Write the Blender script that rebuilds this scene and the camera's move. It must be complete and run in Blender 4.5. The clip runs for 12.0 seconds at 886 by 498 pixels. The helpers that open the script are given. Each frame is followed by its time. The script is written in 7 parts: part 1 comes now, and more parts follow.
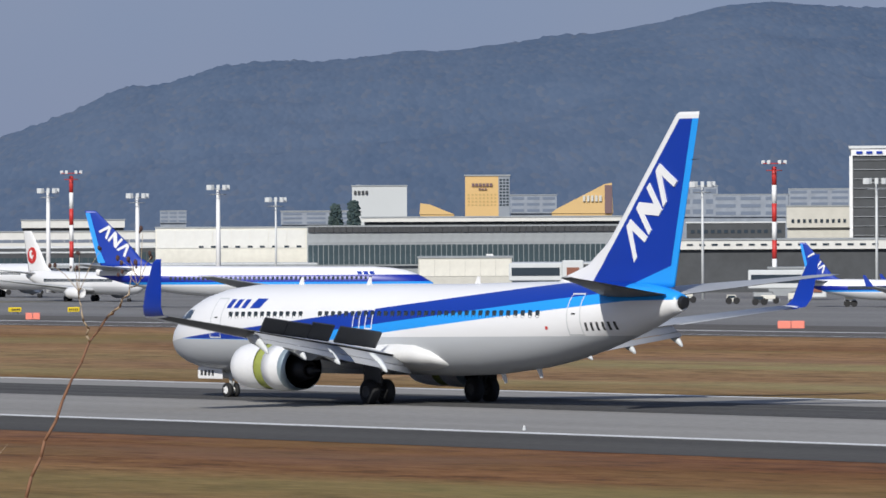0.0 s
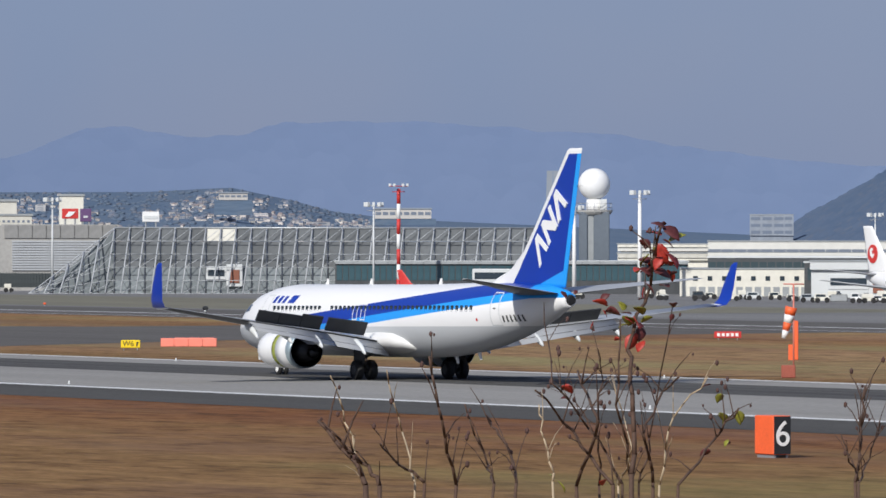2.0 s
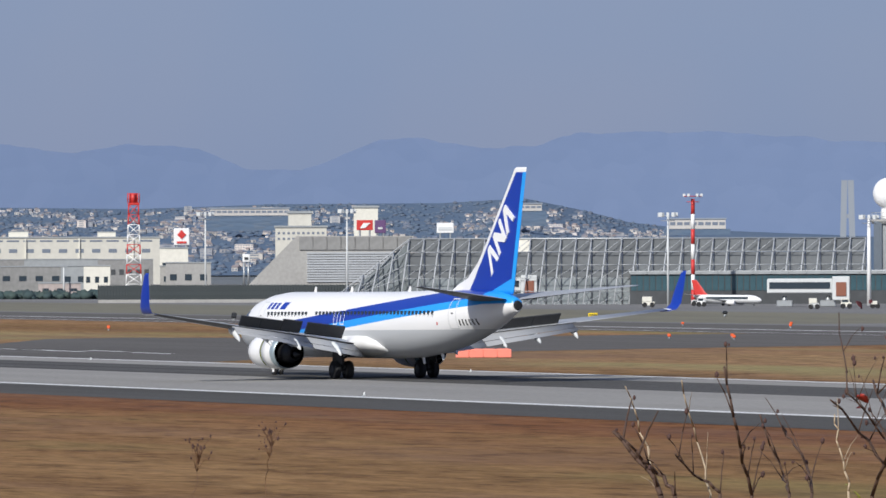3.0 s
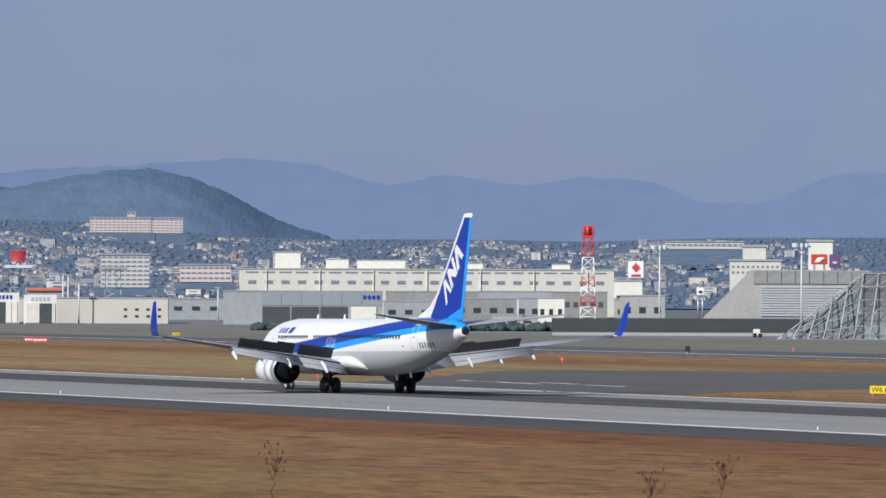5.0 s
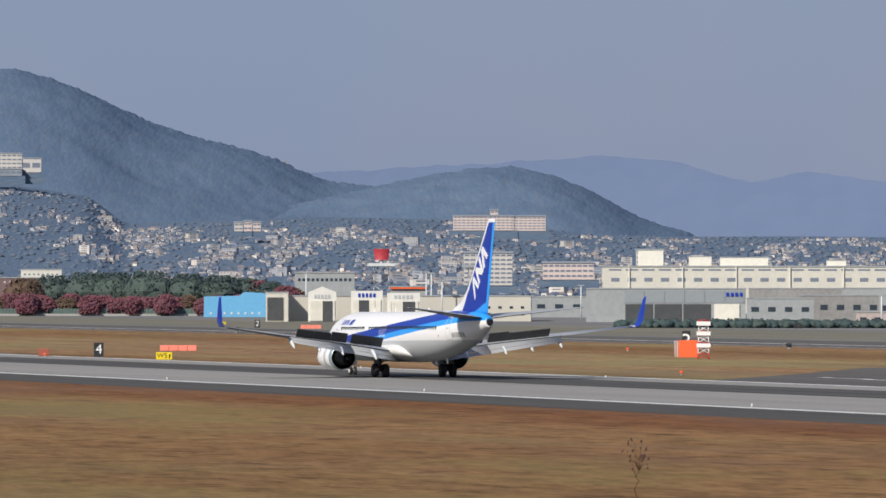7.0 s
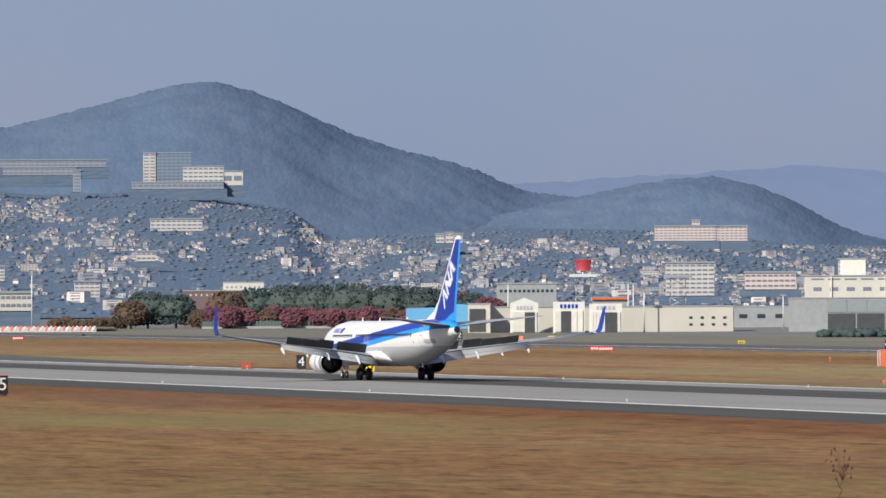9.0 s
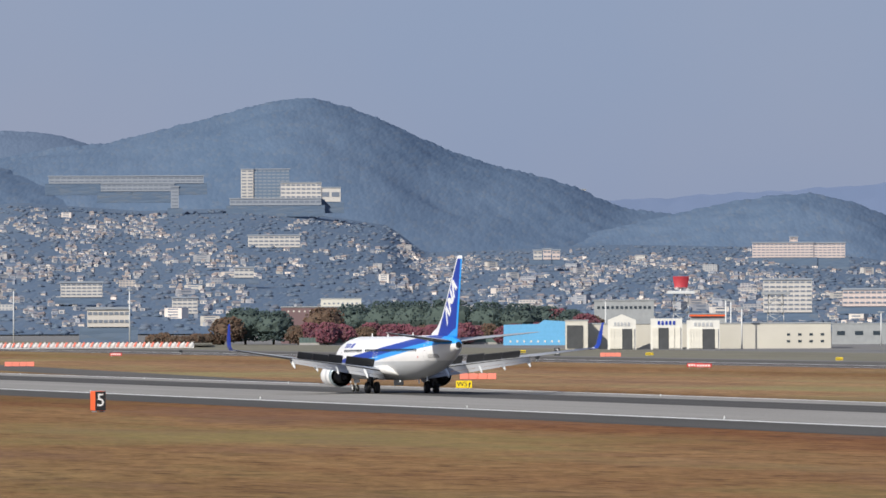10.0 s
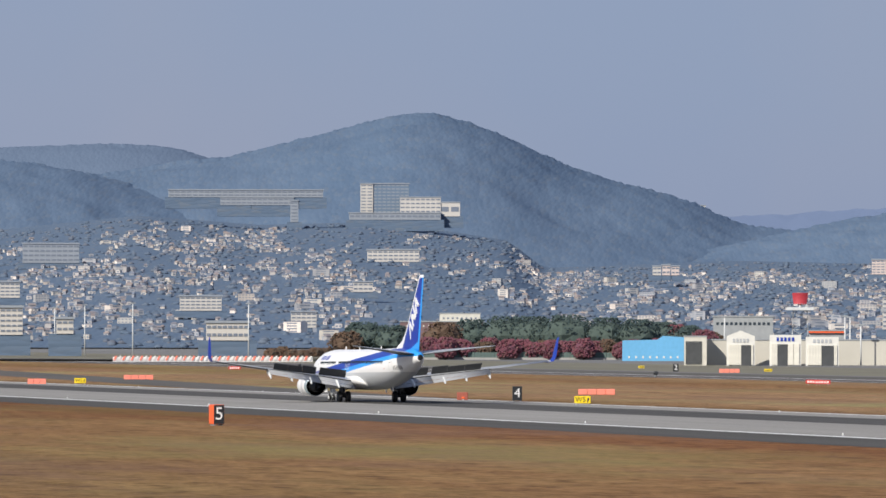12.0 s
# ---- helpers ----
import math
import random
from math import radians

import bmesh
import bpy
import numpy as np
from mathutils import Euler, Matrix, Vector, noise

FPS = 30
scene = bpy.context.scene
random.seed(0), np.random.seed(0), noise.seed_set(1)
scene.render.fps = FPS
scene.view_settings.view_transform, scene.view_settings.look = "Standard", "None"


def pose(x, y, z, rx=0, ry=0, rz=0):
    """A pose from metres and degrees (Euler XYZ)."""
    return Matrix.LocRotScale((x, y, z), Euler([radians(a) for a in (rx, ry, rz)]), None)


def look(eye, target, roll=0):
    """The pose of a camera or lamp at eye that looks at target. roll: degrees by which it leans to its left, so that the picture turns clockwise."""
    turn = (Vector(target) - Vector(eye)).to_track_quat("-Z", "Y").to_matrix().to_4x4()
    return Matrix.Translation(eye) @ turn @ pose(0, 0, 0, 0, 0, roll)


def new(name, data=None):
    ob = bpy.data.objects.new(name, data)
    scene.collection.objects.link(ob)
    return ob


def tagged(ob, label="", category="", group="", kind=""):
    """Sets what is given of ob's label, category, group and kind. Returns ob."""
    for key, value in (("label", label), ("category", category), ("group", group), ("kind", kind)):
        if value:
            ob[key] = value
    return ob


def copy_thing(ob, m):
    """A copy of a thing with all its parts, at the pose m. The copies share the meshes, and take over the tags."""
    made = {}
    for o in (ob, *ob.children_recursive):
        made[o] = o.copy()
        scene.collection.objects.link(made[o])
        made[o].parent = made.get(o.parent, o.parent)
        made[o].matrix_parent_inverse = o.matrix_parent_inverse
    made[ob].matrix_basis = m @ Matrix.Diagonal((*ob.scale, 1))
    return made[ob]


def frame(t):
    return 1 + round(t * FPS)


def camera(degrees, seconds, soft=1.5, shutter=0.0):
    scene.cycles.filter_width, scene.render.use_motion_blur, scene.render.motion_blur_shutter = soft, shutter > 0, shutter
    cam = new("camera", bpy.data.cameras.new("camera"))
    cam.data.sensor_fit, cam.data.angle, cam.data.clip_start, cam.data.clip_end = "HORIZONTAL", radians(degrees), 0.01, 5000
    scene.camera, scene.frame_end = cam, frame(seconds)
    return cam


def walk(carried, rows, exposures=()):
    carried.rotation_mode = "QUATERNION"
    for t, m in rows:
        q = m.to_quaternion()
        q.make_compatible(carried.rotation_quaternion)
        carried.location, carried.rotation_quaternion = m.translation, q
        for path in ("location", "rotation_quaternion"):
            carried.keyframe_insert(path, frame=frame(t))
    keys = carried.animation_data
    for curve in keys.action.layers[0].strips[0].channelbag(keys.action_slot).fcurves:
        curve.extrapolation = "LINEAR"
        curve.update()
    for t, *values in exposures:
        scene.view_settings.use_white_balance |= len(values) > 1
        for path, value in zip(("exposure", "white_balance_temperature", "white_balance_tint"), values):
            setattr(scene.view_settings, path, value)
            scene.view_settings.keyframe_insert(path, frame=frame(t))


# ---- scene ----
cam = camera(7.3055, 12.0, soft=1.6)
EYE = Vector((0.0, 0.0, 7.664))
# seconds, pan to the left of +y, tilt, roll (degrees): one hand-held pan from a mound beside the field
PAN = [(0.0, 53.863, -0.154, -0.269), (0.5, 56.363, -0.097, -0.083), (1.0, 58.201, -0.026, -0.102),
       (1.5, 60.141, 0.049, -0.086), (2.0, 61.648, -0.062, 0.050), (2.5, 62.992, 0.082, -0.145),
       (3.0, 64.078, 0.028, -0.179), (3.2, 64.600, -0.019, -0.119), (4.8, 67.495, 0.278, 0.051),
       (5.0, 67.828, 0.301, 0.215), (5.5, 68.822, 0.346, 0.340), (6.0, 69.559, 0.357, 0.260),
       (6.5, 70.261, 0.330, 0.096), (7.0, 70.823, 0.274, 0.044), (7.5, 71.289, 0.265, 0.054),
       (9.5, 72.893, 0.434, -0.300), (10.0, 73.293, 0.508, -0.217), (10.5, 73.553, 0.573, -0.198),
       (11.0, 73.765, 0.615, -0.100), (11.5, 74.083, 0.624, 0.077), (12.0, 74.277, 0.633, 0.077)]


def facing(pan, tilt):
    a, b = radians(pan), radians(tilt)
    return Vector((-math.sin(a) * math.cos(b), math.cos(a) * math.cos(b), math.sin(b)))


walk(cam, [(t, look(EYE, EYE + 100 * facing(p, q), r)) for t, p, q, r in PAN],
     [(0.0, -0.02, 6350, 10), (1.5, -0.04, 6330, 10), (2.5, 0.12, 6360, 10), (3.2, 0.13, 6330, 10), (5.5, 0.12, 6220, 10), (6.5, 0.13, 6620, 10), (7.5, 0.13, 6800, 10), (9.5, 0.28, 6750, 10), (12.0, 0.29, 6780, 10)])

# ---- daylight: low late-autumn sun behind the viewer, hazy sky ----
SUN_AZ, SUN_EL = 145.0, 33.0  # azimuth measured from +y towards +x
world = bpy.data.worlds.new("sky")
scene.world = world
world.use_nodes = True
wn, wl = world.node_tree.nodes, world.node_tree.links
wn.clear()
sky = wn.new("ShaderNodeTexSky")
sky.sky_type, sky.sun_disc = "NISHITA", False
sky.sun_elevation, sky.sun_rotation = radians(SUN_EL), radians(SUN_AZ)
sky.air_density, sky.dust_density, sky.ozone_density = 1.0, 1.0, 3.0
back = wn.new("ShaderNodeBackground")
back.inputs["Strength"].default_value = 0.085
wout = wn.new("ShaderNodeOutputWorld")
haze = wn.new("ShaderNodeMix")  # bright even haze over the blue
haze.data_type = "RGBA"
haze.inputs[0].default_value = 0.85
haze.inputs[7].default_value = (2.75, 3.25, 4.75, 1)
wtc, cloud, tone = wn.new("ShaderNodeTexCoord"), wn.new("ShaderNodeTexNoise"), wn.new("ShaderNodeValToRGB")
cloud.inputs["Scale"].default_value, cloud.inputs["Detail"].default_value = 14.0, 3.0
tone.color_ramp.elements[0].color, tone.color_ramp.elements[1].color = (2.28, 3.0, 4.95, 1), (2.62, 3.14, 4.85, 1)
tone.color_ramp.elements[0].position, tone.color_ramp.elements[1].position = 0.35, 0.65
wl.new(wtc.outputs["Generated"], cloud.inputs["Vector"])
wl.new(cloud.outputs["Fac"], tone.inputs[0])
wl.new(tone.outputs[0], haze.inputs[7])
wl.new(sky.outputs[0], haze.inputs[6])
wl.new(haze.outputs[2], back.inputs["Color"])
wl.new(back.outputs[0], wout.inputs[0])
sun_data = bpy.data.lights.new("sun", "SUN")
sun_data.energy, sun_data.angle, sun_data.color = 4.2, radians(0.6), (1.0, 0.955, 0.88)
sun = new("sun", sun_data)
to_sun = Vector((math.sin(radians(SUN_AZ)) * math.cos(radians(SUN_EL)), math.cos(radians(SUN_AZ)) * math.cos(radians(SUN_EL)), math.sin(radians(SUN_EL))))
sun.matrix_world = look(to_sun * 50, (0, 0, 0))


# ---- materials ----
def material(name):
    m = bpy.data.materials.new(name)
    m.use_nodes = True
    b = m.node_tree.nodes["Principled BSDF"]
    return m, m.node_tree.nodes, m.node_tree.links, b


def rgba(c):
    return (c[0], c[1], c[2], 1.0)


def mixer(n, l, fac, a, b, mode="MIX"):
    x = n.new("ShaderNodeMix")
    x.data_type, x.blend_type = "RGBA", mode
    for s, v in ((x.inputs[0], fac), (x.inputs[6], a), (x.inputs[7], b)):
        if hasattr(v, "default_value"):
            l.new(v, s)
        else:
            s.default_value = rgba(v) if isinstance(v, tuple) else v
    return x.outputs[2]


def math_node(n, l, op, a, b=0.0, clamp=False):
    x = n.new("ShaderNodeMath")
    x.operation, x.use_clamp = op, clamp
    for s, v in ((x.inputs[0], a), (x.inputs[1], b)):
        if hasattr(v, "default_value"):
            l.new(v, s)
        else:
            s.default_value = v
    return x.outputs[0]


def noisy(n, l, scale, detail=4.0, stretch=(1, 1, 1), rough=0.55):
    tc, mp, nz = n.new("ShaderNodeTexCoord"), n.new("ShaderNodeMapping"), n.new("ShaderNodeTexNoise")
    mp.inputs["Scale"].default_value = stretch
    l.new(tc.outputs["Object"], mp.inputs[0])
    l.new(mp.outputs[0], nz.inputs["Vector"])
    nz.inputs["Scale"].default_value, nz.inputs["Detail"].default_value, nz.inputs["Roughness"].default_value = scale, detail, rough
    return nz.outputs["Fac"]


def ramp(n, l, fac, stops):
    r = n.new("ShaderNodeValToRGB")
    e = r.color_ramp.elements
    while len(e) < len(stops):
        e.new(0.5)
    for k, (p, c) in zip(e, stops):
        k.position, k.color = p, rgba(c)
    l.new(fac, r.inputs[0])
    return r.outputs[0]


def plain(name, col, rough=0.5, metal=0.0, vary=0.12, scale=1.5, fine=12.0, bump=0.0, stretch=(1, 1, 1), random_tint=0.0):
    """Paint, metal, rubber and so on: a colour with stains and grain at two scales."""
    m, n, l, b = material(name)
    big, small = noisy(n, l, scale, 5, stretch), noisy(n, l, fine, 3, stretch)
    c = ramp(n, l, big, [(0.3, tuple(v * (1 - vary) for v in col)), (0.7, tuple(min(1, v * (1 + vary * 0.6)) for v in col))])
    c = mixer(n, l, 0.5, c, ramp(n, l, small, [(0.35, tuple(v * (1 - vary * 0.8) for v in col)), (0.65, tuple(min(1, v * (1 + vary * 0.5)) for v in col))]))
    if random_tint:
        oi = n.new("ShaderNodeObjectInfo")
        f = math_node(n, l, "MULTIPLY", oi.outputs["Random"], random_tint)
        c = mixer(n, l, f, c, tuple(v * 0.5 for v in col))
    l.new(c, b.inputs["Base Color"])
    b.inputs["Roughness"].default_value, b.inputs["Metallic"].default_value = rough, metal
    if bump:
        bp = n.new("ShaderNodeBump")
        bp.inputs["Strength"].default_value, bp.inputs["Distance"].default_value = bump, 0.02
        l.new(small, bp.inputs["Height"])
        l.new(bp.outputs[0], b.inputs["Normal"])
    return m


WHITE = plain("white_paint", (0.80, 0.80, 0.79), 0.3, vary=0.05)
OFFWHITE = plain("offwhite_wall", (0.70, 0.68, 0.60), 0.7, vary=0.12, scale=0.15, fine=1.2)
GREY = plain("grey_paint", (0.42, 0.44, 0.46), 0.45, vary=0.1)
LIGHTGREY = plain("light_grey_paint", (0.60, 0.62, 0.62), 0.5, vary=0.1, scale=0.4)
STEEL = plain("galvanised_steel", (0.42, 0.44, 0.45), 0.45, 0.6, vary=0.15)
DARKMETAL = plain("dark_metal", (0.06, 0.062, 0.065), 0.5, 0.4, vary=0.2)
BLACK = plain("black_rubber", (0.014, 0.014, 0.015), 0.75, vary=0.25)
BLUE = plain("deep_blue_paint", (0.003, 0.036, 0.34), 0.35, vary=0.06)
SKYBLUE = plain("light_blue_paint", (0.03, 0.32, 0.86), 0.35, vary=0.05)
RED = plain("red_paint", (0.55, 0.035, 0.03), 0.5, vary=0.12)
ORANGE = plain("orange_paint", (0.85, 0.13, 0.035), 0.55, vary=0.12)
PINKORANGE = plain("faded_orange_paint", (0.86, 0.25, 0.18), 0.6, vary=0.12)
YELLOW = plain("yellow_sign_face", (0.85, 0.62, 0.01), 0.5, vary=0.08)
BLACKPAINT = plain("black_sign_face", (0.02, 0.022, 0.025), 0.5, vary=0.15)
GLASS = plain("dark_window_glass", (0.035, 0.05, 0.065), 0.12, vary=0.2, scale=0.3)
GREEN = plain("yellow_green_primer", (0.32, 0.36, 0.08), 0.6, vary=0.3, fine=20)
CONCRETE = plain("concrete", (0.35, 0.345, 0.33), 0.85, vary=0.2, scale=0.2, fine=2.0)


# ---- mesh helpers ----
def link_mesh(name, verts, faces, mat, parent=None, label="", smooth=False, fmats=None):
    me = bpy.data.meshes.new(name)
    me.from_pydata([tuple(v) for v in verts], [], faces)
    for m in (mat if isinstance(mat, (list, tuple)) else [mat]):
        me.materials.append(m)
    if fmats:
        me.polygons.foreach_set("material_index", fmats)
    if smooth:
        me.polygons.foreach_set("use_smooth", [True] * len(me.polygons))
    me.update()
    ob = new(name, me)
    ob.parent = parent
    if label:
        ob["label"] = label
    return ob


def part(name, bm, mat, parent, label="", smooth=False):
    me = bpy.data.meshes.new(name)
    bmesh.ops.recalc_face_normals(bm, faces=bm.faces)
    bm.to_mesh(me)
    bm.free()
    for m in (mat if isinstance(mat, (list, tuple)) else [mat]):
        me.materials.append(m)
    if smooth:
        me.polygons.foreach_set("use_smooth", [True] * len(me.polygons))
    ob = new(name, me)
    ob.parent = parent
    if label:
        ob["label"] = label
    return ob


def add_box(bm, x0, x1, y0, y1, z0, z1, bevel=0.0, mi=0, m=None):
    v = [bm.verts.new((x, y, z)) for x in (x0, x1) for y in (y0, y1) for z in (z0, z1)]
    fs = [bm.faces.new([v[i] for i in q]) for q in ((0, 1, 3, 2), (4, 6, 7, 5), (0, 4, 5, 1), (2, 3, 7, 6), (0, 2, 6, 4), (1, 5, 7, 3))]
    if bevel:
        es = list({e for f in fs for e in f.edges})
        r = bmesh.ops.bevel(bm, geom=es, offset=bevel, segments=1, affect="EDGES", profile=0.5)
        fs = [f for f in fs if f.is_valid] + r["faces"]
        v = list({w for f in fs for w in f.verts})
    for f in fs:
        f.material_index = mi
    if m is not None:
        for w in v:
            w.co = m @ w.co
    return v


def add_tube(bm, a, b, r0, r1=None, n=8, mi=0, caps=True):
    a, b = Vector(a), Vector(b)
    r1 = r0 if r1 is None else r1
    d = (b - a).normalized()
    u = d.orthogonal().normalized()
    w = d.cross(u)
    rings = []
    for c, r in ((a, r0), (b, r1)):
        rings.append([bm.verts.new(c + (u * math.cos(k * math.tau / n) + w * math.sin(k * math.tau / n)) * r) for k in range(n)])
    for k in range(n):
        f = bm.faces.new((rings[0][k], rings[0][(k + 1) % n], rings[1][(k + 1) % n], rings[1][k]))
        f.material_index, f.smooth = mi, True
    if caps:
        bm.faces.new(rings[0][::-1]).material_index = mi
        bm.faces.new(rings[1]).material_index = mi


def add_loft(bm, rings, mi=0, cap=True, smooth=True):
    vs = [[bm.verts.new(p) for p in r] for r in rings]
    n = len(vs[0])
    for a, b in zip(vs, vs[1:]):
        for k in range(n):
            f = bm.faces.new((a[k], a[(k + 1) % n], b[(k + 1) % n], b[k]))
            f.material_index, f.smooth = mi, smooth
    if cap:
        for r in (vs[0][::-1], vs[-1]):
            bm.faces.new(r).material_index = mi
    return vs


def add_prism(bm, pts, y0, y1, mi=0):
    """A flat outline in x and z, thick along y."""
    a = [bm.verts.new((x, y0, z)) for x, z in pts]
    b = [bm.verts.new((x, y1, z)) for x, z in pts]
    n = len(pts)
    fs = [bm.faces.new(a), bm.faces.new(b[::-1])] + [bm.faces.new((a[k], b[k], b[(k + 1) % n], a[(k + 1) % n])) for k in range(n)]
    for f in fs:
        f.material_index = mi


def empty(name, m, label="", category="", group="", kind=""):
    ob = new(name)
    ob.matrix_basis = m
    ob.empty_display_size = 0.5
    return tagged(ob, label, category, group, kind)


# ---- ground ----
def ground_material():
    m, n, l, b = material("autumn_grass")
    big = noisy(n, l, 0.012, 5, (0.25, 1.6, 1))
    mid = noisy(n, l, 0.09, 5, (0.18, 1.5, 1))
    fine = noisy(n, l, 1.1, 6, (0.35, 1.4, 1), 0.7)
    c = ramp(n, l, mid, [(0.28, (0.107, 0.043, 0.018)), (0.45, (0.180, 0.086, 0.029)), (0.6, (0.254, 0.143, 0.051)), (0.75, (0.328, 0.213, 0.082))])
    g = ramp(n, l, big, [(0.36, (0.123, 0.098, 0.025)), (0.5, (0.205, 0.107, 0.037)), (0.62, (0.295, 0.180, 0.070))])
    c = mixer(n, l, 0.45, c, g)
    c = mixer(n, l, 0.45, c, ramp(n, l, fine, [(0.3, (0.082, 0.041, 0.016)), (0.7, (0.344, 0.213, 0.082))]))
    streak = noisy(n, l, 0.42, 6, (0.55, 1.0, 1), 0.75)
    c = mixer(n, l, 0.9, c, ramp(n, l, streak, [(0.36, (0.30, 0.27, 0.26)), (0.5, (0.82, 0.80, 0.78)), (0.64, (1.0, 1.0, 1.0))]), "MULTIPLY")
    tuft = noisy(n, l, 0.03, 5, (0.35, 1.0, 1), 0.6)
    c = mixer(n, l, ramp(n, l, tuft, [(0.49, (0, 0, 0)), (0.64, (0.65, 0.65, 0.65))]), c, (0.165, 0.142, 0.045))
    c = mixer(n, l, 0.5, c, (1.75, 1.66, 1.6), "MULTIPLY")
    # the strips along the runways are mown and dried differently: russet by the shoulder, straw between the runways
    tc, sp = n.new("ShaderNodeTexCoord"), n.new("ShaderNodeSeparateXYZ")
    l.new(tc.outputs["Object"], sp.inputs[0])
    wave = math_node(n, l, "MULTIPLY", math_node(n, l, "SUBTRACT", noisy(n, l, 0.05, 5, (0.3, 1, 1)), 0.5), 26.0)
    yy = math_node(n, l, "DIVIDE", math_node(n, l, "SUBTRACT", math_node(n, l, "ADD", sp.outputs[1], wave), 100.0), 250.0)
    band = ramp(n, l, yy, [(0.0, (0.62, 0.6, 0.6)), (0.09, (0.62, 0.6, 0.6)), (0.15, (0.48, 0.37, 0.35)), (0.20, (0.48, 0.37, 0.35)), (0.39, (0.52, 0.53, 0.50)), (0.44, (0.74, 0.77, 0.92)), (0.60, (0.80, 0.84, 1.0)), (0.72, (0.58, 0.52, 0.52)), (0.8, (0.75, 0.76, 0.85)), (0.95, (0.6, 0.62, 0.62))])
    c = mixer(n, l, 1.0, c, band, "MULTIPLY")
    grain = noisy(n, l, 5.0, 6, (0.10, 1.0, 1), 0.75)
    c = mixer(n, l, 0.7, c, ramp(n, l, grain, [(0.34, (0.52, 0.50, 0.50)), (0.5, (1.0, 1.0, 1.0)), (0.66, (1.32, 1.32, 1.3))]), "MULTIPLY")
    bare = noisy(n, l, 0.045, 6, (0.25, 1.0, 1), 0.65)
    c = mixer(n, l, ramp(n, l, bare, [(0.50, (0, 0, 0)), (0.64, (0.55, 0.55, 0.55))]), c, (0.115, 0.062, 0.036))
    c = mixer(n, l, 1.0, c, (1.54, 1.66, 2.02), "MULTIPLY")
    l.new(c, b.inputs["Base Color"])
    b.inputs["Roughness"].default_value = 0.95
    b.inputs["Specular IOR Level"].default_value = 0.1
    bp = n.new("ShaderNodeBump")
    bp.inputs["Strength"].default_value, bp.inputs["Distance"].default_value = 0.6, 0.15
    l.new(fine, bp.inputs["Height"])
    l.new(bp.outputs[0], b.inputs["Normal"])
    return m


def tarmac(name, lo, hi, stretch=(0.06, 1.0, 1), scale=0.25):
    m, n, l, b = material(name)
    c = ramp(n, l, noisy(n, l, scale, 6, stretch), [(0.3, lo), (0.7, hi)])
    c = mixer(n, l, 0.4, c, ramp(n, l, noisy(n, l, 5.0, 4, (0.3, 1, 1)), [(0.3, tuple(v * 0.75 for v in lo)), (0.7, tuple(v * 1.2 for v in hi))]))
    l.new(c, b.inputs["Base Color"])
    b.inputs["Roughness"].default_value = 0.95
    b.inputs["Specular IOR Level"].default_value = 0.06
    return m


GRASS = ground_material()
GREENGRASS = plain("green_grass", (0.165, 0.153, 0.105), 0.95, vary=0.35, scale=0.06, fine=0.8, stretch=(0.2, 1, 1))
RUNWAY = tarmac("runway_asphalt", (0.235, 0.228, 0.212), (0.315, 0.305, 0.285))
SHOULDER = tarmac("dark_asphalt", (0.068, 0.066, 0.062), (0.105, 0.102, 0.096))
RUBBER = tarmac("rubber_marked_asphalt", (0.034, 0.033, 0.033), (0.135, 0.132, 0.126), (0.010, 1.2, 1), 0.8)
TAXI = tarmac("taxiway_asphalt", (0.092, 0.086, 0.080), (0.145, 0.138, 0.130))
APRON = tarmac("apron_concrete", (0.134, 0.134, 0.134), (0.246, 0.242, 0.234), (0.1, 0.6, 1), 0.08)
LINE = plain("worn_white_marking", (0.72, 0.72, 0.70), 0.8, vary=0.25, scale=0.3, fine=4.0)


def sheet(name, poly, z, mat, label, kind="structure", thick=0.0):
    n = len(poly)
    ob = link_mesh(name, [(x, y, z) for x, y in poly], [tuple(range(n))], mat)
    if ob.data.polygons[0].normal.z < 0:
        ob.data.flip_normals()
    return tagged(ob, label, name.replace("_", " "), kind=kind)


def strip(name, x0, x1, y0, y1, z, mat, label):
    return sheet(name, [(x0, y0), (x1, y0), (x1, y1), (x0, y1)], z, mat, label)


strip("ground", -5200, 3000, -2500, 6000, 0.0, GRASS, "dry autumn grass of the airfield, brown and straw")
strip("runway", -2600, 900, 145.0, 198.0, 0.012, SHOULDER, "dark asphalt runway shoulders")
strip("runway", -2600, 900, 155.8, 197.6, 0.018, RUNWAY, "grey asphalt runway")
strip("runway_centre", -2600, 900, 177.5, 190.0, 0.023, RUBBER, "rubber-blackened middle of the runway")
strip("runway_edge_line", -2600, 900, 156.1, 157.2, 0.027, LINE, "white painted runway edge line")
strip("runway_edge_line", -2600, 900, 196.4, 197.4, 0.027, LINE, "white painted runway edge line")
# high-speed exits and the taxiway between the runways
sheet("taxiway", [(-445, 197.5), (-505, 197.5), (-534, 216), (-575, 240), (-580, 250), (-562, 268), (-570, 309), (-500, 309), (-488, 262), (-480, 240), (-462, 214)], 0.011, TAXI, "asphalt exit taxiway curving from the runway")
sheet("taxiway", [(-690, 197.5), (-800, 197.5), (-1300, 247), (-1300, 262)], 0.011, TAXI, "asphalt exit taxiway curving from the runway")
strip("second_runway", -2600, 900, 309, 346, 0.013, TAXI, "grey asphalt second runway")
strip("second_runway_line", -2600, 900, 312.0, 312.5, 0.019, LINE, "white painted edge line")
strip("second_runway_line", -2600, 900, 324.0, 325.3, 0.019, LINE, "white painted line")
strip("green_verge", -2600, -640, 352, 418, 0.009, GREENGRASS, "green mown grass before the apron")
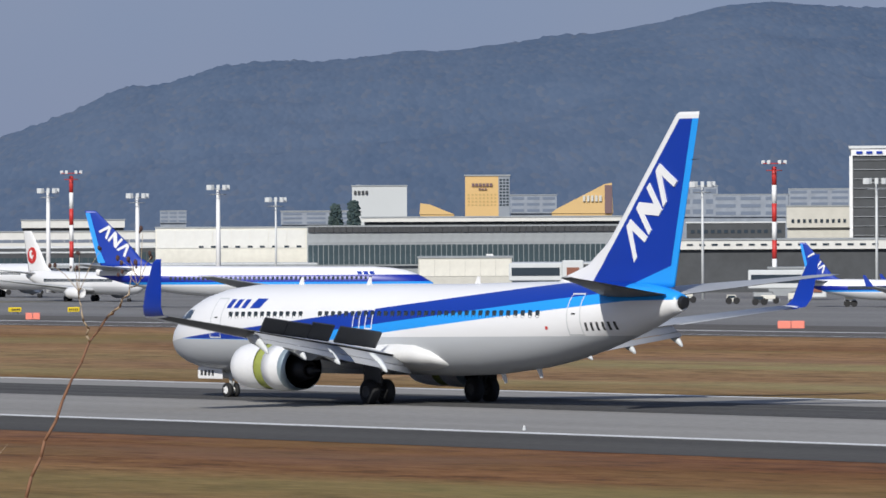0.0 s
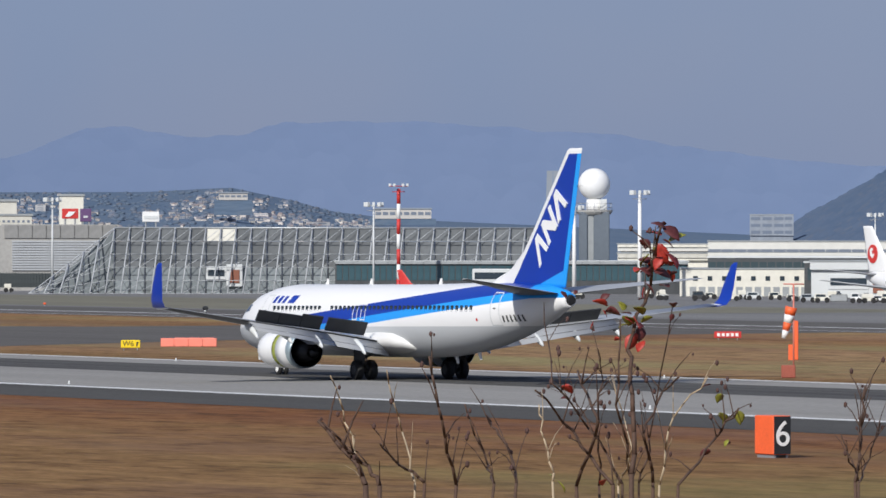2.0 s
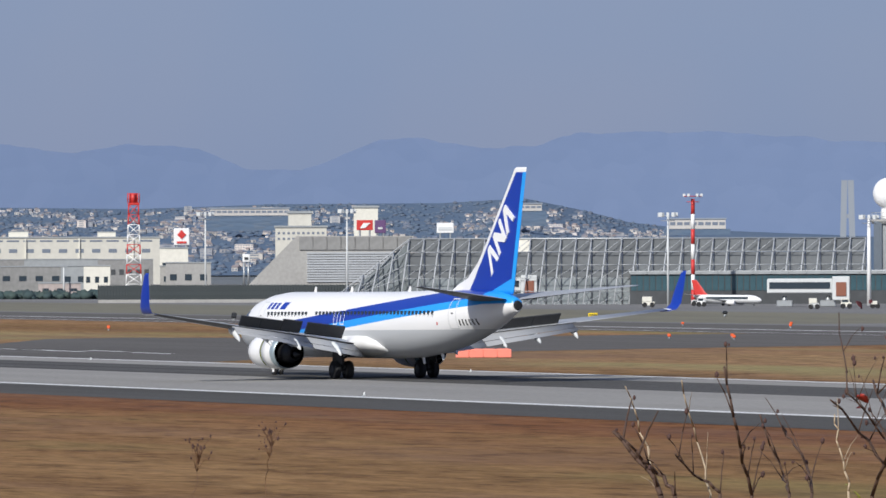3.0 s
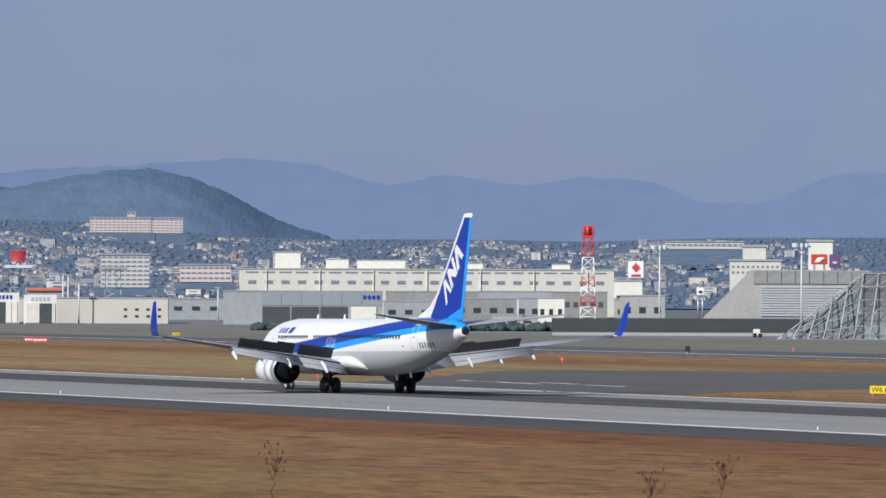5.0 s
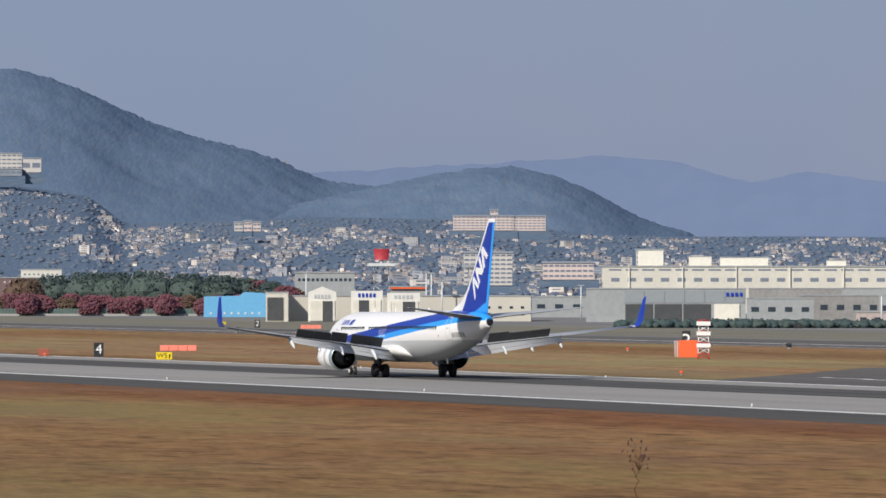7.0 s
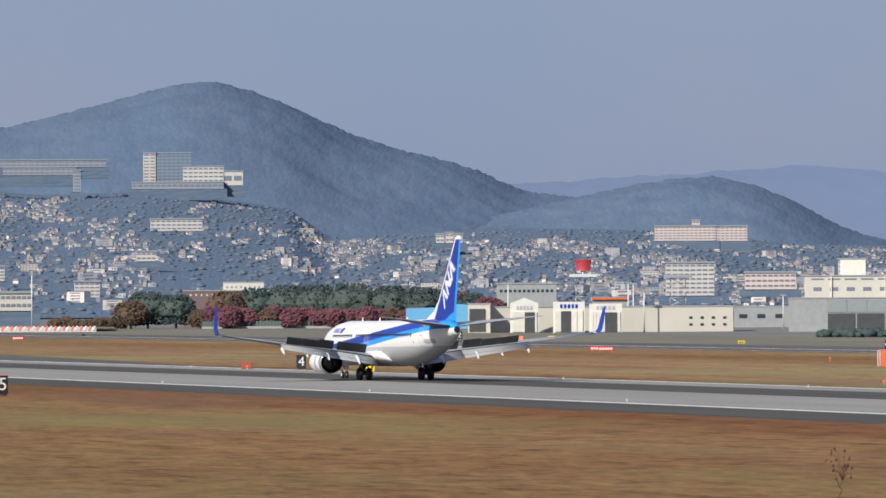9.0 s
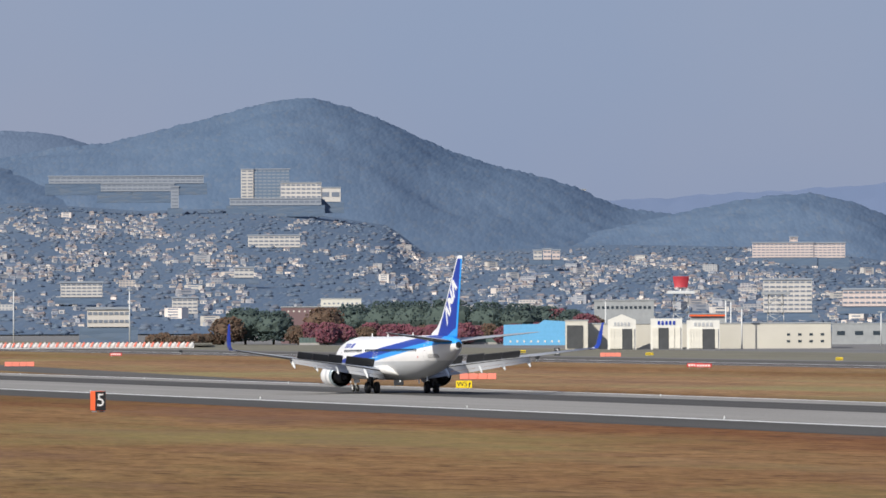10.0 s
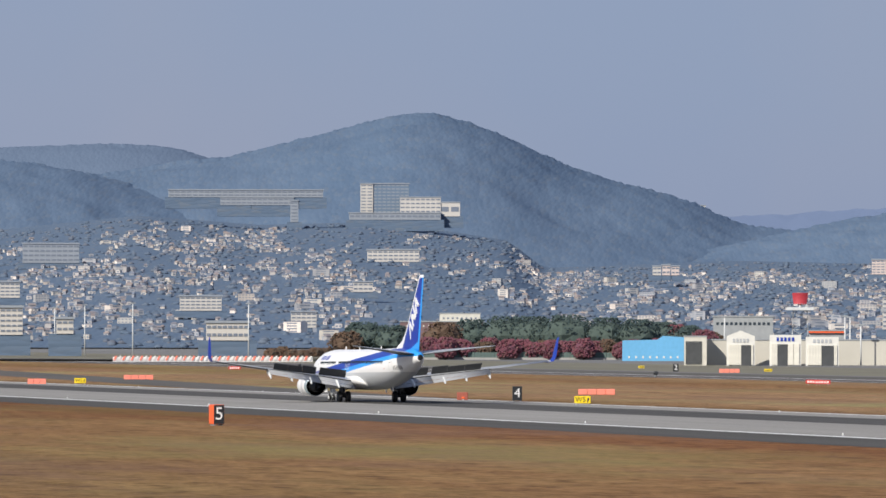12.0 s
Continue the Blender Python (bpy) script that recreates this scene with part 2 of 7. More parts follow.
strip("town_ground", -5200, 900, 700, 5200, 0.006, plain("town_ground_mix", (0.13, 0.145, 0.15), 0.95, vary=0.35, scale=0.01, fine=0.12), "grey-green built-up plain beyond the airport")
strip("apron", -2600, 900, 346, 700, 0.005, APRON, "pale concrete apron before the terminals")


# ---- far hills ----
def spot(bearing, dist, z=0.0):
    """A place by its bearing (degrees to the left of +y) and distance from the mound."""
    a = radians(bearing)
    return Vector((-math.sin(a) * dist, math.cos(a) * dist, z))


def forest_material(name, dark, light, scale=0.02, bearing=60.0, autumn=0.0):
    """Woods seen from afar: crowns of mixed tone, larger patches, and a fine relief."""
    m, n, l, b = material(name)
    tc, turn, squash = n.new("ShaderNodeTexCoord"), n.new("ShaderNodeMapping"), n.new("ShaderNodeMapping")
    turn.inputs["Rotation"].default_value = (0, 0, -radians(bearing))
    squash.inputs["Scale"].default_value = (1.0, 0.06, 1.25)  # slopes lie flat, so crowns are drawn long down the slope
    l.new(tc.outputs["Object"], turn.inputs[0])
    l.new(turn.outputs[0], squash.inputs[0])

    def tex(s, detail, rough=0.6):
        z = n.new("ShaderNodeTexNoise")
        z.inputs["Scale"].default_value, z.inputs["Detail"].default_value, z.inputs["Roughness"].default_value = s, detail, rough
        l.new(squash.outputs[0], z.inputs["Vector"])
        return z.outputs["Fac"]
    crowns = n.new("ShaderNodeTexVoronoi")
    crowns.inputs["Scale"].default_value = scale * 20
    l.new(squash.outputs[0], crowns.inputs["Vector"])
    cell = n.new("ShaderNodeSeparateColor")
    l.new(crowns.outputs["Color"], cell.inputs[0])
    c = ramp(n, l, cell.outputs[0], [(0.0, dark), (1.0, light)])
    c = mixer(n, l, 0.4, c, ramp(n, l, tex(scale * 4.0, 6, 0.7), [(0.36, dark), (0.64, light)]))
    c = mixer(n, l, 0.45, c, ramp(n, l, tex(scale * 0.7, 5), [(0.34, dark), (0.66, light)]))
    if autumn:
        c = mixer(n, l, ramp(n, l, cell.outputs[1], [(0.7, (0, 0, 0)), (1.0, (autumn, autumn, autumn))]), c, (light[0] * 1.5, light[1] * 1.15, light[2] * 0.85))
    l.new(c, b.inputs["Base Color"])
    bp = n.new("ShaderNodeBump")
    bp.invert = True
    bp.inputs["Strength"].default_value, bp.inputs["Distance"].default_value = 0.2, 1.2
    l.new(crowns.outputs["Distance"], bp.inputs["Height"])
    l.new(bp.outputs[0], b.inputs["Normal"])
    b.inputs["Roughness"].default_value = 1.0
    b.inputs["Specular IOR Level"].default_value = 0.0
    return m


def height_at(profile, a):
    for (a0, e0), (a1, e1) in zip(profile, profile[1:]):
        if a0 <= a <= a1:
            return e0 + (e1 - e0) * (a - a0) / (a1 - a0)
    return profile[0][1] if a < profile[0][0] else profile[-1][1]


def hill(name, profile, foot, crest, mat, label, step=0.013, rows=60, rough=4.0, canopy=1.3):
    """A wooded hill: its skyline as bearings and elevation angles, foot and crest distances in metres."""
    a0, a1 = profile[0][0], profile[-1][0]
    cols = int((a1 - a0) / step) + 1
    tops = [sum(height_at(profile, a0 + (a1 - a0) * i / (cols - 1) + q * 0.045) for q in range(-4, 5)) / 9 for i in range(cols)]
    vs, fs = [], []
    for j in range(rows + 4):
        for i in range(cols):
            a = a0 + (a1 - a0) * i / (cols - 1)
            top = EYE.z + crest * math.tan(radians(tops[i]))
            u = j / (rows - 1)
            if u <= 1:
                d = foot + (crest - foot) * u
                z = top * (math.sin(u * math.pi / 2) ** 1.15)
            else:
                d, z = crest + (crest - foot) * (u - 1) * 1.5, top * (1 - (u - 1) * 2)
            p = spot(a, d, 0)
            k = noise.fractal(Vector((p.x, p.y, 0)) * 0.004, 0.9, 2.0, 5)
            k2 = noise.fractal(Vector((p.x, p.y, 3)) * 0.03, 0.7, 2.0, 3)
            w = min(1.0, u * 2.5) * min(1.0, max(0.0, top) / 60)
            crown = canopy * (noise.noise(Vector((p.x, p.y, 7)) * 0.11) + 0.8 * noise.noise(Vector((p.x, p.y, 9)) * 0.33) + 0.3 * abs(k))
            vs.append((p.x, p.y, max(-2.0, z + crown * (0.18 if u < 0.9 else 1.0) * min(1.0, u * 6) + (k * rough * 2.0 * max(0.0, 1 - u ** 3) - (0 if u > 0.9 else abs(k) * rough) + k2 * rough * 0.3) * w)))
    for j in range(rows + 3):
        for i in range(cols - 1):
            q = j * cols + i
            fs.append((q, q + cols, q + cols + 1, q + 1))
    return tagged(link_mesh(name, vs, fs, mat, smooth=True), label, "hill", kind="structure")


# distance haze is painted into these woods: base colours blued and paled
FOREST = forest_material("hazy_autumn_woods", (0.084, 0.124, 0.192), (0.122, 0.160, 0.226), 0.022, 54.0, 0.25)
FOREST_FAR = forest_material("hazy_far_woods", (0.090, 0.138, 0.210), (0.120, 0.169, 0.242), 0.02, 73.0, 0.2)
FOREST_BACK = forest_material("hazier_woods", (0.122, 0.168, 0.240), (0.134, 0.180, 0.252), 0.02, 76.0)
RIDGE = forest_material("haze_blue_ridge", (0.150, 0.206, 0.335), (0.172, 0.228, 0.36), 0.003, 64.0)

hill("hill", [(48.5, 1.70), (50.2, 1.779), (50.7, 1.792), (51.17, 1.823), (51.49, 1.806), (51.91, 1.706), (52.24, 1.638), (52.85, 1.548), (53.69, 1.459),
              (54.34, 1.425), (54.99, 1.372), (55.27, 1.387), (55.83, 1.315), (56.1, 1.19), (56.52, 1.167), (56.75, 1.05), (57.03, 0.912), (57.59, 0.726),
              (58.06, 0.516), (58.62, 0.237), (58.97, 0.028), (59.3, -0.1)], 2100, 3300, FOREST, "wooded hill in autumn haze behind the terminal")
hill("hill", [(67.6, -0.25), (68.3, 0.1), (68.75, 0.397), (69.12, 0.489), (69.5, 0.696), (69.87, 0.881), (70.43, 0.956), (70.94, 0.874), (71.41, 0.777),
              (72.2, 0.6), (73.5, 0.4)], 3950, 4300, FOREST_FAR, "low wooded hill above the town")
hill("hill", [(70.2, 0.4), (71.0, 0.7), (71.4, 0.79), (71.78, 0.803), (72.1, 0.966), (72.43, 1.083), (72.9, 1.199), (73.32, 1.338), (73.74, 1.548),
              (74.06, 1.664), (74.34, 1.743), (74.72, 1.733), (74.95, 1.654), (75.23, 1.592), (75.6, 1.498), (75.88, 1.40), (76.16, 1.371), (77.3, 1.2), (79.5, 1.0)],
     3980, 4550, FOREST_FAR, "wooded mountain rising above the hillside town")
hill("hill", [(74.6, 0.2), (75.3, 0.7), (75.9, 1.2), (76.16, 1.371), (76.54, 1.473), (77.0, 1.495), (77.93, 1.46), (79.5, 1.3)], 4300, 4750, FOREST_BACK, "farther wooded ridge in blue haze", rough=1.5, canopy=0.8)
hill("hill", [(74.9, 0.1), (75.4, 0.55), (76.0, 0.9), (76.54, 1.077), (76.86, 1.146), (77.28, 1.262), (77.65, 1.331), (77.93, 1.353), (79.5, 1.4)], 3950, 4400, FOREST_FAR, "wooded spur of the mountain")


def ridge(profile, dist, mat):
    vs, fs = [], []
    for i, (a, e) in enumerate(profile):
        vs += [spot(a, dist, -20), spot(a, dist, EYE.z + dist * math.tan(radians(e)))]
        if i:
            fs.append((2 * i - 2, 2 * i, 2 * i + 1, 2 * i - 1))
    return tagged(link_mesh("backdrop", vs, fs, mat), "distant mountain ridge, pale blue in haze", "mountain", kind="structure")


def wavy(profile, step=0.03, amp=0.02):
    out, a = [], profile[0][0]
    while a < profile[-1][0]:
        out.append((a, height_at(profile, a) + amp * noise.fractal(Vector((a * 3.1, 2.0, 0)), 0.8, 2.0, 4)))
        a += step
    return out


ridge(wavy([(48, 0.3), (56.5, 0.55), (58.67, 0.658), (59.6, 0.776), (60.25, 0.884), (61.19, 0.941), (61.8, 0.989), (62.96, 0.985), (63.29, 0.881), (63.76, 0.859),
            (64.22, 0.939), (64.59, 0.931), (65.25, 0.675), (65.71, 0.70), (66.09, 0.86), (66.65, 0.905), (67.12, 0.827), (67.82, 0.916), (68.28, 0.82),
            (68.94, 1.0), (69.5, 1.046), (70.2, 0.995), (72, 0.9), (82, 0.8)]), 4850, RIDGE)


# ---- the airliner that rolls out after landing ----
def livery(name, kind):
    """Painted bands that follow straight lines along the fuselage or the fin."""
    m, n, l, b = material(name)
    tc, sp = n.new("ShaderNodeTexCoord"), n.new("ShaderNodeSeparateXYZ")
    l.new(tc.outputs["Object"], sp.inputs[0])
    s, z = sp.outputs[0], sp.outputs[2]

    def over(slope, s0, z0, edge=0.012):
        d = math_node(n, l, "SUBTRACT", z, math_node(n, l, "ADD", math_node(n, l, "MULTIPLY", math_node(n, l, "SUBTRACT", s, s0), slope), z0))
        return math_node(n, l, "DIVIDE", d, edge, True)

    white, grey, navy, light = (0.80, 0.80, 0.80), (0.52, 0.54, 0.56), (0.003, 0.036, 0.33), (0.02, 0.31, 0.83)
    if kind == "body":
        c = mixer(n, l, over(0.012, 0, 2.72), grey, white)
        c = mixer(n, l, math_node(n, l, "MULTIPLY", over(0.090, 15.3, 2.84), over(0.0, 0, 2.72)), c, light)
        c = mixer(n, l, math_node(n, l, "MULTIPLY", over(0.0915, 15.3, 3.27), over(0.0, 0, 2.74)), c, navy)
        c = mixer(n, l, over(0.094, 13.2, 3.76), c, white)
        # the cone behind the fin is light blue on top
        back = math_node(n, l, "GREATER_THAN", s, 34.6)
        c = mixer(n, l, math_node(n, l, "MULTIPLY", back, over(0.02, 34.6, 4.62)), c, light)
    else:
        # light blue along the rudder's trailing edge and foot
        aft = math_node(n, l, "SUBTRACT", 1.0, over(4.2, 37.15, 6.6))
        c = mixer(n, l, aft, navy, light)
        foot = math_node(n, l, "SUBTRACT", 1.0, over(0.30, 34.5, 5.35))
        c = mixer(n, l, foot, c, light)
        c = mixer(n, l, over(1.165, 32.95, 6.85), c, white)
        c = mixer(n, l, over(0, 0, 12.33), c, white)
    dirt = noisy(n, l, 0.7, 5, (0.3, 1, 1))
    c = mixer(n, l, 0.35, c, ramp(n, l, dirt, [(0.3, (0.86, 0.86, 0.85)), (0.7, (1, 1, 1))]), "MULTIPLY")
    l.new(c, b.inputs["Base Color"])
    b.inputs["Roughness"].default_value = 0.32
    return m


BODY, FINPAINT = livery("fuselage_livery", "body"), livery("fin_livery", "fin")
WINGGREY = plain("wing_grey", (0.36, 0.375, 0.39), 0.4, vary=0.12, scale=0.6, stretch=(0.4, 1, 1))
FLAPGREY = plain("flap_grey", (0.30, 0.31, 0.325), 0.4, vary=0.1, scale=0.6)
# the wing grey again, with the shade of the underside put into it
SHADEDSKIN = plain("shaded_lower_skin", (0.05, 0.052, 0.056), 0.5, vary=0.2)
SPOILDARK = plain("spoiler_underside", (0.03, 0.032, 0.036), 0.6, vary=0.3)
BARE = plain("bare_metal", (0.55, 0.56, 0.58), 0.3, 0.9, vary=0.1)
BURNT = plain("burnt_metal", (0.03, 0.03, 0.032), 0.5, 0.5, vary=0.3)
# station, bottom, top, half width
FUS = [(-0.28, 2.55, 2.62, 0.03), (-0.2, 2.33, 2.90, 0.30), (0.1, 2.0, 3.22, 0.62), (0.6, 1.72, 3.55, 0.95), (1.2, 1.52, 3.98, 1.22), (2.0, 1.36, 4.38, 1.48),
       (3.0, 1.26, 4.74, 1.70), (4.5, 1.22, 5.04, 1.84), (6.5, 1.22, 5.22, 1.88), (14, 1.22, 5.25, 1.88), (22, 1.25, 5.30, 1.88), (25, 1.36, 5.36, 1.88),
       (28, 1.66, 5.42, 1.84), (30, 1.98, 5.44, 1.74), (32, 2.42, 5.44, 1.55), (34, 2.95, 5.42, 1.27), (35.5, 3.42, 5.36, 0.98), (36.7, 3.85, 5.22, 0.66),
       (37.4, 4.08, 5.04, 0.44), (37.75, 4.2, 4.92, 0.33)]


def ring(s, zb, zt, w, n=40):
    c, h = (zb + zt) / 2, (zt - zb) / 2
    return [(s, math.sin(k * math.tau / n) * w, c + math.cos(k * math.tau / n) * h) for k in range(n)]


def fus_at(s):
    for a, b in zip(FUS, FUS[1:]):
        if a[0] <= s <= b[0]:
            u = (s - a[0]) / (b[0] - a[0])
            return [a[i] + (b[i] - a[i]) * u for i in range(4)]
    return FUS[-1]


def skin(s, z, side, out=0.006):
    """A point on the fuselage's skin, on the port (-1) or starboard (1) side."""
    _, zb, zt, w = fus_at(s)
    c, h = (zb + zt) / 2, (zt - zb) / 2
    q = max(-0.999, min(0.999, (z - c) / h))
    return Vector((s, side * (w * math.sqrt(1 - q * q) + out), z))


def patch(bm, s0, s1, z0, z1, side, lean=0.0, n=5, out=0.006, mi=0):
    """A panel that follows the skin."""
    rows = []
    for j in range(n + 1):
        z = z0 + (z1 - z0) * j / n
        rows.append([bm.verts.new(skin(s + lean * (j / n), z, side, out)) for s in (s0, s1)])
    for a, b in zip(rows, rows[1:]):
        bm.faces.new((a[0], a[1], b[1], b[0])).material_index = mi


def foil(le, te, z, y, thick, n=12, drop=0.0):
    """One wing section: a closed ring of points from leading to trailing edge and back."""
    pts = []
    for k in range(2 * n):
        u = k / n
        t = u if u <= 1 else 2 - u
        t = 0.5 - 0.5 * math.cos(math.pi * t)
        y_t = 5 * thick * (0.2969 * math.sqrt(t) - 0.126 * t - 0.3516 * t * t + 0.2843 * t ** 3 - 0.1015 * t ** 4) + 0.004
        pts.append((le + (te - le) * t, y, z + (y_t if u <= 1 else -0.75 * y_t) * (te - le) - drop * t * (te - le)))
    return pts


WING = [(1.2, 12.6, 21.0, 2.05, 0.14), (1.9, 13.5, 21.0, 2.12, 0.135), (5.4, 16.6, 21.5, 2.62, 0.12), (11.0, 19.6, 22.85, 3.3, 0.11), (17.15, 22.75, 24.35, 4.1, 0.10)]


def wing_at(l):
    for a, b in zip(WING, WING[1:]):
        if a[0] <= l <= b[0]:
            u = (l - a[0]) / (b[0] - a[0])
            return [a[i] + (b[i] - a[i]) * u for i in range(5)]
    return WING[-1]


# three slanted shapes climb along a fin
MARK_ALONG, MARK_RISE = Vector((0.653, 0.757)), Vector((-0.85, 1.15))
CHEVRON = [(0, 0), (0.30, 0), (0.72, 0.74), (1.14, 0), (1.44, 0), (0.93, 1), (0.52, 1)]
ZIGZAG = [(0, 0), (0.28, 0), (0.28, 0.58), (1.08, 0), (1.4, 0), (1.4, 1), (1.12, 1), (1.12, 0.42), (0.34, 1), (0, 1)]


def make_airliner():
    plane = empty("airliner", pose(-268.5, 181, 0), "white and blue twin-engined jet airliner rolling on the runway", "airliner")
    bm = bmesh.new()
    add_loft(bm, [ring(*r) for r in FUS])
    part("fuselage", bm, BODY, plane, "white fuselage with blue bands and grey belly")
    bm = bmesh.new()
    add_loft(bm, [ring(37.72, 4.26, 4.86, 0.28, 16), ring(37.95, 4.32, 4.80, 0.22, 16)], smooth=False)
    part("exhaust_pipe", bm, BURNT, plane, "dark tail exhaust")
    # wing-body fairing
    bm = bmesh.new()
    add_loft(bm, [[(s, math.sin(k * math.tau / 24) * w, zc + math.cos(k * math.tau / 24) * h) for k in range(24)] for s, w, zc, h in
                  ((11.6, 0.6, 1.75, 0.25), (12.6, 1.7, 1.92, 0.5), (14.5, 2.15, 2.08, 0.68), (19.5, 2.2, 2.18, 0.82), (20.9, 2.08, 2.2, 0.8), (22.0, 1.85, 2.1, 0.6), (23.3, 0.9, 1.8, 0.28))])
    part("wing_fairing", bm, plain("fairing_paint", (0.72, 0.72, 0.71), 0.35, vary=0.06), plane)
    # cabin windows, doors, marks
    wm = None
    for side in (-1, 1):
        for k in range(47):
            s = 6.6 + k * 0.5055
            if k in (12, 13):
                continue
            z = 3.83 + 0.0095 * (s - 6.6)
            if wm is None:
                bm = bmesh.new()
                add_box(bm, -0.115, 0.115, -0.012, 0.012, -0.165, 0.165, 0.05)
                ob = part("cabin_window", bm, GLASS, plane)
                wm = ob.data
            else:
                ob = new("cabin_window", wm)
                ob.parent = plane
            ob.location = skin(s, z, side, 0.001)
    doors = [(4.95, 5.85, 2.78, 4.62), (31.7, 32.55, 3.13, 4.95), (16.3, 16.85, 3.28, 4.2), (17.25, 17.8, 3.28, 4.2)]
    for side in (-1, 1):
        for s0, s1, z0, z1 in doors:
            bm = bmesh.new()
            e = 0.06
            for a, b, c, d in ((s0, s0 + e, z0, z1), (s1 - e, s1, z0, z1), (s0 + e, s1 - e, z0, z0 + e), (s0 + e, s1 - e, z1 - e, z1)):
                patch(bm, a, b, c, d, side, 0.0, 6, 0.012)
            door = part("cabin_door", bm, LIGHTGREY if s0 in (4.95, 31.7) else WHITE, plane, "door outlined on the fuselage")
            bm = bmesh.new()
            patch(bm, (s0 + s1) / 2 - 0.12, (s0 + s1) / 2 + 0.12, z0 + (z1 - z0) * 0.5, z0 + (z1 - z0) * 0.5 + 0.06, side, 0, 2, 0.014)
            part("door_handle", bm, DARKMETAL, door)
        # registration as plain bars
        for k in range(6):
            bm = bmesh.new()
            s = 32.72 + k * 0.32
            patch(bm, s, s + 0.13, 3.34 + k * 0.012, 3.7 + k * 0.012, side, 0.03, 2, 0.012)
            part("registration_bar", bm, DARKMETAL, plane)
        for k in range(3):
            bm = bmesh.new()
            patch(bm, 6.05 + k * 0.6, 6.42 + k * 0.6, 4.16, 4.56, side, 0.16, 4, 0.012)
            part("title_shape", bm, BLUE, plane, "slanted deep blue title shape")
        bm = bmesh.new()
        patch(bm, 7.95, 8.75, 4.16, 4.60, side, 0.3, 4, 0.012)
        part("title_flag", bm, BLUE, plane, "deep blue slanted flag mark")
        bm = bmesh.new()
        patch(bm, 30.35, 30.5, 3.38, 3.52, side, 0, 1, 0.012)
        part("red_mark", bm, RED, plane)
        # cockpit panes
        for s0, s1, z0, z1, ln in ((1.35, 1.95, 3.55, 3.95, 0.25), (2.0, 2.5, 3.6, 4.05, 0.2), (2.55, 3.0, 3.65, 4.05, 0.1)):
            bm = bmesh.new()
            patch(bm, s0, s1, z0, z1, side, ln, 4, 0.01)
            part("cockpit_pane", bm, GLASS, plane)
    # fin
    def fin_outline(z):
        if z < 8.18:
            le = [(5.2, 28.6), (5.69, 29.7), (6.13, 31.15), (7.1, 32.6), (8.18, 33.6)]
            for (z0, s0), (z1, s1) in zip(le, le[1:]):
                if z <= z1:
                    return s0 + (s1 - s0) * (z - z0) / (z1 - z0)
        return 33.6 + (z - 8.18) * 0.876
    bm = bmesh.new()
    zs = [5.2, 5.45, 5.69, 5.9, 6.13, 6.6, 7.1, 7.6, 8.18, 9.5, 11, 12.2, 12.5, 12.62]
    rings = []
    for z in zs:
        le, te = fin_outline(z) + (0.12 if z > 12.6 else 0), 37.2 + (z - 5.2) * 0.239
        f = foil(le, te, 0, 0, 0.055 if z > 6.2 else 0.04)
        rings.append([(x, zz * (1 if z < 12.6 else 0.5), z) for x, _, zz in f])
    add_loft(bm, rings)
    fin = part("fin", bm, FINPAINT, plane, "deep blue tail fin with white edge and light blue rudder")
    for side in (-1, 1):
        # three slanted white shapes climbing along the fin: chevron, zigzag, chevron
        for k, shape in enumerate((CHEVRON, ZIGZAG, CHEVRON)):
            q = [Vector((34.6, 6.25)) + MARK_ALONG * (a + 1.55 * k) + MARK_RISE * c for a, c in shape]
            bm = bmesh.new()
            add_prism(bm, [tuple(v) for v in q], side * 0.02, side * 0.14)
            part("fin_mark", bm, WHITE, fin, "white slanted tail mark")
    bm = bmesh.new()
    add_tube(bm, (38.3, 0, 10.6), (39.0, 0, 10.62), 0.02, 0.01, 5)
    part("static_wick", bm, DARKMETAL, fin)
    # stabilisers
    for side in (-1, 1):
        bm = bmesh.new()
        add_loft(bm, [[(x, side * l, z) for x, _, z in foil(a, b, h, 0, 0.1)] for l, a, b, h in ((0.5, 33.0, 37.3, 4.9), (1.0, 33.3, 37.4, 4.95), (4.0, 36.0, 38.4, 5.32), (6.9, 38.4, 39.35, 5.66), (7.17, 38.9, 39.45, 5.70))])
        stab = part("stabiliser", bm, [WINGGREY, SHADEDSKIN], plane, "grey horizontal stabiliser, underside darkened for shade")
        # faces that look down get the grey with painted-in shade
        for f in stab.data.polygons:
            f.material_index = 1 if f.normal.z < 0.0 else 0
    # wings
    for side in (-1, 1):
        bm = bmesh.new()
        add_loft(bm, [[(x, side * l, z) for x, _, z in foil(le, te - (te - le) * 0.16, z, 0, th)] for l, le, te, z, th in WING])
        for f in bm.faces:
            f.normal_update()
        wing = part("wing", bm, [WINGGREY, SHADEDSKIN], plane, "grey swept wing, underside darkened for shade")
        # shade under the wing is painted: lower faces take the darker grey
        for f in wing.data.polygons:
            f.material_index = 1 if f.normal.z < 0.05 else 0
        bm = bmesh.new()
        add_loft(bm, [[(x, side * l, z + 0.02) for x, _, z in foil(le - 0.12, le + 0.34, z - 0.06, 0, 0.3, 6)] for l, le, te, z, th in WING[2:]])
        part("slat", bm, BARE, wing, "bare metal leading edge slat")
        # winglet: a curved root, then a tall blade
        bm = bmesh.new()
        secs = [(17.1, 22.75, 24.35, 4.05, 0.0), (17.5, 23.0, 24.5, 4.13, 0.5), (17.72, 23.3, 24.65, 4.5, 0.9), (17.8, 23.6, 24.8, 5.2, 1.0), (17.9, 24.3, 24.95, 6.35, 1.0), (17.92, 24.6, 25.0, 6.5, 1.0)]
        rings = []
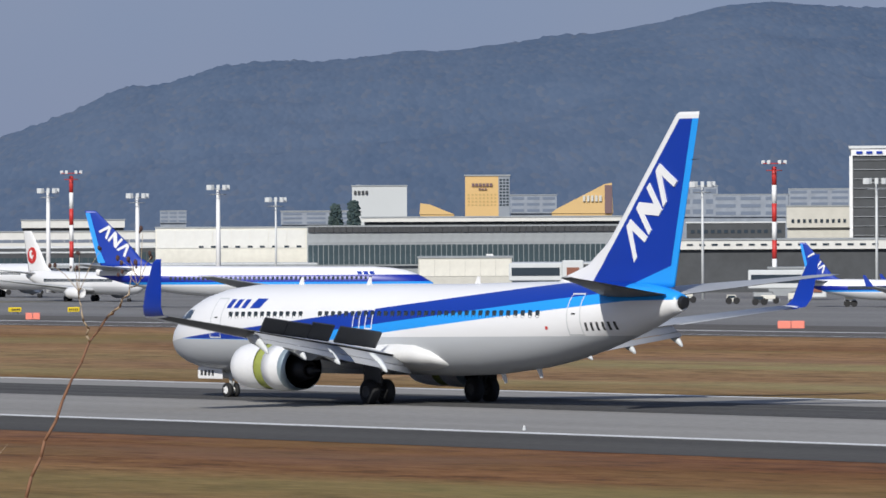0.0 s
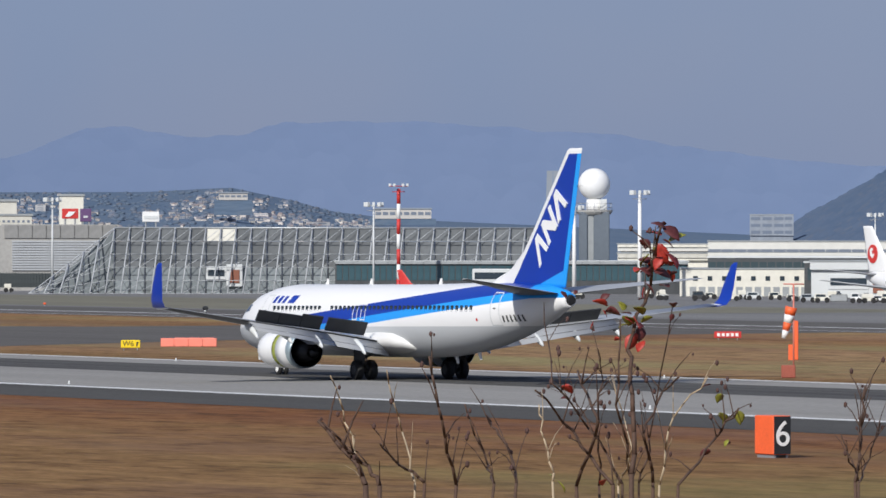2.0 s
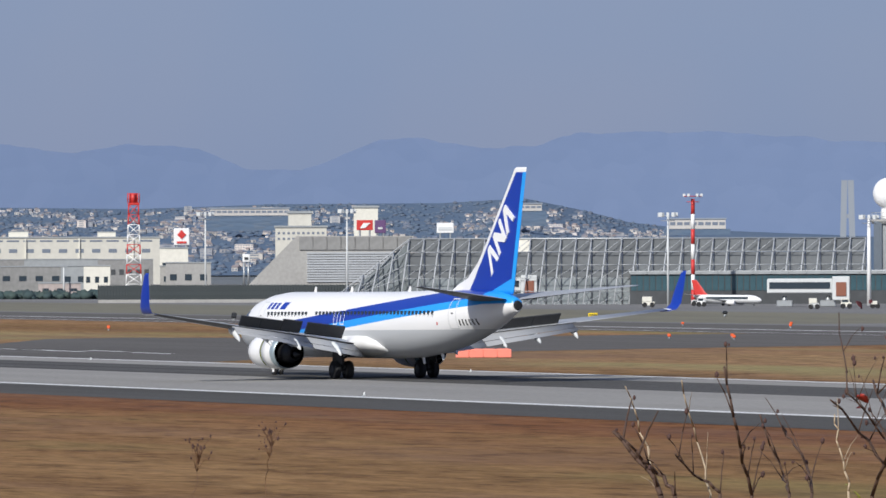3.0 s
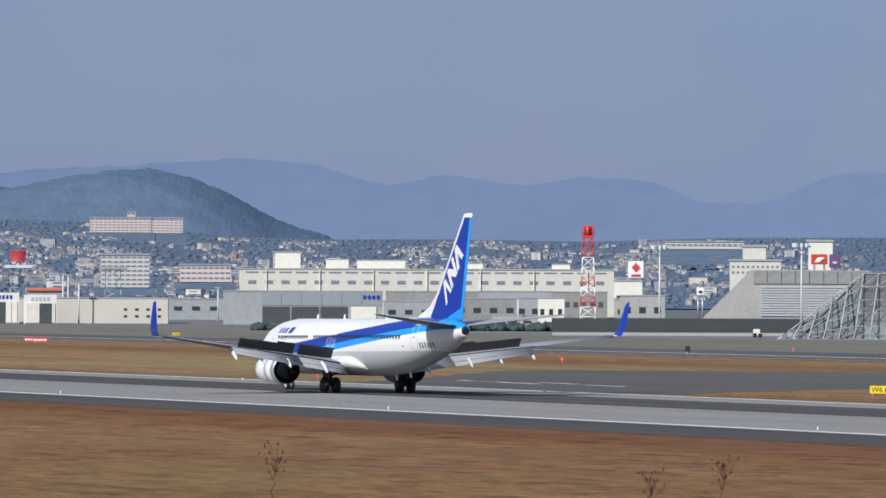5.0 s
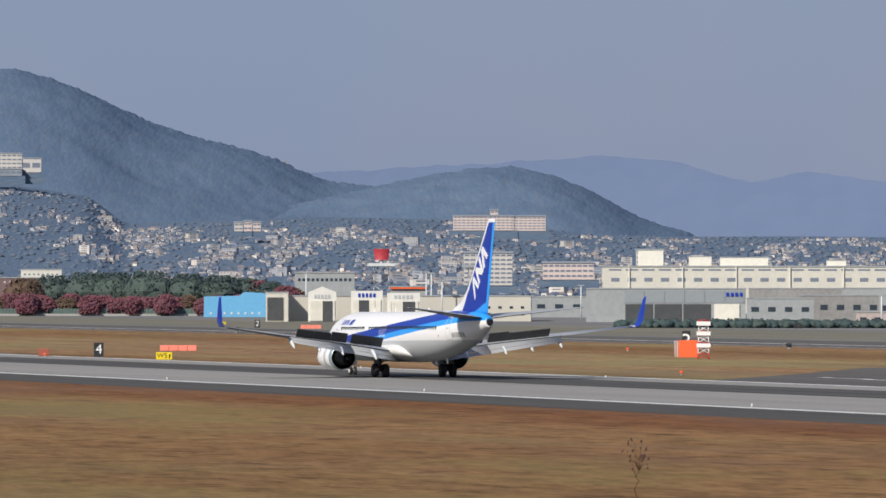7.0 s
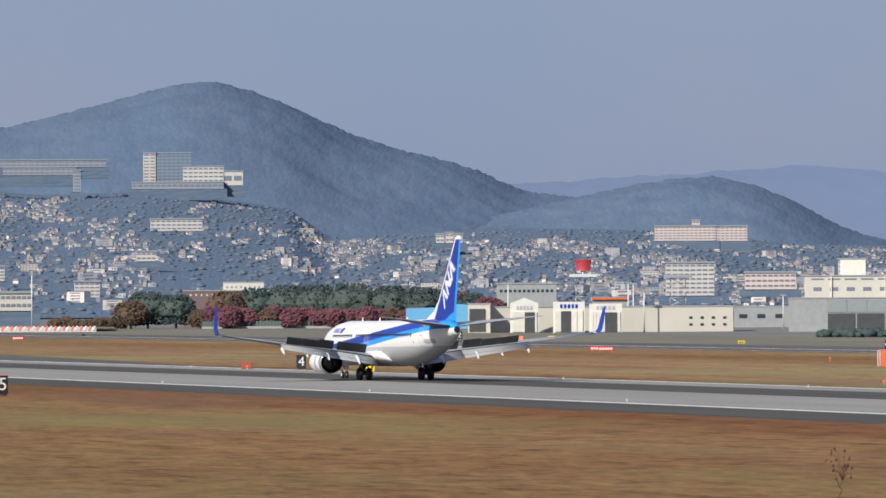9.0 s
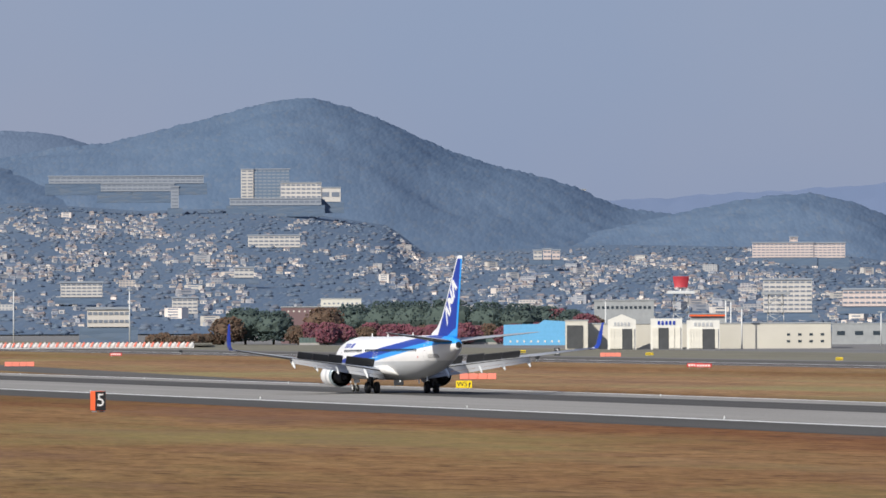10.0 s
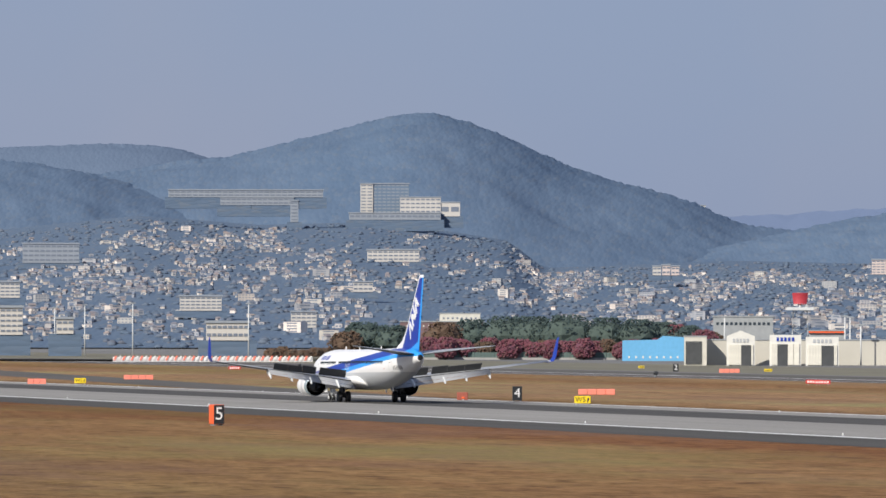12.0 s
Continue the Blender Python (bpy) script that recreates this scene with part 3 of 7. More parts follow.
        for l, a, b, z, up in secs:
            f = foil(a, b, 0, 0, 0.09, 8)
            rings.append([(x, side * (l - zz * up), z + zz * (1 - up)) for x, _, zz in f])
        add_loft(bm, rings)
        part("winglet", bm, BLUE, wing, "deep blue upturned winglet")
        bm = bmesh.new()
        add_loft(bm, [[(x, side * 17.2, z) for x, _, z in foil(22.7, 24.4, 4.06, 0, 0.12, 6)], [(x, side * 17.42, z) for x, _, z in foil(22.9, 24.4, 4.1, 0, 0.12, 6)]])
        part("wing_tip", bm, WHITE, wing)
        # flaps lowered, in two segments of two elements
        for l0, l1 in ((2.05, 5.75), (5.8, 11.4)):
            for el, (a0, a1, drop, dz) in enumerate(((-0.02, 0.15, 0.46, -0.012), (0.165, 0.24, 0.80, -0.115))):
                bm = bmesh.new()
                rr = []
                for l in (l0, l1):
                    _, le, te, z, th = wing_at(l)
                    ch = min(te - le, 5.2)
                    base = te - 0.16 * (te - le)
                    f = foil(base + a0 * ch, base + a1 * ch, z + dz * ch * 0.8 - 0.02, 0, 0.14, 7, drop)
                    rr.append([(x, side * l, zz) for x, _, zz in f])
                add_loft(bm, rr)
                part("flap", bm, FLAPGREY, wing, "lowered pale grey flap")
        # aileron between the flap and the tip
        bm = bmesh.new()
        add_loft(bm, [[(x, side * l, z) for x, _, z in foil(wing_at(l)[2] - 0.165 * (wing_at(l)[2] - wing_at(l)[1]), wing_at(l)[2], wing_at(l)[3], 0, 0.06, 6)] for l in (11.6, 17.0)])
        part("aileron", bm, WINGGREY, wing)
        # raised spoilers
        for l0, l1 in ((2.6, 5.6), (6.0, 7.5), (7.54, 9.1), (9.14, 10.7)):
            bm = bmesh.new()
            pts = []
            for l in (l0, l1):
                _, le, te, z, th = wing_at(l)
                h = le + (te - le) * 0.70
                zt = z + 0.32 * th * (te - le)
                ln = 0.74 if l0 > 6 else 0.88
                for q in ((0, 0), (ln * 0.62, ln * 0.78), (ln * 0.62 + 0.05, ln * 0.78 - 0.05), (0.08, -0.06)):
                    pts.append((h + q[0], side * l, zt + q[1]))
            v = [bm.verts.new(q) for q in pts]
            for f in ((0, 1, 2, 3), (7, 6, 5, 4), (0, 4, 5, 1), (1, 5, 6, 2), (2, 6, 7, 3), (3, 7, 4, 0)):
                bm.faces.new([v[i] for i in f])
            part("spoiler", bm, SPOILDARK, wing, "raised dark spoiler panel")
        # flap track fairings
        for l, ln in ((3.9, 1.9), (6.9, 2.3), (9.0, 2.0), (11.3, 1.6)):
            _, le, te, z, th = wing_at(l)
            x0 = te - ln * 0.75
            bm = bmesh.new()
            add_loft(bm, [[(x0 + ln * u, side * (l + math.sin(k * math.tau / 10) * 0.17 * r), z - 0.30 - dz + math.cos(k * math.tau / 10) * 0.26 * r) for k in range(10)]
                          for u, r, dz in ((0, 0.2, -0.1), (0.2, 0.8, 0), (0.45, 1.0, 0.05), (0.75, 0.85, 0.28), (0.94, 0.5, 0.52), (1.0, 0.2, 0.6))])
            part("flap_fairing", bm, LIGHTGREY, wing, "pale grey canoe-shaped flap fairing")
    # engines
    for side in (-1, 1):
        y = side * 4.83

        def circle(x, r, zc, flat=1.0, n=28):
            out = []
            for k in range(n):
                c, s_ = math.cos(k * math.tau / n), math.sin(k * math.tau / n)
                out.append((x, y + s_ * r * 1.03, zc + c * r * (flat if c < 0 else 1.0)))
            return out
        bm = bmesh.new()
        add_loft(bm, [circle(x, r, z, 0.93) for x, r, z in ((12.85, 0.78, 1.62), (12.45, 0.80, 1.62), (12.34, 0.88, 1.62), (12.45, 0.97, 1.62), (13.0, 1.06, 1.62), (13.7, 1.10, 1.62), (14.4, 1.10, 1.62))], cap=False)
        eng = part("engine_cowl", bm, WHITE, plane, "white engine nacelle")
        bm = bmesh.new()
        add_loft(bm, [circle(x, r, z, 0.93) for x, r, z in ((12.47, 0.82, 1.62), (12.33, 0.88, 1.62), (12.47, 0.965, 1.62))], cap=False)
        part("intake_lip", bm, BARE, eng, "bare metal intake lip")
        bm = bmesh.new()
        add_loft(bm, [circle(x, r, z, 0.95) for x, r, z in ((12.8, 0.79, 1.62), (13.3, 0.78, 1.62))])
        part("fan", bm, DARKMETAL, eng)
        bm = bmesh.new()
        add_loft(bm, [circle(x, r, z, 0.94) for x, r, z in ((14.0, 1.035, 1.62), (15.1, 1.035, 1.62))], cap=False)
        part("cascade_ring", bm, GREEN, eng, "yellow-green thrust reverser vanes")
        bm = bmesh.new()
        add_loft(bm, [circle(x, r, z, 0.96) for x, r, z in ((13.3, 0.4, 1.62), (14.8, 0.70, 1.6), (16.3, 0.62, 1.55), (17.2, 0.40, 1.5), (17.25, 0.30, 1.5), (16.9, 0.28, 1.5))])
        part("core_nozzle", bm, BURNT, eng, "dark core nozzle")
        bm = bmesh.new()
        add_loft(bm, [circle(x, r, z) for x, r, z in ((16.8, 0.26, 1.5), (17.4, 0.2, 1.5), (18.0, 0.04, 1.5))])
        part("exhaust_plug", bm, BURNT, eng)
        bm = bmesh.new()
        add_prism(bm, [(12.9, 2.55), (14.5, 2.75), (17.0, 2.45), (18.2, 2.2), (17.6, 1.95), (15.5, 1.95), (13.2, 2.4)], y - 0.16, y + 0.16)
        part("pylon", bm, WINGGREY, plane)
        # translating reverser sleeve
        bm = bmesh.new()
        add_loft(bm, [circle(x, r, z, 0.95) for x, r, z in ((0.0, 1.05, 1.62), (0.0, 1.10, 1.62), (0.65, 1.10, 1.61), (1.2, 1.06, 1.6), (1.66, 0.99, 1.58), (1.66, 0.955, 1.58), (1.0, 0.97, 1.6), (0.02, 1.02, 1.62))], cap=False)
        sleeve = part("reverser_sleeve", bm, WHITE, plane, "white sliding thrust reverser sleeve")
        SLEEVES.append(sleeve)
        bm = bmesh.new()
        add_loft(bm, [circle(x, r, z, 0.95) for x, r, z in ((1.2, 1.066, 1.6), (1.67, 0.995, 1.58), (1.68, 0.95, 1.58))], cap=False)
        part("nozzle_ring", bm, plain("pale_blue_grey_metal", (0.36, 0.44, 0.48), 0.35, 0.5), sleeve)
        bm = bmesh.new()
        add_loft(bm, [circle(x, r, z, 0.95) for x, r, z in ((1.685, 0.955, 1.58), (1.5, 0.93, 1.585), (0.5, 0.88, 1.6), (0.3, 0.5, 1.6))], cap=False)
        part("inner_duct", bm, BURNT, sleeve, "dark inner lining of the nozzle")
    # landing gear
    def wheel(name, s, y, r, w, mat_hub):
        hub = empty(name, pose(s, y, r))
        hub.parent = plane
        bm = bmesh.new()
        add_loft(bm, [[(math.cos(k * math.tau / 20) * q, yy, math.sin(k * math.tau / 20) * q) for k in range(20)] for yy, q in
                      ((-w / 2, r * 0.55), (-w / 2, r * 0.86), (-w * 0.36, r * 0.98), (0, r), (w * 0.36, r * 0.98), (w / 2, r * 0.86), (w / 2, r * 0.55))])
        t = part("tyre", bm, BLACK, hub)
        bm = bmesh.new()
        add_loft(bm, [[(math.cos(k * math.tau / 14) * q, yy, math.sin(k * math.tau / 14) * q) for k in range(14)] for yy, q in
                      ((-w / 2 - 0.01, r * 0.2), (-w / 2 - 0.02, r * 0.35), (-w / 2 + 0.01, r * 0.56), (w / 2 - 0.01, r * 0.56), (w / 2 + 0.02, r * 0.35), (w / 2 + 0.01, r * 0.2))])
        for k in range(5):
            a = k * math.tau / 5
            for yy in (-w / 2 - 0.03, w / 2 + 0.03):
                add_tube(bm, (math.cos(a) * r * 0.42, yy - 0.01, math.sin(a) * r * 0.42), (math.cos(a) * r * 0.42, yy + 0.01, math.sin(a) * r * 0.42), 0.04, n=6)
        part("rim", bm, mat_hub, hub)
        WHEELS.append((hub, r, (s, y, r)))
        return hub
    for side in (-1, 1):
        for dy in (-0.43, 0.43):
            wheel("main_wheel", 19.6, side * 2.86 + dy, 0.565, 0.4, DARKMETAL)
        wheel("nose_wheel", 4.0, side * 0.2, 0.345, 0.2, WHITE)
        bm = bmesh.new()
        y = side * 2.86
        add_tube(bm, (19.6, y, 0.56), (19.5, y, 1.9), 0.11, 0.14, 10)
        add_tube(bm, (19.6, y - 0.5, 0.565), (19.6, y + 0.5, 0.565), 0.09, n=10)
        add_tube(bm, (19.75, y, 0.7), (19.95, y, 1.15), 0.04)
        add_tube(bm, (19.95, y, 1.15), (19.6, y, 1.6), 0.04)
        add_tube(bm, (19.55, y, 1.2), (19.3, y - side * 1.2, 1.7), 0.07)
        # dark metal here carries the shade under the wing in its colour
        part("main_gear_leg", bm, DARKMETAL, plane, "main landing gear leg, darkened for shade")
        bm = bmesh.new()
        add_box(bm, 19.0, 20.3, y + side * 0.30, y + side * 0.34, 0.95, 1.75, 0.02)
        # the door is painted dark as well, in place of shade
        part("gear_door", bm, DARKMETAL, plane)
    bm = bmesh.new()
    add_tube(bm, (4.0, 0, 0.35), (3.9, 0, 1.5), 0.07, 0.09, 10)
    add_tube(bm, (4.0, -0.3, 0.345), (4.0, 0.3, 0.345), 0.05)
    add_tube(bm, (3.9, 0, 1.0), (2.8, 0, 1.45), 0.05)
    add_tube(bm, (4.1, 0, 0.5), (4.25, 0, 0.8), 0.03)
    part("nose_gear_leg", bm, LIGHTGREY, plane)
    for side in (-1, 1):
        bm = bmesh.new()
        add_box(bm, 1.9, 3.9, side * 0.42 - 0.02, side * 0.42 + 0.02, 0.85, 1.4, 0.015)
        d = part("nose_gear_door", bm, WHITE, plane, "white nose gear door")
        bm = bmesh.new()
        for k in range(4):
            add_box(bm, 2.15 + k * 0.3, 2.32 + k * 0.3, side * 0.442 - 0.006, side * 0.442 + 0.006, 1.0, 1.25)
        part("number_bar", bm, DARKMETAL, d)
    # aerials and drains
    for s, up in ((9.5, 1), (14.8, 1), (23, 1), (24.9, -1), (27.5, -1)):
        _, zb, zt, _ = fus_at(s)
        bm = bmesh.new()
        if up > 0:
            add_prism(bm, [(s, zt - 0.03), (s + 0.22, zt + 0.32), (s + 0.36, zt + 0.32), (s + 0.4, zt - 0.03)], -0.02, 0.02)
        else:
            add_prism(bm, [(s, zb + 0.05), (s + 0.3, zb - 0.38), (s + 0.42, zb - 0.36), (s + 0.3, zb + 0.05)], -0.04, 0.04)
        part("blade_aerial", bm, WHITE, plane)
    return plane


WHEELS, SLEEVES = [], []
AIRLINER = make_airliner()


# ---- airport buildings: fronts parallel to the runway, at a given y ----
WALLGREY = plain("grey_cladding", (0.30, 0.32, 0.33), 0.7, vary=0.18, scale=0.1, fine=0.9)
DARKGLASS = plain("dark_facade_glass", (0.05, 0.075, 0.085), 0.15, vary=0.3, scale=0.12, fine=0.6)
# dark cladding, also used as painted shade in doorways and under decks
DARKWALL = plain("dark_cladding_and_shade", (0.055, 0.06, 0.065), 0.6, vary=0.3, scale=0.1, fine=0.8)
CREAM = plain("cream_wall", (0.56, 0.545, 0.485), 0.75, vary=0.12, scale=0.1, fine=0.9)
PALEROOF = plain("pale_roof_band", (0.66, 0.655, 0.615), 0.6, vary=0.1, scale=0.08, fine=0.8)
TAN = plain("weathered_panel", (0.25, 0.25, 0.245), 0.8, vary=0.25, scale=0.15, fine=1.2)
GOLD = plain("ochre_render", (0.62, 0.42, 0.18), 0.7, vary=0.1, scale=0.1)
SHEDBLUE = plain("light_blue_sheet_metal", (0.13, 0.40, 0.66), 0.5, vary=0.12, scale=0.2, fine=1.5)
BROWN = plain("brown_cladding", (0.17, 0.11, 0.115), 0.8, vary=0.15, scale=0.1)
PINK = plain("pale_pink_render", (0.60, 0.50, 0.46), 0.8, vary=0.1, scale=0.05)
# tones for far walls and windows, with haze put into the base colour
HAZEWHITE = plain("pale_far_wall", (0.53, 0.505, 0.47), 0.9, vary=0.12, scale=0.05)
HAZEGREY = plain("hazy_grey_wall", (0.26, 0.29, 0.33), 0.9, vary=0.15, scale=0.05)
HAZEWIN = plain("hazy_window_band", (0.16, 0.19, 0.24), 0.6, vary=0.2, scale=0.05)


SITE = {}  # bearing and distance of each building's front


def extent(b0, b1, e0, e1, mid, dist):
    """Local x and z of a front that spans two bearings and two elevation angles; an angle of -9 means the ground."""
    zs = [0.0 if e < -8 else max(0.0, EYE.z + dist * math.tan(radians(e))) for e in (e0, e1)]
    return dist * math.tan(radians(mid - b0)), dist * math.tan(radians(mid - b1)), zs[0], zs[1]


def site(name, b0, b1, y, label, category):
    mid = (b0 + b1) / 2
    dist = y / math.cos(radians(mid))
    p = spot(mid, dist)
    e = empty(name, pose(p.x, p.y, 0, 0, 0, mid), label, category)
    SITE[e.name] = (mid, dist)
    return e


def block(name, b0, b1, e0, e1, y, deep, mat, label, category="building", roof=0.0):
    """A building's body with a parapet, its front turned to the field."""
    e = site(name, b0, b1, y, label, category)
    x0, x1, z0, z1 = extent(b0, b1, e0, e1, *SITE[e.name])
    bm = bmesh.new()
    add_box(bm, x0, x1, 0, deep, z0, z1)
    part("wall", bm, mat, e)
    bm = bmesh.new()
    t = roof or max(0.2, (z1 - z0) * 0.03)
    add_box(bm, x0 - t * 0.6, x1 + t * 0.6, -t * 0.6, deep + t * 0.6, z1, z1 + t)
    part("roof", bm, LIGHTGREY if mat in (DARKGLASS, DARKWALL) else WALLGREY, e)
    if z0 > 0.3:
        bm = bmesh.new()
        add_box(bm, x0 * 0.98, x1 * 0.98, 0.6, deep - 0.3, 0, z0)
        # under pale storeys the base is coloured dark to stand for shade
        part("base", bm, DARKWALL if mat is PALEROOF else (WALLGREY if mat is ORANGE else mat), e)
    return e


def panels(e, name, mat, b0, b1, e0, e1, nx, nz, fx=0.7, fz=0.6, proud=0.06, y=0.0):
    """Windows, panels or doors in rows on a front, each an object of its own on one shared mesh."""
    panels_at(e, name, mat, *extent(b0, b1, e0, e1, *SITE[e.name]), nx, nz, fx, fz, proud, y)


def panels_at(e, name, mat, x0, x1, z0, z1, nx, nz, fx=0.7, fz=0.6, proud=0.06, y=0.0):
    w, h = (x1 - x0) / nx, (z1 - z0) / nz
    me = None
    for j in range(nz):
        for i in range(nx):
            if me is None:
                bm = bmesh.new()
                add_box(bm, -w * fx / 2, w * fx / 2, -proud, 0.02, -h * fz / 2, h * fz / 2)
                ob = part(name, bm, mat, e)
                me = ob.data
            else:
                ob = new(name, me)
                ob.parent = e
            ob.location = (x0 + (i + 0.5) * w, y, z0 + (j + 0.5) * h)


# main glass terminal
g = block("terminal_building", 54.986, 52.411, -0.290, 0.032, 560, 60, WALLGREY, "long glass-fronted terminal with roof terrace", "terminal")
panels(g, "glass_panel", DARKGLASS, 54.978, 52.435, -0.281, -0.113, 60, 1, 0.86, 0.96)
panels(g, "terrace_screen", DARKMETAL, 54.977, 52.435, -0.015, 0.032, 48, 1, 0.93, 0.9, 0.3)
panels(g, "cladding_panel", WALLGREY, 54.977, 52.435, -0.103, -0.029, 30, 1, 0.97, 0.9)
block("roof_terrace_house", 54.533, 52.388, 0.072, 0.105, 600, 40, PALEROOF, "low white roof house on the terminal")
g = block("terminal_wing", 56.235, 54.986, -0.290, 0.027, 545, 50, OFFWHITE, "white windowless terminal wing", "terminal")
panels(g, "wall_panel", PALEROOF, 56.226, 54.996, -0.141, 0.013, 8, 1, 0.985, 0.97, 0.08)
panels(g, "window", GLASS, 55.910, 55.001, -0.151, -0.104, 9, 1, 0.4, 0.35, 0.1)
g = block("terminal_wing", 59.461, 56.236, -0.130, 0.000, 560, 40, PALEROOF, "long pale upper concourse of the terminal", "terminal")
panels(g, "window_band", HAZEWIN, 59.462, 56.236, -0.093, -0.056, 30, 1, 0.96, 0.7)
# dark glass hall, its wall colour also holding the concourse's shade
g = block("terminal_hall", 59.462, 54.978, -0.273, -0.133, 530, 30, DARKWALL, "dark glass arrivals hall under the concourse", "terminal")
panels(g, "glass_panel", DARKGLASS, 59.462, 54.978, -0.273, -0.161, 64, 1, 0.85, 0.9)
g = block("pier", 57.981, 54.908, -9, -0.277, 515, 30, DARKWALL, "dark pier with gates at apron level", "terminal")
panels(g, "glass_panel", DARKGLASS, 57.981, 54.909, -0.440, -0.305, 50, 1, 0.82, 0.8)
panels(g, "fascia_panel", WALLGREY, 57.981, 54.908, -0.300, -0.272, 20, 1, 0.98, 0.9, 0.3)
g = block("gate_house", 54.068, 53.294, -9, -0.229, 480, 14, CREAM, "beige gate house on the apron", "terminal")
panels(g, "wall_panel", OFFWHITE, 54.059, 53.303, -0.383, -0.239, 6, 1, 0.97, 0.95)
g = block("pier", 53.322, 51.853, -9, -0.286, 520, 30, DARKWALL, "dark pier with gates at apron level", "terminal")
panels(g, "glass_panel", DARKGLASS, 53.322, 51.854, -0.435, -0.314, 24, 1, 0.82, 0.8)
g = block("terminal_wing", 51.946, 49.597, -0.168, -0.094, 530, 40, PALEROOF, "pale curved-roof terminal wing", "terminal")
panels(g, "window", GLASS, 51.876, 50.247, -0.144, -0.116, 16, 1, 0.5, 0.6)
g = block("terminal_hall", 51.946, 49.597, -9, -0.168, 535, 30, DARKWALL, "dark glazed gate hall", "terminal")
panels(g, "glass_panel", DARKGLASS, 51.923, 49.644, -0.350, -0.219, 40, 1, 0.84, 0.85)
panels(g, "awning", RED, 51.769, 51.247, -0.193, -0.146, 4, 1, 0.9, 0.8, 1.5, -4.0)
g = block("terminal_hall", 51.178, 50.806, -9, -0.330, 500, 10, WALLGREY, "grey gate building with stairs")
panels(g, "window", GLASS, 51.160, 50.825, -0.405, -0.358, 6, 1, 0.7, 0.7)
g = block("terminal_wing", 51.852, 51.037, -0.086, 0.049, 590, 40, DARKWALL, "dark glazed upper terminal storey", "terminal")
panels(g, "window", GLASS, 51.829, 51.060, -0.044, 0.003, 14, 1, 0.6, 0.6)
g = block("office_building", 51.027, 50.478, 0.009, 0.181, 640, 40, CREAM, "cream office block behind the terminal")
panels(g, "window", GLASS, 50.999, 50.525, 0.032, 0.093, 10, 1, 0.5, 0.5)
g = block("office_tower", 50.499, 49.872, -0.120, 0.658, 620, 40, DARKWALL, "tall dark glass office tower with white sign band", "tower")
panels(g, "floor_band", GREY, 50.490, 49.882, -0.096, 0.602, 1, 9, 1.0, 0.04, 0.2)
panels(g, "sign_band", WHITE, 50.495, 49.872, 0.597, 0.653, 1, 1, 1.0, 0.9, 0.3)
panels(g, "sign_bar", BLUE, 50.467, 49.891, 0.611, 0.639, 7, 1, 0.6, 0.7, 0.5)
panels(g, "corner_panel", WHITE, 50.509, 50.481, -0.109, 0.599, 1, 1, 1.0, 1.0, 0.3)
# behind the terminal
# apartment colours greyed and blued, so the haze lies in the paint
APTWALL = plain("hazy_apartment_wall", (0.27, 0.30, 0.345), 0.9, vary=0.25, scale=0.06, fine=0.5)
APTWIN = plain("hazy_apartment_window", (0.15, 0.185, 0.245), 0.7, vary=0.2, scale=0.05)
g = block("warehouse", 54.612, 54.159, 0.040, 0.366, 900, 60, plain("pale_grey_concrete", (0.52, 0.54, 0.54), 0.8, vary=0.1, scale=0.05), "pale grey block with rounded corners")
panels(g, "sign_bar", DARKMETAL, 54.602, 54.476, 0.297, 0.334, 4, 1, 0.6, 0.8, 0.4)
panels(g, "roof_tank", HAZEGREY, 54.588, 54.532, 0.358, 0.386, 1, 1)
g = block("hotel", 53.678, 53.403, 0.036, 0.446, 860, 26, GOLD, "ochre hotel block with grey glazed side", "hotel")
panels(g, "sign_bar", BROWN, 53.627, 53.450, 0.358, 0.390, 6, 1, 0.7, 0.8, 0.4)
panels(g, "sign_bar", BROWN, 53.571, 53.497, 0.330, 0.348, 3, 1, 0.7, 0.8, 0.4)
panels(g, "window", plain("ochre_window", (0.45, 0.32, 0.12), 0.4), 53.665, 53.413, 0.194, 0.306, 8, 4, 0.5, 0.5)
g = block("hotel_annexe", 53.403, 53.310, 0.035, 0.446, 862, 26, HAZEGREY, "grey glazed wing of the hotel")
panels(g, "window", GLASS, 53.398, 53.314, 0.194, 0.427, 3, 9, 0.7, 0.6)


def gable(name, pts, y, deep, mat, label, category="building"):
    """A building whose front is a free outline, given as bearings and elevation angles."""
    e = site(name, max(q[0] for q in pts), min(q[0] for q in pts), y, label, category)
    bm = bmesh.new()
    out = []
    for b, a in pts:
        x, _, _, z = extent(b, b, 0, a, *SITE[e.name])
        out.append((x, z))
    add_prism(bm, out, 0, deep)
    part("wall", bm, mat, e)
    if min(z for _, z in out) > 0.3:
        bm = bmesh.new()
        low = min(z for _, z in out)
        add_box(bm, min(x for x, _ in out) + 0.2, max(x for x, _ in out) - 0.2, 0.2, deep - 0.2, 0, low)
        part("base", bm, mat, e)
    return e


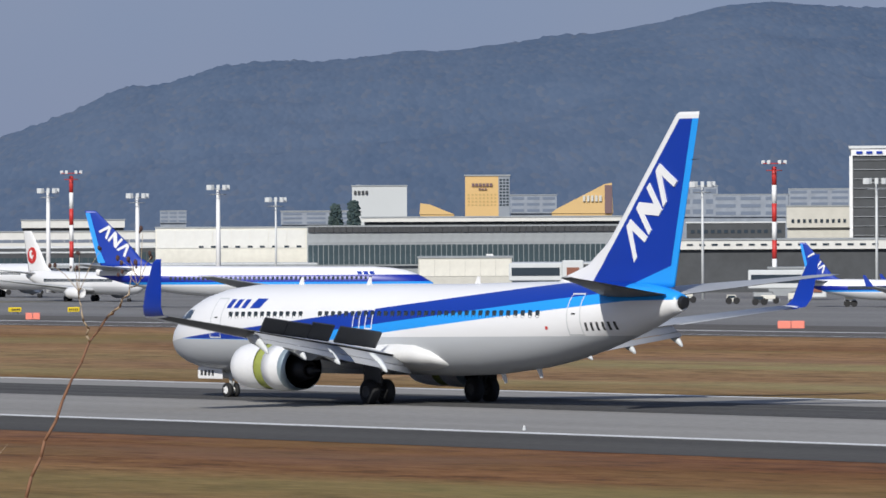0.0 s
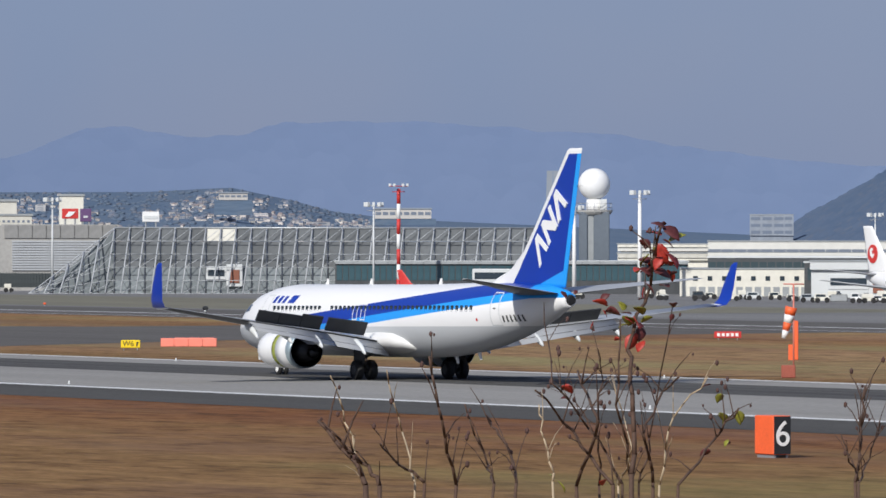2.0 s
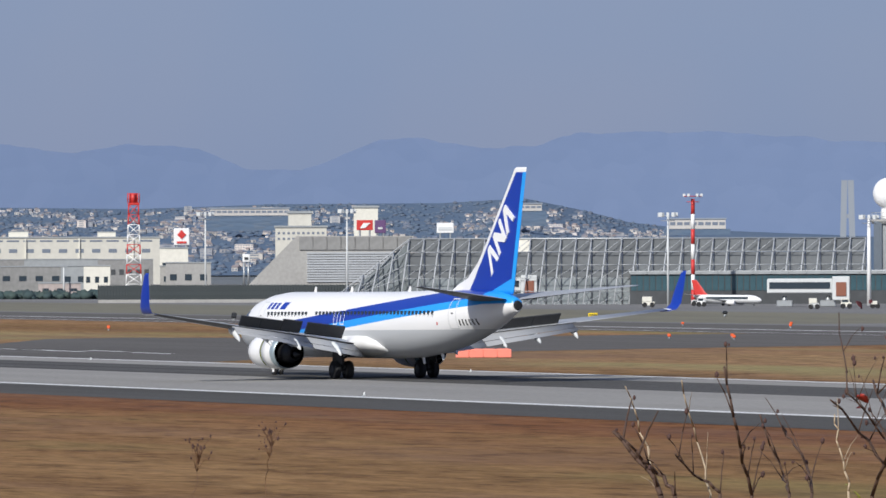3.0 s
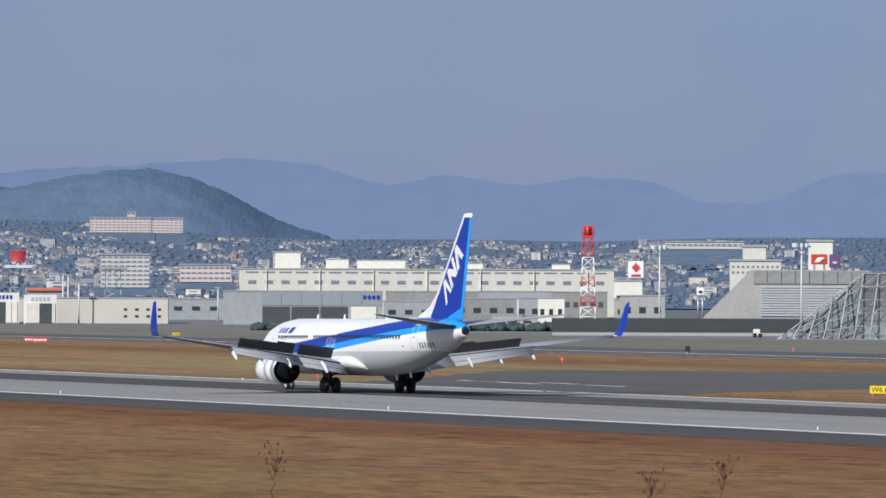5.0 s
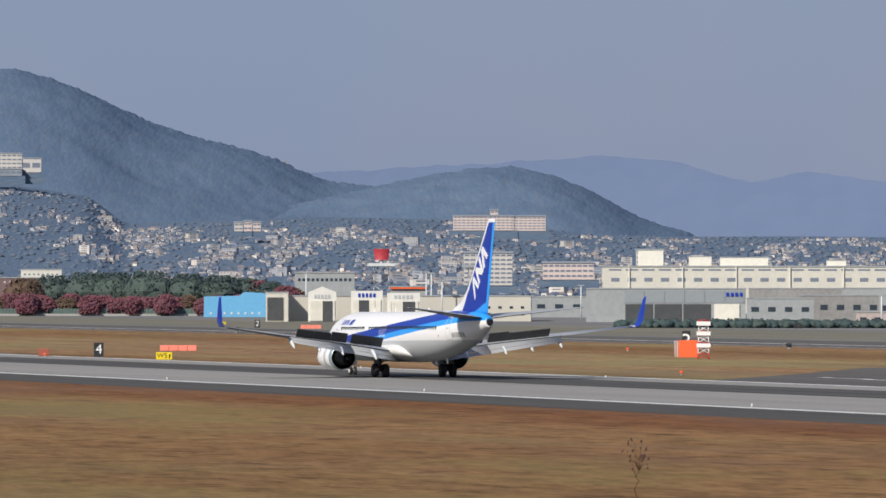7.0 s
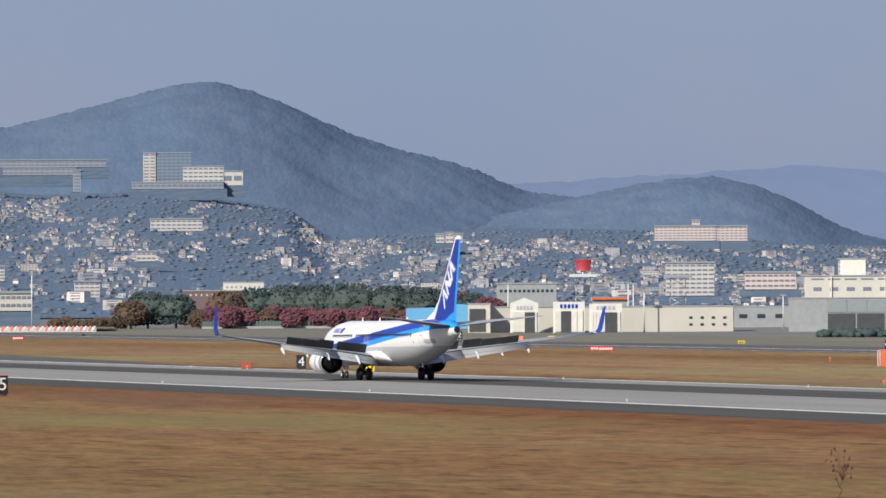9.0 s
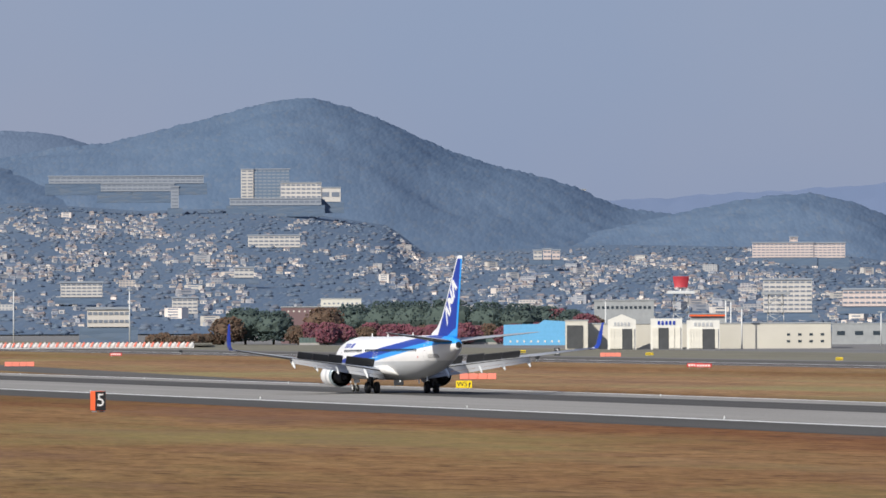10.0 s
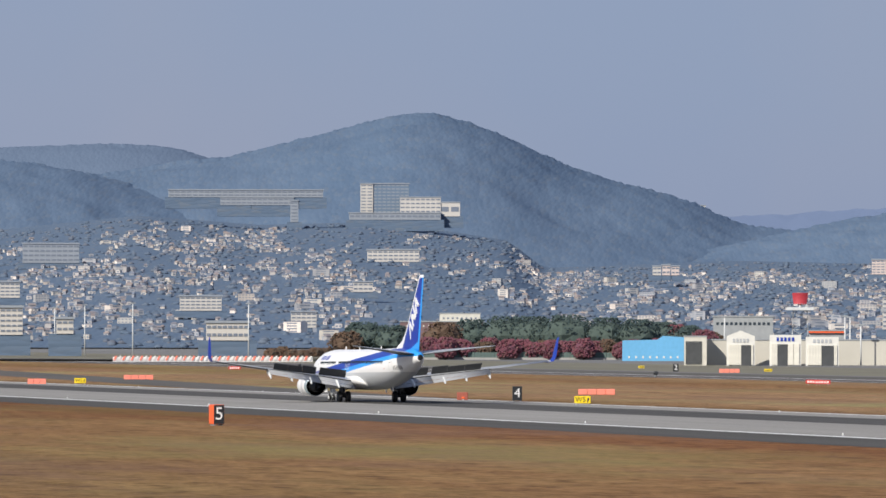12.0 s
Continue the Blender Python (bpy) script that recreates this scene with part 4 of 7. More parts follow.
g = gable("store", [(52.970, 0.136), (52.457, 0.133), (52.466, 0.385), (52.526, 0.376), (52.924, 0.173)], 840, 40, GOLD, "ochre store with a sloping roof line")
panels(g, "sign_bar", CREAM, 52.713, 52.545, 0.227, 0.288, 5, 1, 0.6, 0.8, 0.4)
panels(g, "corner_panel", BROWN, 52.526, 52.466, 0.134, 0.367, 1, 1, 1, 1, 0.3)
gable("store", [(54.057, 0.132), (53.764, 0.130), (53.973, 0.215), (54.048, 0.225)], 840, 40, GOLD, "low ochre roof wedge of the store")
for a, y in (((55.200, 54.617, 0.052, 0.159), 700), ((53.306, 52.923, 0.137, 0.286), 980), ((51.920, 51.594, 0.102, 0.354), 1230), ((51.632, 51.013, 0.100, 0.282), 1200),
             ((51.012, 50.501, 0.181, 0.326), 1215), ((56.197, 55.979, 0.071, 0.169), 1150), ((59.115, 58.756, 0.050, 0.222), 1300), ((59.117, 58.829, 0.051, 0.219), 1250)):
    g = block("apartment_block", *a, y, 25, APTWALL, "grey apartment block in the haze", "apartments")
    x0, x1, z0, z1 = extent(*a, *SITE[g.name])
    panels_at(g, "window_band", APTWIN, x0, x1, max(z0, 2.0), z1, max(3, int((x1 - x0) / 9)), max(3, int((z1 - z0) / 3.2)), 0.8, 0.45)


# ---- long concourse, elevated road, blast screen, sheds ----
g = block("elevated_road", 60.207, 57.270, -0.079, -0.023, 600, 14, PALEROOF, "pale elevated concourse with parapet", "viaduct")
panels(g, "parapet_panel", OFFWHITE, 60.207, 57.270, -0.047, -0.023, 40, 1, 0.97, 0.9, 0.25)
g = block("elevated_road", 60.207, 57.270, -0.154, -0.098, 590, 14, OFFWHITE, "pale lower concourse deck", "viaduct")
panels(g, "parapet_panel", CREAM, 60.207, 57.270, -0.135, -0.102, 40, 1, 0.97, 0.9, 0.25)
g = block("elevated_road", 57.339, 56.488, 0.035, 0.095, 610, 20, PALEROOF, "pale upper storey with window band", "viaduct")
g = block("arrivals_building", 59.694, 58.528, -9, -0.228, 500, 20, OFFWHITE, "white low apron building with square windows")
panels(g, "window", GLASS, 59.624, 58.551, -0.340, -0.265, 9, 1, 0.32, 0.5)
panels(g, "garage_door", WALLGREY, 59.624, 58.551, -0.456, -0.368, 14, 1, 0.7, 0.9)
g = block("concourse", 62.538, 59.624, -9, -0.169, 490, 22, DARKWALL, "dark teal glazed gate concourse", "terminal")
panels(g, "glass_panel", plain("teal_glass", (0.05, 0.10, 0.12), 0.15, vary=0.3, scale=0.2), 62.529, 59.633, -0.328, -0.192, 56, 1, 0.86, 0.9)
panels(g, "fascia_panel", WALLGREY, 62.538, 59.624, -0.188, -0.160, 20, 1, 0.98, 0.9, 0.3)
g = block("concourse", 58.667, 56.489, -9, -0.174, 520, 22, DARKWALL, "dark glazed gate concourse", "terminal")
panels(g, "glass_panel", DARKGLASS, 58.644, 56.526, -0.323, -0.207, 40, 1, 0.86, 0.9)
g = block("roof_plant", 58.621, 57.596, -0.229, -0.164, 505, 10, LIGHTGREY, "grey roof plant and canopies")


def blast_screen():
    """A tall leaning screen of weathered panels behind a deep frame of sloping steel struts."""
    a = (64.363, 60.585, -9, 0.128)
    e = site("blast_screen", a[0], a[1], 470, "tall blast screen of weathered panels on steel frames", "screen")
    x0, x1, z0, z1 = extent(*a, *SITE[e.name])
    zr = z1 - 0.3
    w, n, rows = (x1 - x0) / 2, 30, 5
    step = 2 * w / n
    hh = zr / rows
    meshes = {}

    def depth(z):
        return 1.2 + 2.2 * z / zr
    for i in range(n):
        for j in range(rows):
            mat = OFFWHITE if i in (6, 7) and j == rows - 1 else (SCREENGREY if j > 1 else SCREENLOW)
            if mat.name not in meshes:
                bm = bmesh.new()
                v = add_box(bm, -step * 0.485, step * 0.485, -0.06, 0.06, 0.0, hh * 0.96)
                for q in v:
                    q.co.y += 2.2 * q.co.z / zr
                ob = part("screen_panel", bm, mat, e)
                meshes[mat.name] = ob.data
            else:
                ob = new("screen_panel", meshes[mat.name])
                ob.parent = e
            ob.location = (-w + (i + 0.5) * step, depth(hh * j), hh * j)
    ends = 5
    for i in range(-ends, n + 1):
        x = -w + i * step
        top = zr if i >= 0 else zr * (1 + i / (ends + 0.5))
        nxt = zr if i + 1 >= 0 else zr * (1 + (i + 1) / (ends + 0.5))
        lean = step * 0.55
        bm = bmesh.new()
        add_tube(bm, (x - lean, -1.6, 0), (x, depth(top) - 0.25, top), 0.11, n=6)
        add_tube(bm, (x, depth(0) - 0.2, 0), (x, depth(top) - 0.2, top), 0.09, n=6)
        for k in range(1, rows + 1):
            z = top * k / rows
            f = k / rows
            add_tube(bm, (x - lean * (1 - f), -1.6 + (depth(top) + 1.35) * f, z), (x, depth(z) - 0.2, z), 0.05, n=4)
            zp, fp = top * (k - 1) / rows, (k - 1) / rows
            add_tube(bm, (x, depth(zp) - 0.2, zp), (x - lean * (1 - f), -1.6 + (depth(top) + 1.35) * f, z), 0.05, n=4)
        if i < n:
            for k in range(rows):
                f = k / rows
                if k % 2 == 0:
                    add_tube(bm, (x - lean * (1 - f), -1.6 + 4.4 * f, top * f), (x + step, depth(nxt * f) - 0.3, nxt * (f + 1 / rows)), 0.05, n=4)
                add_tube(bm, (x - lean * (1 - f), -1.6 + 4.4 * f, top * f), (x + step - lean * (1 - f), -1.6 + 4.4 * f, nxt * f), 0.055, n=4)
        if i < 0:
            add_tube(bm, (x, depth(top), top), (x + step, depth(nxt), nxt), 0.1, n=5)
        part("frame", bm, GREY, e)
    bm = bmesh.new()
    add_prism(bm, [(-w - ends * step, 0.0), (-w, 0.0), (-w, zr * 0.97)], 3.5, 3.7)
    part("end_panel", bm, SCREENLOW, e, "triangular end panel of the screen")
    bm = bmesh.new()
    add_tube(bm, (-w, 3.3, zr), (w, 3.3, zr), 0.14, n=6)
    part("rail", bm, STEEL, e)
    bm = bmesh.new()
    add_box(bm, -w, w, 6.0, 6.4, 0, zr * 0.62)
    part("back_wall", bm, plain("blue_grey_back_wall", (0.20, 0.23, 0.25), 0.8, vary=0.25, scale=0.2), e)
    return e


SCREENLOW = plain("blue_grey_screen_panel", (0.22, 0.25, 0.265), 0.7, vary=0.3, scale=0.2, fine=1.5, random_tint=0.7)
SCREENGREY = plain("grey_screen_panel", (0.155, 0.168, 0.178), 0.8, vary=0.3, scale=0.15, fine=1.5, random_tint=0.6)
blast_screen()
# concrete wedge at the screen's end, with a sloping flank
g = gable("test_cell", [(65.692, -0.279), (65.692, -0.270), (65.286, 0.139), (64.316, 0.137), (64.597, -0.282)], 480, 40, CONCRETE, "weathered concrete engine test building")
panels(g, "louvre", GREY, 65.202, 64.480, -0.244, 0.008, 1, 12, 1, 0.7, 0.3)
panels(g, "upper_panel", TAN, 65.267, 64.340, 0.022, 0.134, 8, 1, 0.96, 0.95, 0.25)
g = block("retaining_block", 65.692, 64.317, -9, -0.281, 480, 40, CONCRETE, "concrete foot of the engine test building")


def fence(a, y, n, mat, label):
    e = site("fence", a[0], a[1], y, label, "fence")
    x0, x1, z0, h = extent(*a, *SITE[e.name])
    step = (x1 - x0) / n
    me = mp = None
    for i in range(n):
        for which in (0, 1):
            if which and mp:
                ob = new("post", mp)
                ob.parent = e
            elif not which and me:
                ob = new("board", me)
                ob.parent = e
            else:
                bm = bmesh.new()
                if which:
                    add_box(bm, -0.06, 0.06, -0.2, 0.2, 0, h * 1.06)
                    ob = part("post", bm, mat, e)
                    mp = ob.data
                else:
                    add_box(bm, -step * 0.4, step * 0.4, -0.06, 0.06, 0.3, h)
                    ob = part("board", bm, mat, e)
                    me = ob.data
            ob.location = (x0 + (i + (0 if which else 0.5)) * step, 0, 0)
    bm = bmesh.new()
    add_box(bm, x0, x1, -0.5, 0.5, 0, 0.5)
    part("kerb", bm, CONCRETE, e)


DARKFENCE = plain("dark_fence_board", (0.05, 0.062, 0.066), 0.7, vary=0.3)
fence((66.924, 64.737, -9, -0.265), 440, 90, DARKFENCE, "dark slatted noise fence on a pale kerb")

# factory, hangars and sheds
g = block("factory", 69.507, 66.415, -9, 0.127, 640, 60, CREAM, "long cream factory with window bands", "factory")
panels(g, "window", HAZEWIN, 69.469, 66.461, -0.004, 0.048, 22, 1, 0.5, 0.6)
panels(g, "window", HAZEWIN, 69.469, 66.462, 0.090, 0.117, 22, 1, 0.75, 0.5)
panels(g, "pilaster", OFFWHITE, 69.507, 66.415, -0.088, 0.127, 7, 1, 0.02, 1, 0.5)
for a in ((67.660, 67.497, 0.120, 0.180), (66.928, 66.779, 0.115, 0.175), (69.214, 69.004, 0.115, 0.265), (68.794, 68.607, 0.118, 0.211), (68.537, 68.140, 0.120, 0.204)):
    mid = (a[0] + a[1]) / 2
    block("roof_house", *a, 1718 / math.cos(radians(mid - 67.961)) * math.cos(radians(mid)), 10, OFFWHITE, "small plant house on the factory roof")
g = block("workshop_range", 68.30, 66.47, -9, -0.052, 634, 12, TAN, "long weathered grey workshop range before the factory", "workshop")
panels(g, "window", DARKWALL, 68.28, 66.49, -0.20, -0.11, 26, 1, 0.55, 0.5)
g = block("hangar", 69.641, 68.325, -9, -0.056, 480, 50, WALLGREY, "grey aircraft hangar with open dark doorways", "hangar")
# open doorways are dark panels, the shade inside given as colour
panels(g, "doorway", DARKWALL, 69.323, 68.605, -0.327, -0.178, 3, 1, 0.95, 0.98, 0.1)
panels(g, "upper_panel", plain("hangar_grey_panel", (0.24, 0.27, 0.29), 0.6, vary=0.1), 69.324, 68.330, -0.172, -0.065, 6, 1, 0.98, 0.95, 0.12)
panels(g, "white_door", OFFWHITE, 68.591, 68.371, -0.324, -0.175, 1, 1, 0.95, 0.95, 0.3)
panels(g, "sign_bar", BLUE, 68.493, 68.344, -0.118, -0.081, 4, 1, 0.6, 0.8, 0.3)
for a, y, mt, lb in (((68.316, 67.765, -9, -0.135), 500, WALLGREY, "grey lean-to shed beside the hangar"), ((67.882, 67.206, -9, -0.109), 520, TAN, "weathered grey open shed with a flat roof"),
                     ((67.533, 66.927, -9, -0.050), 560, WALLGREY, "grey workshop beside the factory wall"), ((67.229, 66.903, -9, -0.106), 500, WALLGREY, "grey site cabin with small windows"),
                     ((67.043, 66.824, -9, -0.105), 490, OFFWHITE, "white site cabin with small windows"), ((66.414, 66.078, -9, -0.110), 520, CONCRETE, "beige shed with small dark windows"),
                     ((66.415, 66.182, -9, 0.039), 600, OFFWHITE, "white workshop with dark window row"),
                     ((70.088, 69.641, -9, -0.122), 520, WALLGREY, "grey shed with pale roof"), ((67.415, 67.065, -9, -0.247), 470, plain("tarpaulin", (0.42, 0.36, 0.34), 0.9, vary=0.3), "low covered heap of materials"),
                     ((66.366, 65.994, -9, -0.082), 520, CONCRETE, "beige shed with small dark windows")):
    g = block("shed", *a, y, 16, mt, lb, "shed")
    x0, x1, z0, z1 = extent(*a, *SITE[g.name])
    panels_at(g, "window", GLASS, x0, x1, z1 * 0.35, z1 * 0.75, max(3, int((x1 - x0) / 3)), 1, 0.45, 0.5)
g = block("stepped_building", 65.462, 65.039, -9, 0.209, 560, 30, CREAM, "cream stepped building behind the test cell")
panels(g, "window", HAZEWIN, 65.453, 65.048, 0.093, 0.186, 10, 2, 0.5, 0.4)
g = block("stepped_building", 65.355, 65.164, -9, 0.326, 570, 20, CREAM, "cream upper storeys of the stepped building")
g = block("city_store", 64.814, 64.614, -9, 0.371, 900, 30, OFFWHITE, "pale store building far off")


def pedestal_sign(b0, b1, e0, e1, y, mat, label, marks):
    e = site("advert_sign", b0, b1, y, label, "sign")
    x0, x1, z0, z1 = extent(b0, b1, e0, e1, *SITE[e.name])
    w = (x1 - x0) / 2
    bm = bmesh.new()
    add_box(bm, -w, w, 0, 0.8, z0, z1, 0.1)
    part("panel", bm, mat, e)
    for k in (-0.6, 0.6):
        bm = bmesh.new()
        add_tube(bm, (w * k, 0.4, 0), (w * k, 0.4, z0), 0.25)
        part("post", bm, STEEL, e)
    for mt, pts in marks:
        bm = bmesh.new()
        add_prism(bm, [(px * w, z0 + (z1 - z0) * pz) for px, pz in pts], -0.2, -0.004)
        part("mark", bm, mt, e)


pedestal_sign(66.300, 66.170, 0.067, 0.207, 620, WHITE, "white roof sign with a red diamond mark", [(RED, [(0, 0.35), (0.55, 0.62), (0, 0.9), (-0.55, 0.62)]), (RED, [(-0.6, 0.1), (0.6, 0.1), (0.6, 0.22), (-0.6, 0.22)])])
pedestal_sign(64.791, 64.656, 0.185, 0.269, 800, RED, "red roof sign with a white mark", [(WHITE, [(-0.6, 0.2), (0.0, 0.2), (0.7, 0.7), (-0.2, 0.7)])])
pedestal_sign(64.642, 64.549, 0.161, 0.268, 800, plain("violet_sign", (0.12, 0.06, 0.16)), "dark violet sign on posts", [(LIGHTGREY, [(-0.4, 0.3), (0.4, 0.3), (0.4, 0.45), (-0.4, 0.45)])])
pedestal_sign(64.129, 63.989, 0.160, 0.244, 900, WHITE, "plain white sign on posts", [(LIGHTGREY, [(-0.8, 0.3), (0.8, 0.3), (0.8, 0.6), (-0.8, 0.6)])])
pedestal_sign(65.733, 65.672, -0.074, -0.009, 640, WHITE, "small white sign on posts", [(DARKMETAL, [(-0.5, 0.3), (0.5, 0.3), (0.5, 0.6), (-0.5, 0.6)])])

# cream hangars with folding doors, blue shed
g = block("hangar_row", 72.123, 70.096, -9, -0.118, 440, 30, plain("beige_hangar_wall", (0.52, 0.50, 0.44), 0.8, vary=0.12, scale=0.15), "row of small cream hangars", "hangar")
panels(g, "window", GLASS, 70.492, 70.120, -0.292, -0.180, 4, 2, 0.3, 0.35)
# a dark panel in place of the shaded inside
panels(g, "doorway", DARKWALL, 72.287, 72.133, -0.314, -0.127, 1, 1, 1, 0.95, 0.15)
for a, d, tp in (((71.936, 71.703, -9, -0.084), (71.816, 71.732, -0.317, -0.168), 0), ((71.582, 71.321, -9, -0.073), (71.517, 71.433, -0.320, -0.170), 1), ((71.284, 71.013, -9, -0.089), (71.154, 71.051, -0.323, -0.164), 2)):
    e = site("small_hangar", a[0], a[1], 1338 * math.cos(radians((a[0] + a[1]) / 2)), "white hangar with folding doors standing half open", "hangar")
    a, d = extent(*a, *SITE[e.name]), extent(*d, *SITE[e.name])
    w = (a[1] - a[0]) / 2
    bm = bmesh.new()
    add_prism(bm, [(-w, 0), (w, 0), (w, a[3]), (0, a[3] + (1.1 if tp == 0 else 0)), (-w, a[3])], -0.5, 14)
    part("gable_wall", bm, PALEROOF, e)
    panels_at(e, "door_leaf", OFFWHITE, a[0] + 0.3, d[0], 0.2, a[3] * 0.72, 5, 1, 0.9, 1, 0.25, -0.5)
    # the opening is a dark slab that paints the shade behind the doors
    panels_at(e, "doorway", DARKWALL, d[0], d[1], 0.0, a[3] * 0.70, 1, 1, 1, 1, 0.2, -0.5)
    panels_at(e, "door_leaf", OFFWHITE, d[1], a[1] - 0.3, 0.2, a[3] * 0.72, 2, 1, 0.9, 1, 0.25, -0.5)
    panels_at(e, "sign_bar", BLUE if tp == 1 else GREY, a[0] + w * 0.4, a[1] - w * 0.4, a[3] * 0.80, a[3] * 0.92, 5, 1, 0.6, 1, 0.12, -0.5)
g = gable("shed", [(72.797, -0.313), (72.283, -0.318), (72.282, -0.094), (72.459, -0.083), (72.506, -0.115), (72.795, -0.122)], 455, 30, SHEDBLUE, "light blue sheet-metal shed")
panels(g, "small_window", OFFWHITE, 72.768, 72.311, -0.274, -0.241, 8, 1, 0.25, 0.5, 0.1)
g = block("annexe", 72.286, 72.100, -9, -0.090, 412, 30, CREAM, "cream annexe with a dark doorway", "hangar")
# interior shade painted as a dark panel on the annexe
panels(g, "doorway", DARKWALL, 72.273, 72.142, -0.314, -0.127, 1, 1, 1, 1, 0.2)
g = block("long_office", 72.047, 71.553, -9, 0.075, 520, 20, WALLGREY, "grey flat-roofed office with window row")
panels(g, "window", GLASS, 72.029, 71.572, 0.000, 0.038, 12, 1, 0.6, 0.6)
g = block("low_building", 74.631, 73.941, -9, 0.030, 444, 20, BROWN, "long brown building with window slots behind the trees")
panels(g, "window", CREAM, 74.594, 73.965, -0.016, 0.012, 14, 1, 0.3, 0.5)
g = block("low_building", 74.304, 73.969, 0.029, 0.099, 450, 20, CREAM, "cream upper storey with window row")
panels(g, "window", HAZEWIN, 74.291, 73.988, 0.048, 0.076, 8, 1, 0.4, 0.5)
g = block("long_pipe_rack", 71.260, 70.957, -0.055, -0.040, 470, 4, ORANGE, "orange pipe rack on the roof")


# ---- masts, radar tower, aerials ----
REDWHITE = (RED, WHITE)


def at_bearing(name, b, y, label, category, group=""):
    dist = y / math.cos(radians(b))
    p = spot(b, dist)
    e = empty(name, pose(p.x, p.y, 0, 0, 0, b), label, category, group)
    SITE[e.name] = (b, dist)
    return e, dist


def top_of(dist, el):
    return EYE.z + dist * math.tan(radians(el))


def light_mast(b, el, y, thick=0.28, lamps=4, mat=None):
    e, dist = at_bearing("light_mast", b, y, "pale steel floodlight mast with a lamp crown", "mast", "apron floodlight masts")
    h = top_of(dist, el)
    bm = bmesh.new()
    add_tube(bm, (0, 0, 0), (0, 0, h * 0.97), thick, thick * 0.7, 10)
    part("pole", bm, mat or WHITE, e)
    bm = bmesh.new()
    for z in (h - 1.15, h - 0.45):
        add_tube(bm, (-1.0, 0, z), (1.0, 0, z), 0.05, n=6)
        add_tube(bm, (0, -1.0, z), (0, 1.0, z), 0.05, n=6)
        for k in range(12):
            a0, a1 = k * math.tau / 12, (k + 1) * math.tau / 12
            add_tube(bm, (math.cos(a0) * 0.95, math.sin(a0) * 0.95, z), (math.cos(a1) * 0.95, math.sin(a1) * 0.95, z), 0.05, n=5)
    part("crown_ring", bm, STEEL, e)
    for k in range(2 * lamps):
        a = k * math.tau / (2 * lamps)
        bm = bmesh.new()
        add_box(bm, -0.28, 0.28, -0.2, 0.2, -0.32, 0.32, 0.04, m=Matrix.Translation((math.cos(a) * 1.15, math.sin(a) * 1.15, h - 0.3)) @ Matrix.Rotation(a, 4, "Z"))
        part("floodlight", bm, LIGHTGREY, e)


def red_mast(b, el, y, bands=7, thick=0.28):
    e, dist = at_bearing("warning_mast", b, y, "red and white banded floodlight mast", "mast", "banded masts")
    h = top_of(dist, el)
    for k in range(bands):
        bm = bmesh.new()
        add_tube(bm, (0, 0, h * 0.97 * k / bands), (0, 0, h * 0.97 * (k + 1) / bands), thick, thick, 10)
        part("band", bm, REDWHITE[k % 2], e)
    bm = bmesh.new()
    for z, r in ((h - 0.1, 1.3), (h - 0.9, 0.9)):
        add_tube(bm, (-r, 0, z), (r, 0, z), 0.06, n=6)
        add_tube(bm, (0, -r, z), (0, r, z), 0.06, n=6)
        for k in range(10):
            a0, a1 = k * math.tau / 10, (k + 1) * math.tau / 10
            add_tube(bm, (math.cos(a0) * r, math.sin(a0) * r, z), (math.cos(a1) * r, math.sin(a1) * r, z), 0.05, n=5)
    part("platform", bm, RED, e)
    for k in range(6):
        a = k * math.tau / 6
        bm = bmesh.new()
        add_box(bm, -0.2, 0.2, -0.12, 0.12, -0.22, 0.22, 0.04, m=Matrix.Translation((math.cos(a) * 1.25, math.sin(a) * 1.25, h + 0.05)))
        part("floodlight", bm, LIGHTGREY, e)


for b, el, y in ((57.118, 0.360, 480), (56.383, 0.315, 480), (55.717, 0.382, 480), (55.242, 0.277, 520), (51.720, 0.391, 470), (50.286, 0.412, 470), (62.221, 0.322, 460), (60.565, 0.297, 480),
                 (60.024, 0.422, 480), (66.039, 0.337, 450), (64.870, 0.358, 450), (58.084, 0.237, 620)):
    light_mast(b, el, y, 0.33 if y == 480 else 0.17, mat=None if y == 480 else LIGHTGREY)
for b, el, y in ((56.927, 0.490, 500), (51.128, 0.546, 500), (62.015, 0.462, 470)):
    red_mast(b, el, y)
for b, el, y in ((67.206, -0.107, 470), (70.961, 0.081, 445), (70.919, 0.072, 445), (71.953, 0.075, 445), (69.683, -0.028, 500), (70.830, 0.012, 445), (77.231, 0.167, 390), (76.836, 0.181, 390), (75.881, 0.178, 400), (77.478, 0.143, 385)):
    e, dist = at_bearing("lamp_post", b, y, "slim pale steel post with a lamp head", "post", "slim posts")
    h = top_of(dist, el)
    bm = bmesh.new()
    add_tube(bm, (0, 0, 0), (0, 0, h), 0.16, 0.12, 8)
    part("pole", bm, LIGHTGREY, e)
    bm = bmesh.new()
    add_box(bm, -0.7, 0.7, -0.2, 0.2, h - 0.1, h + 0.18, 0.05)
    part("lamp_head", bm, STEEL, e)


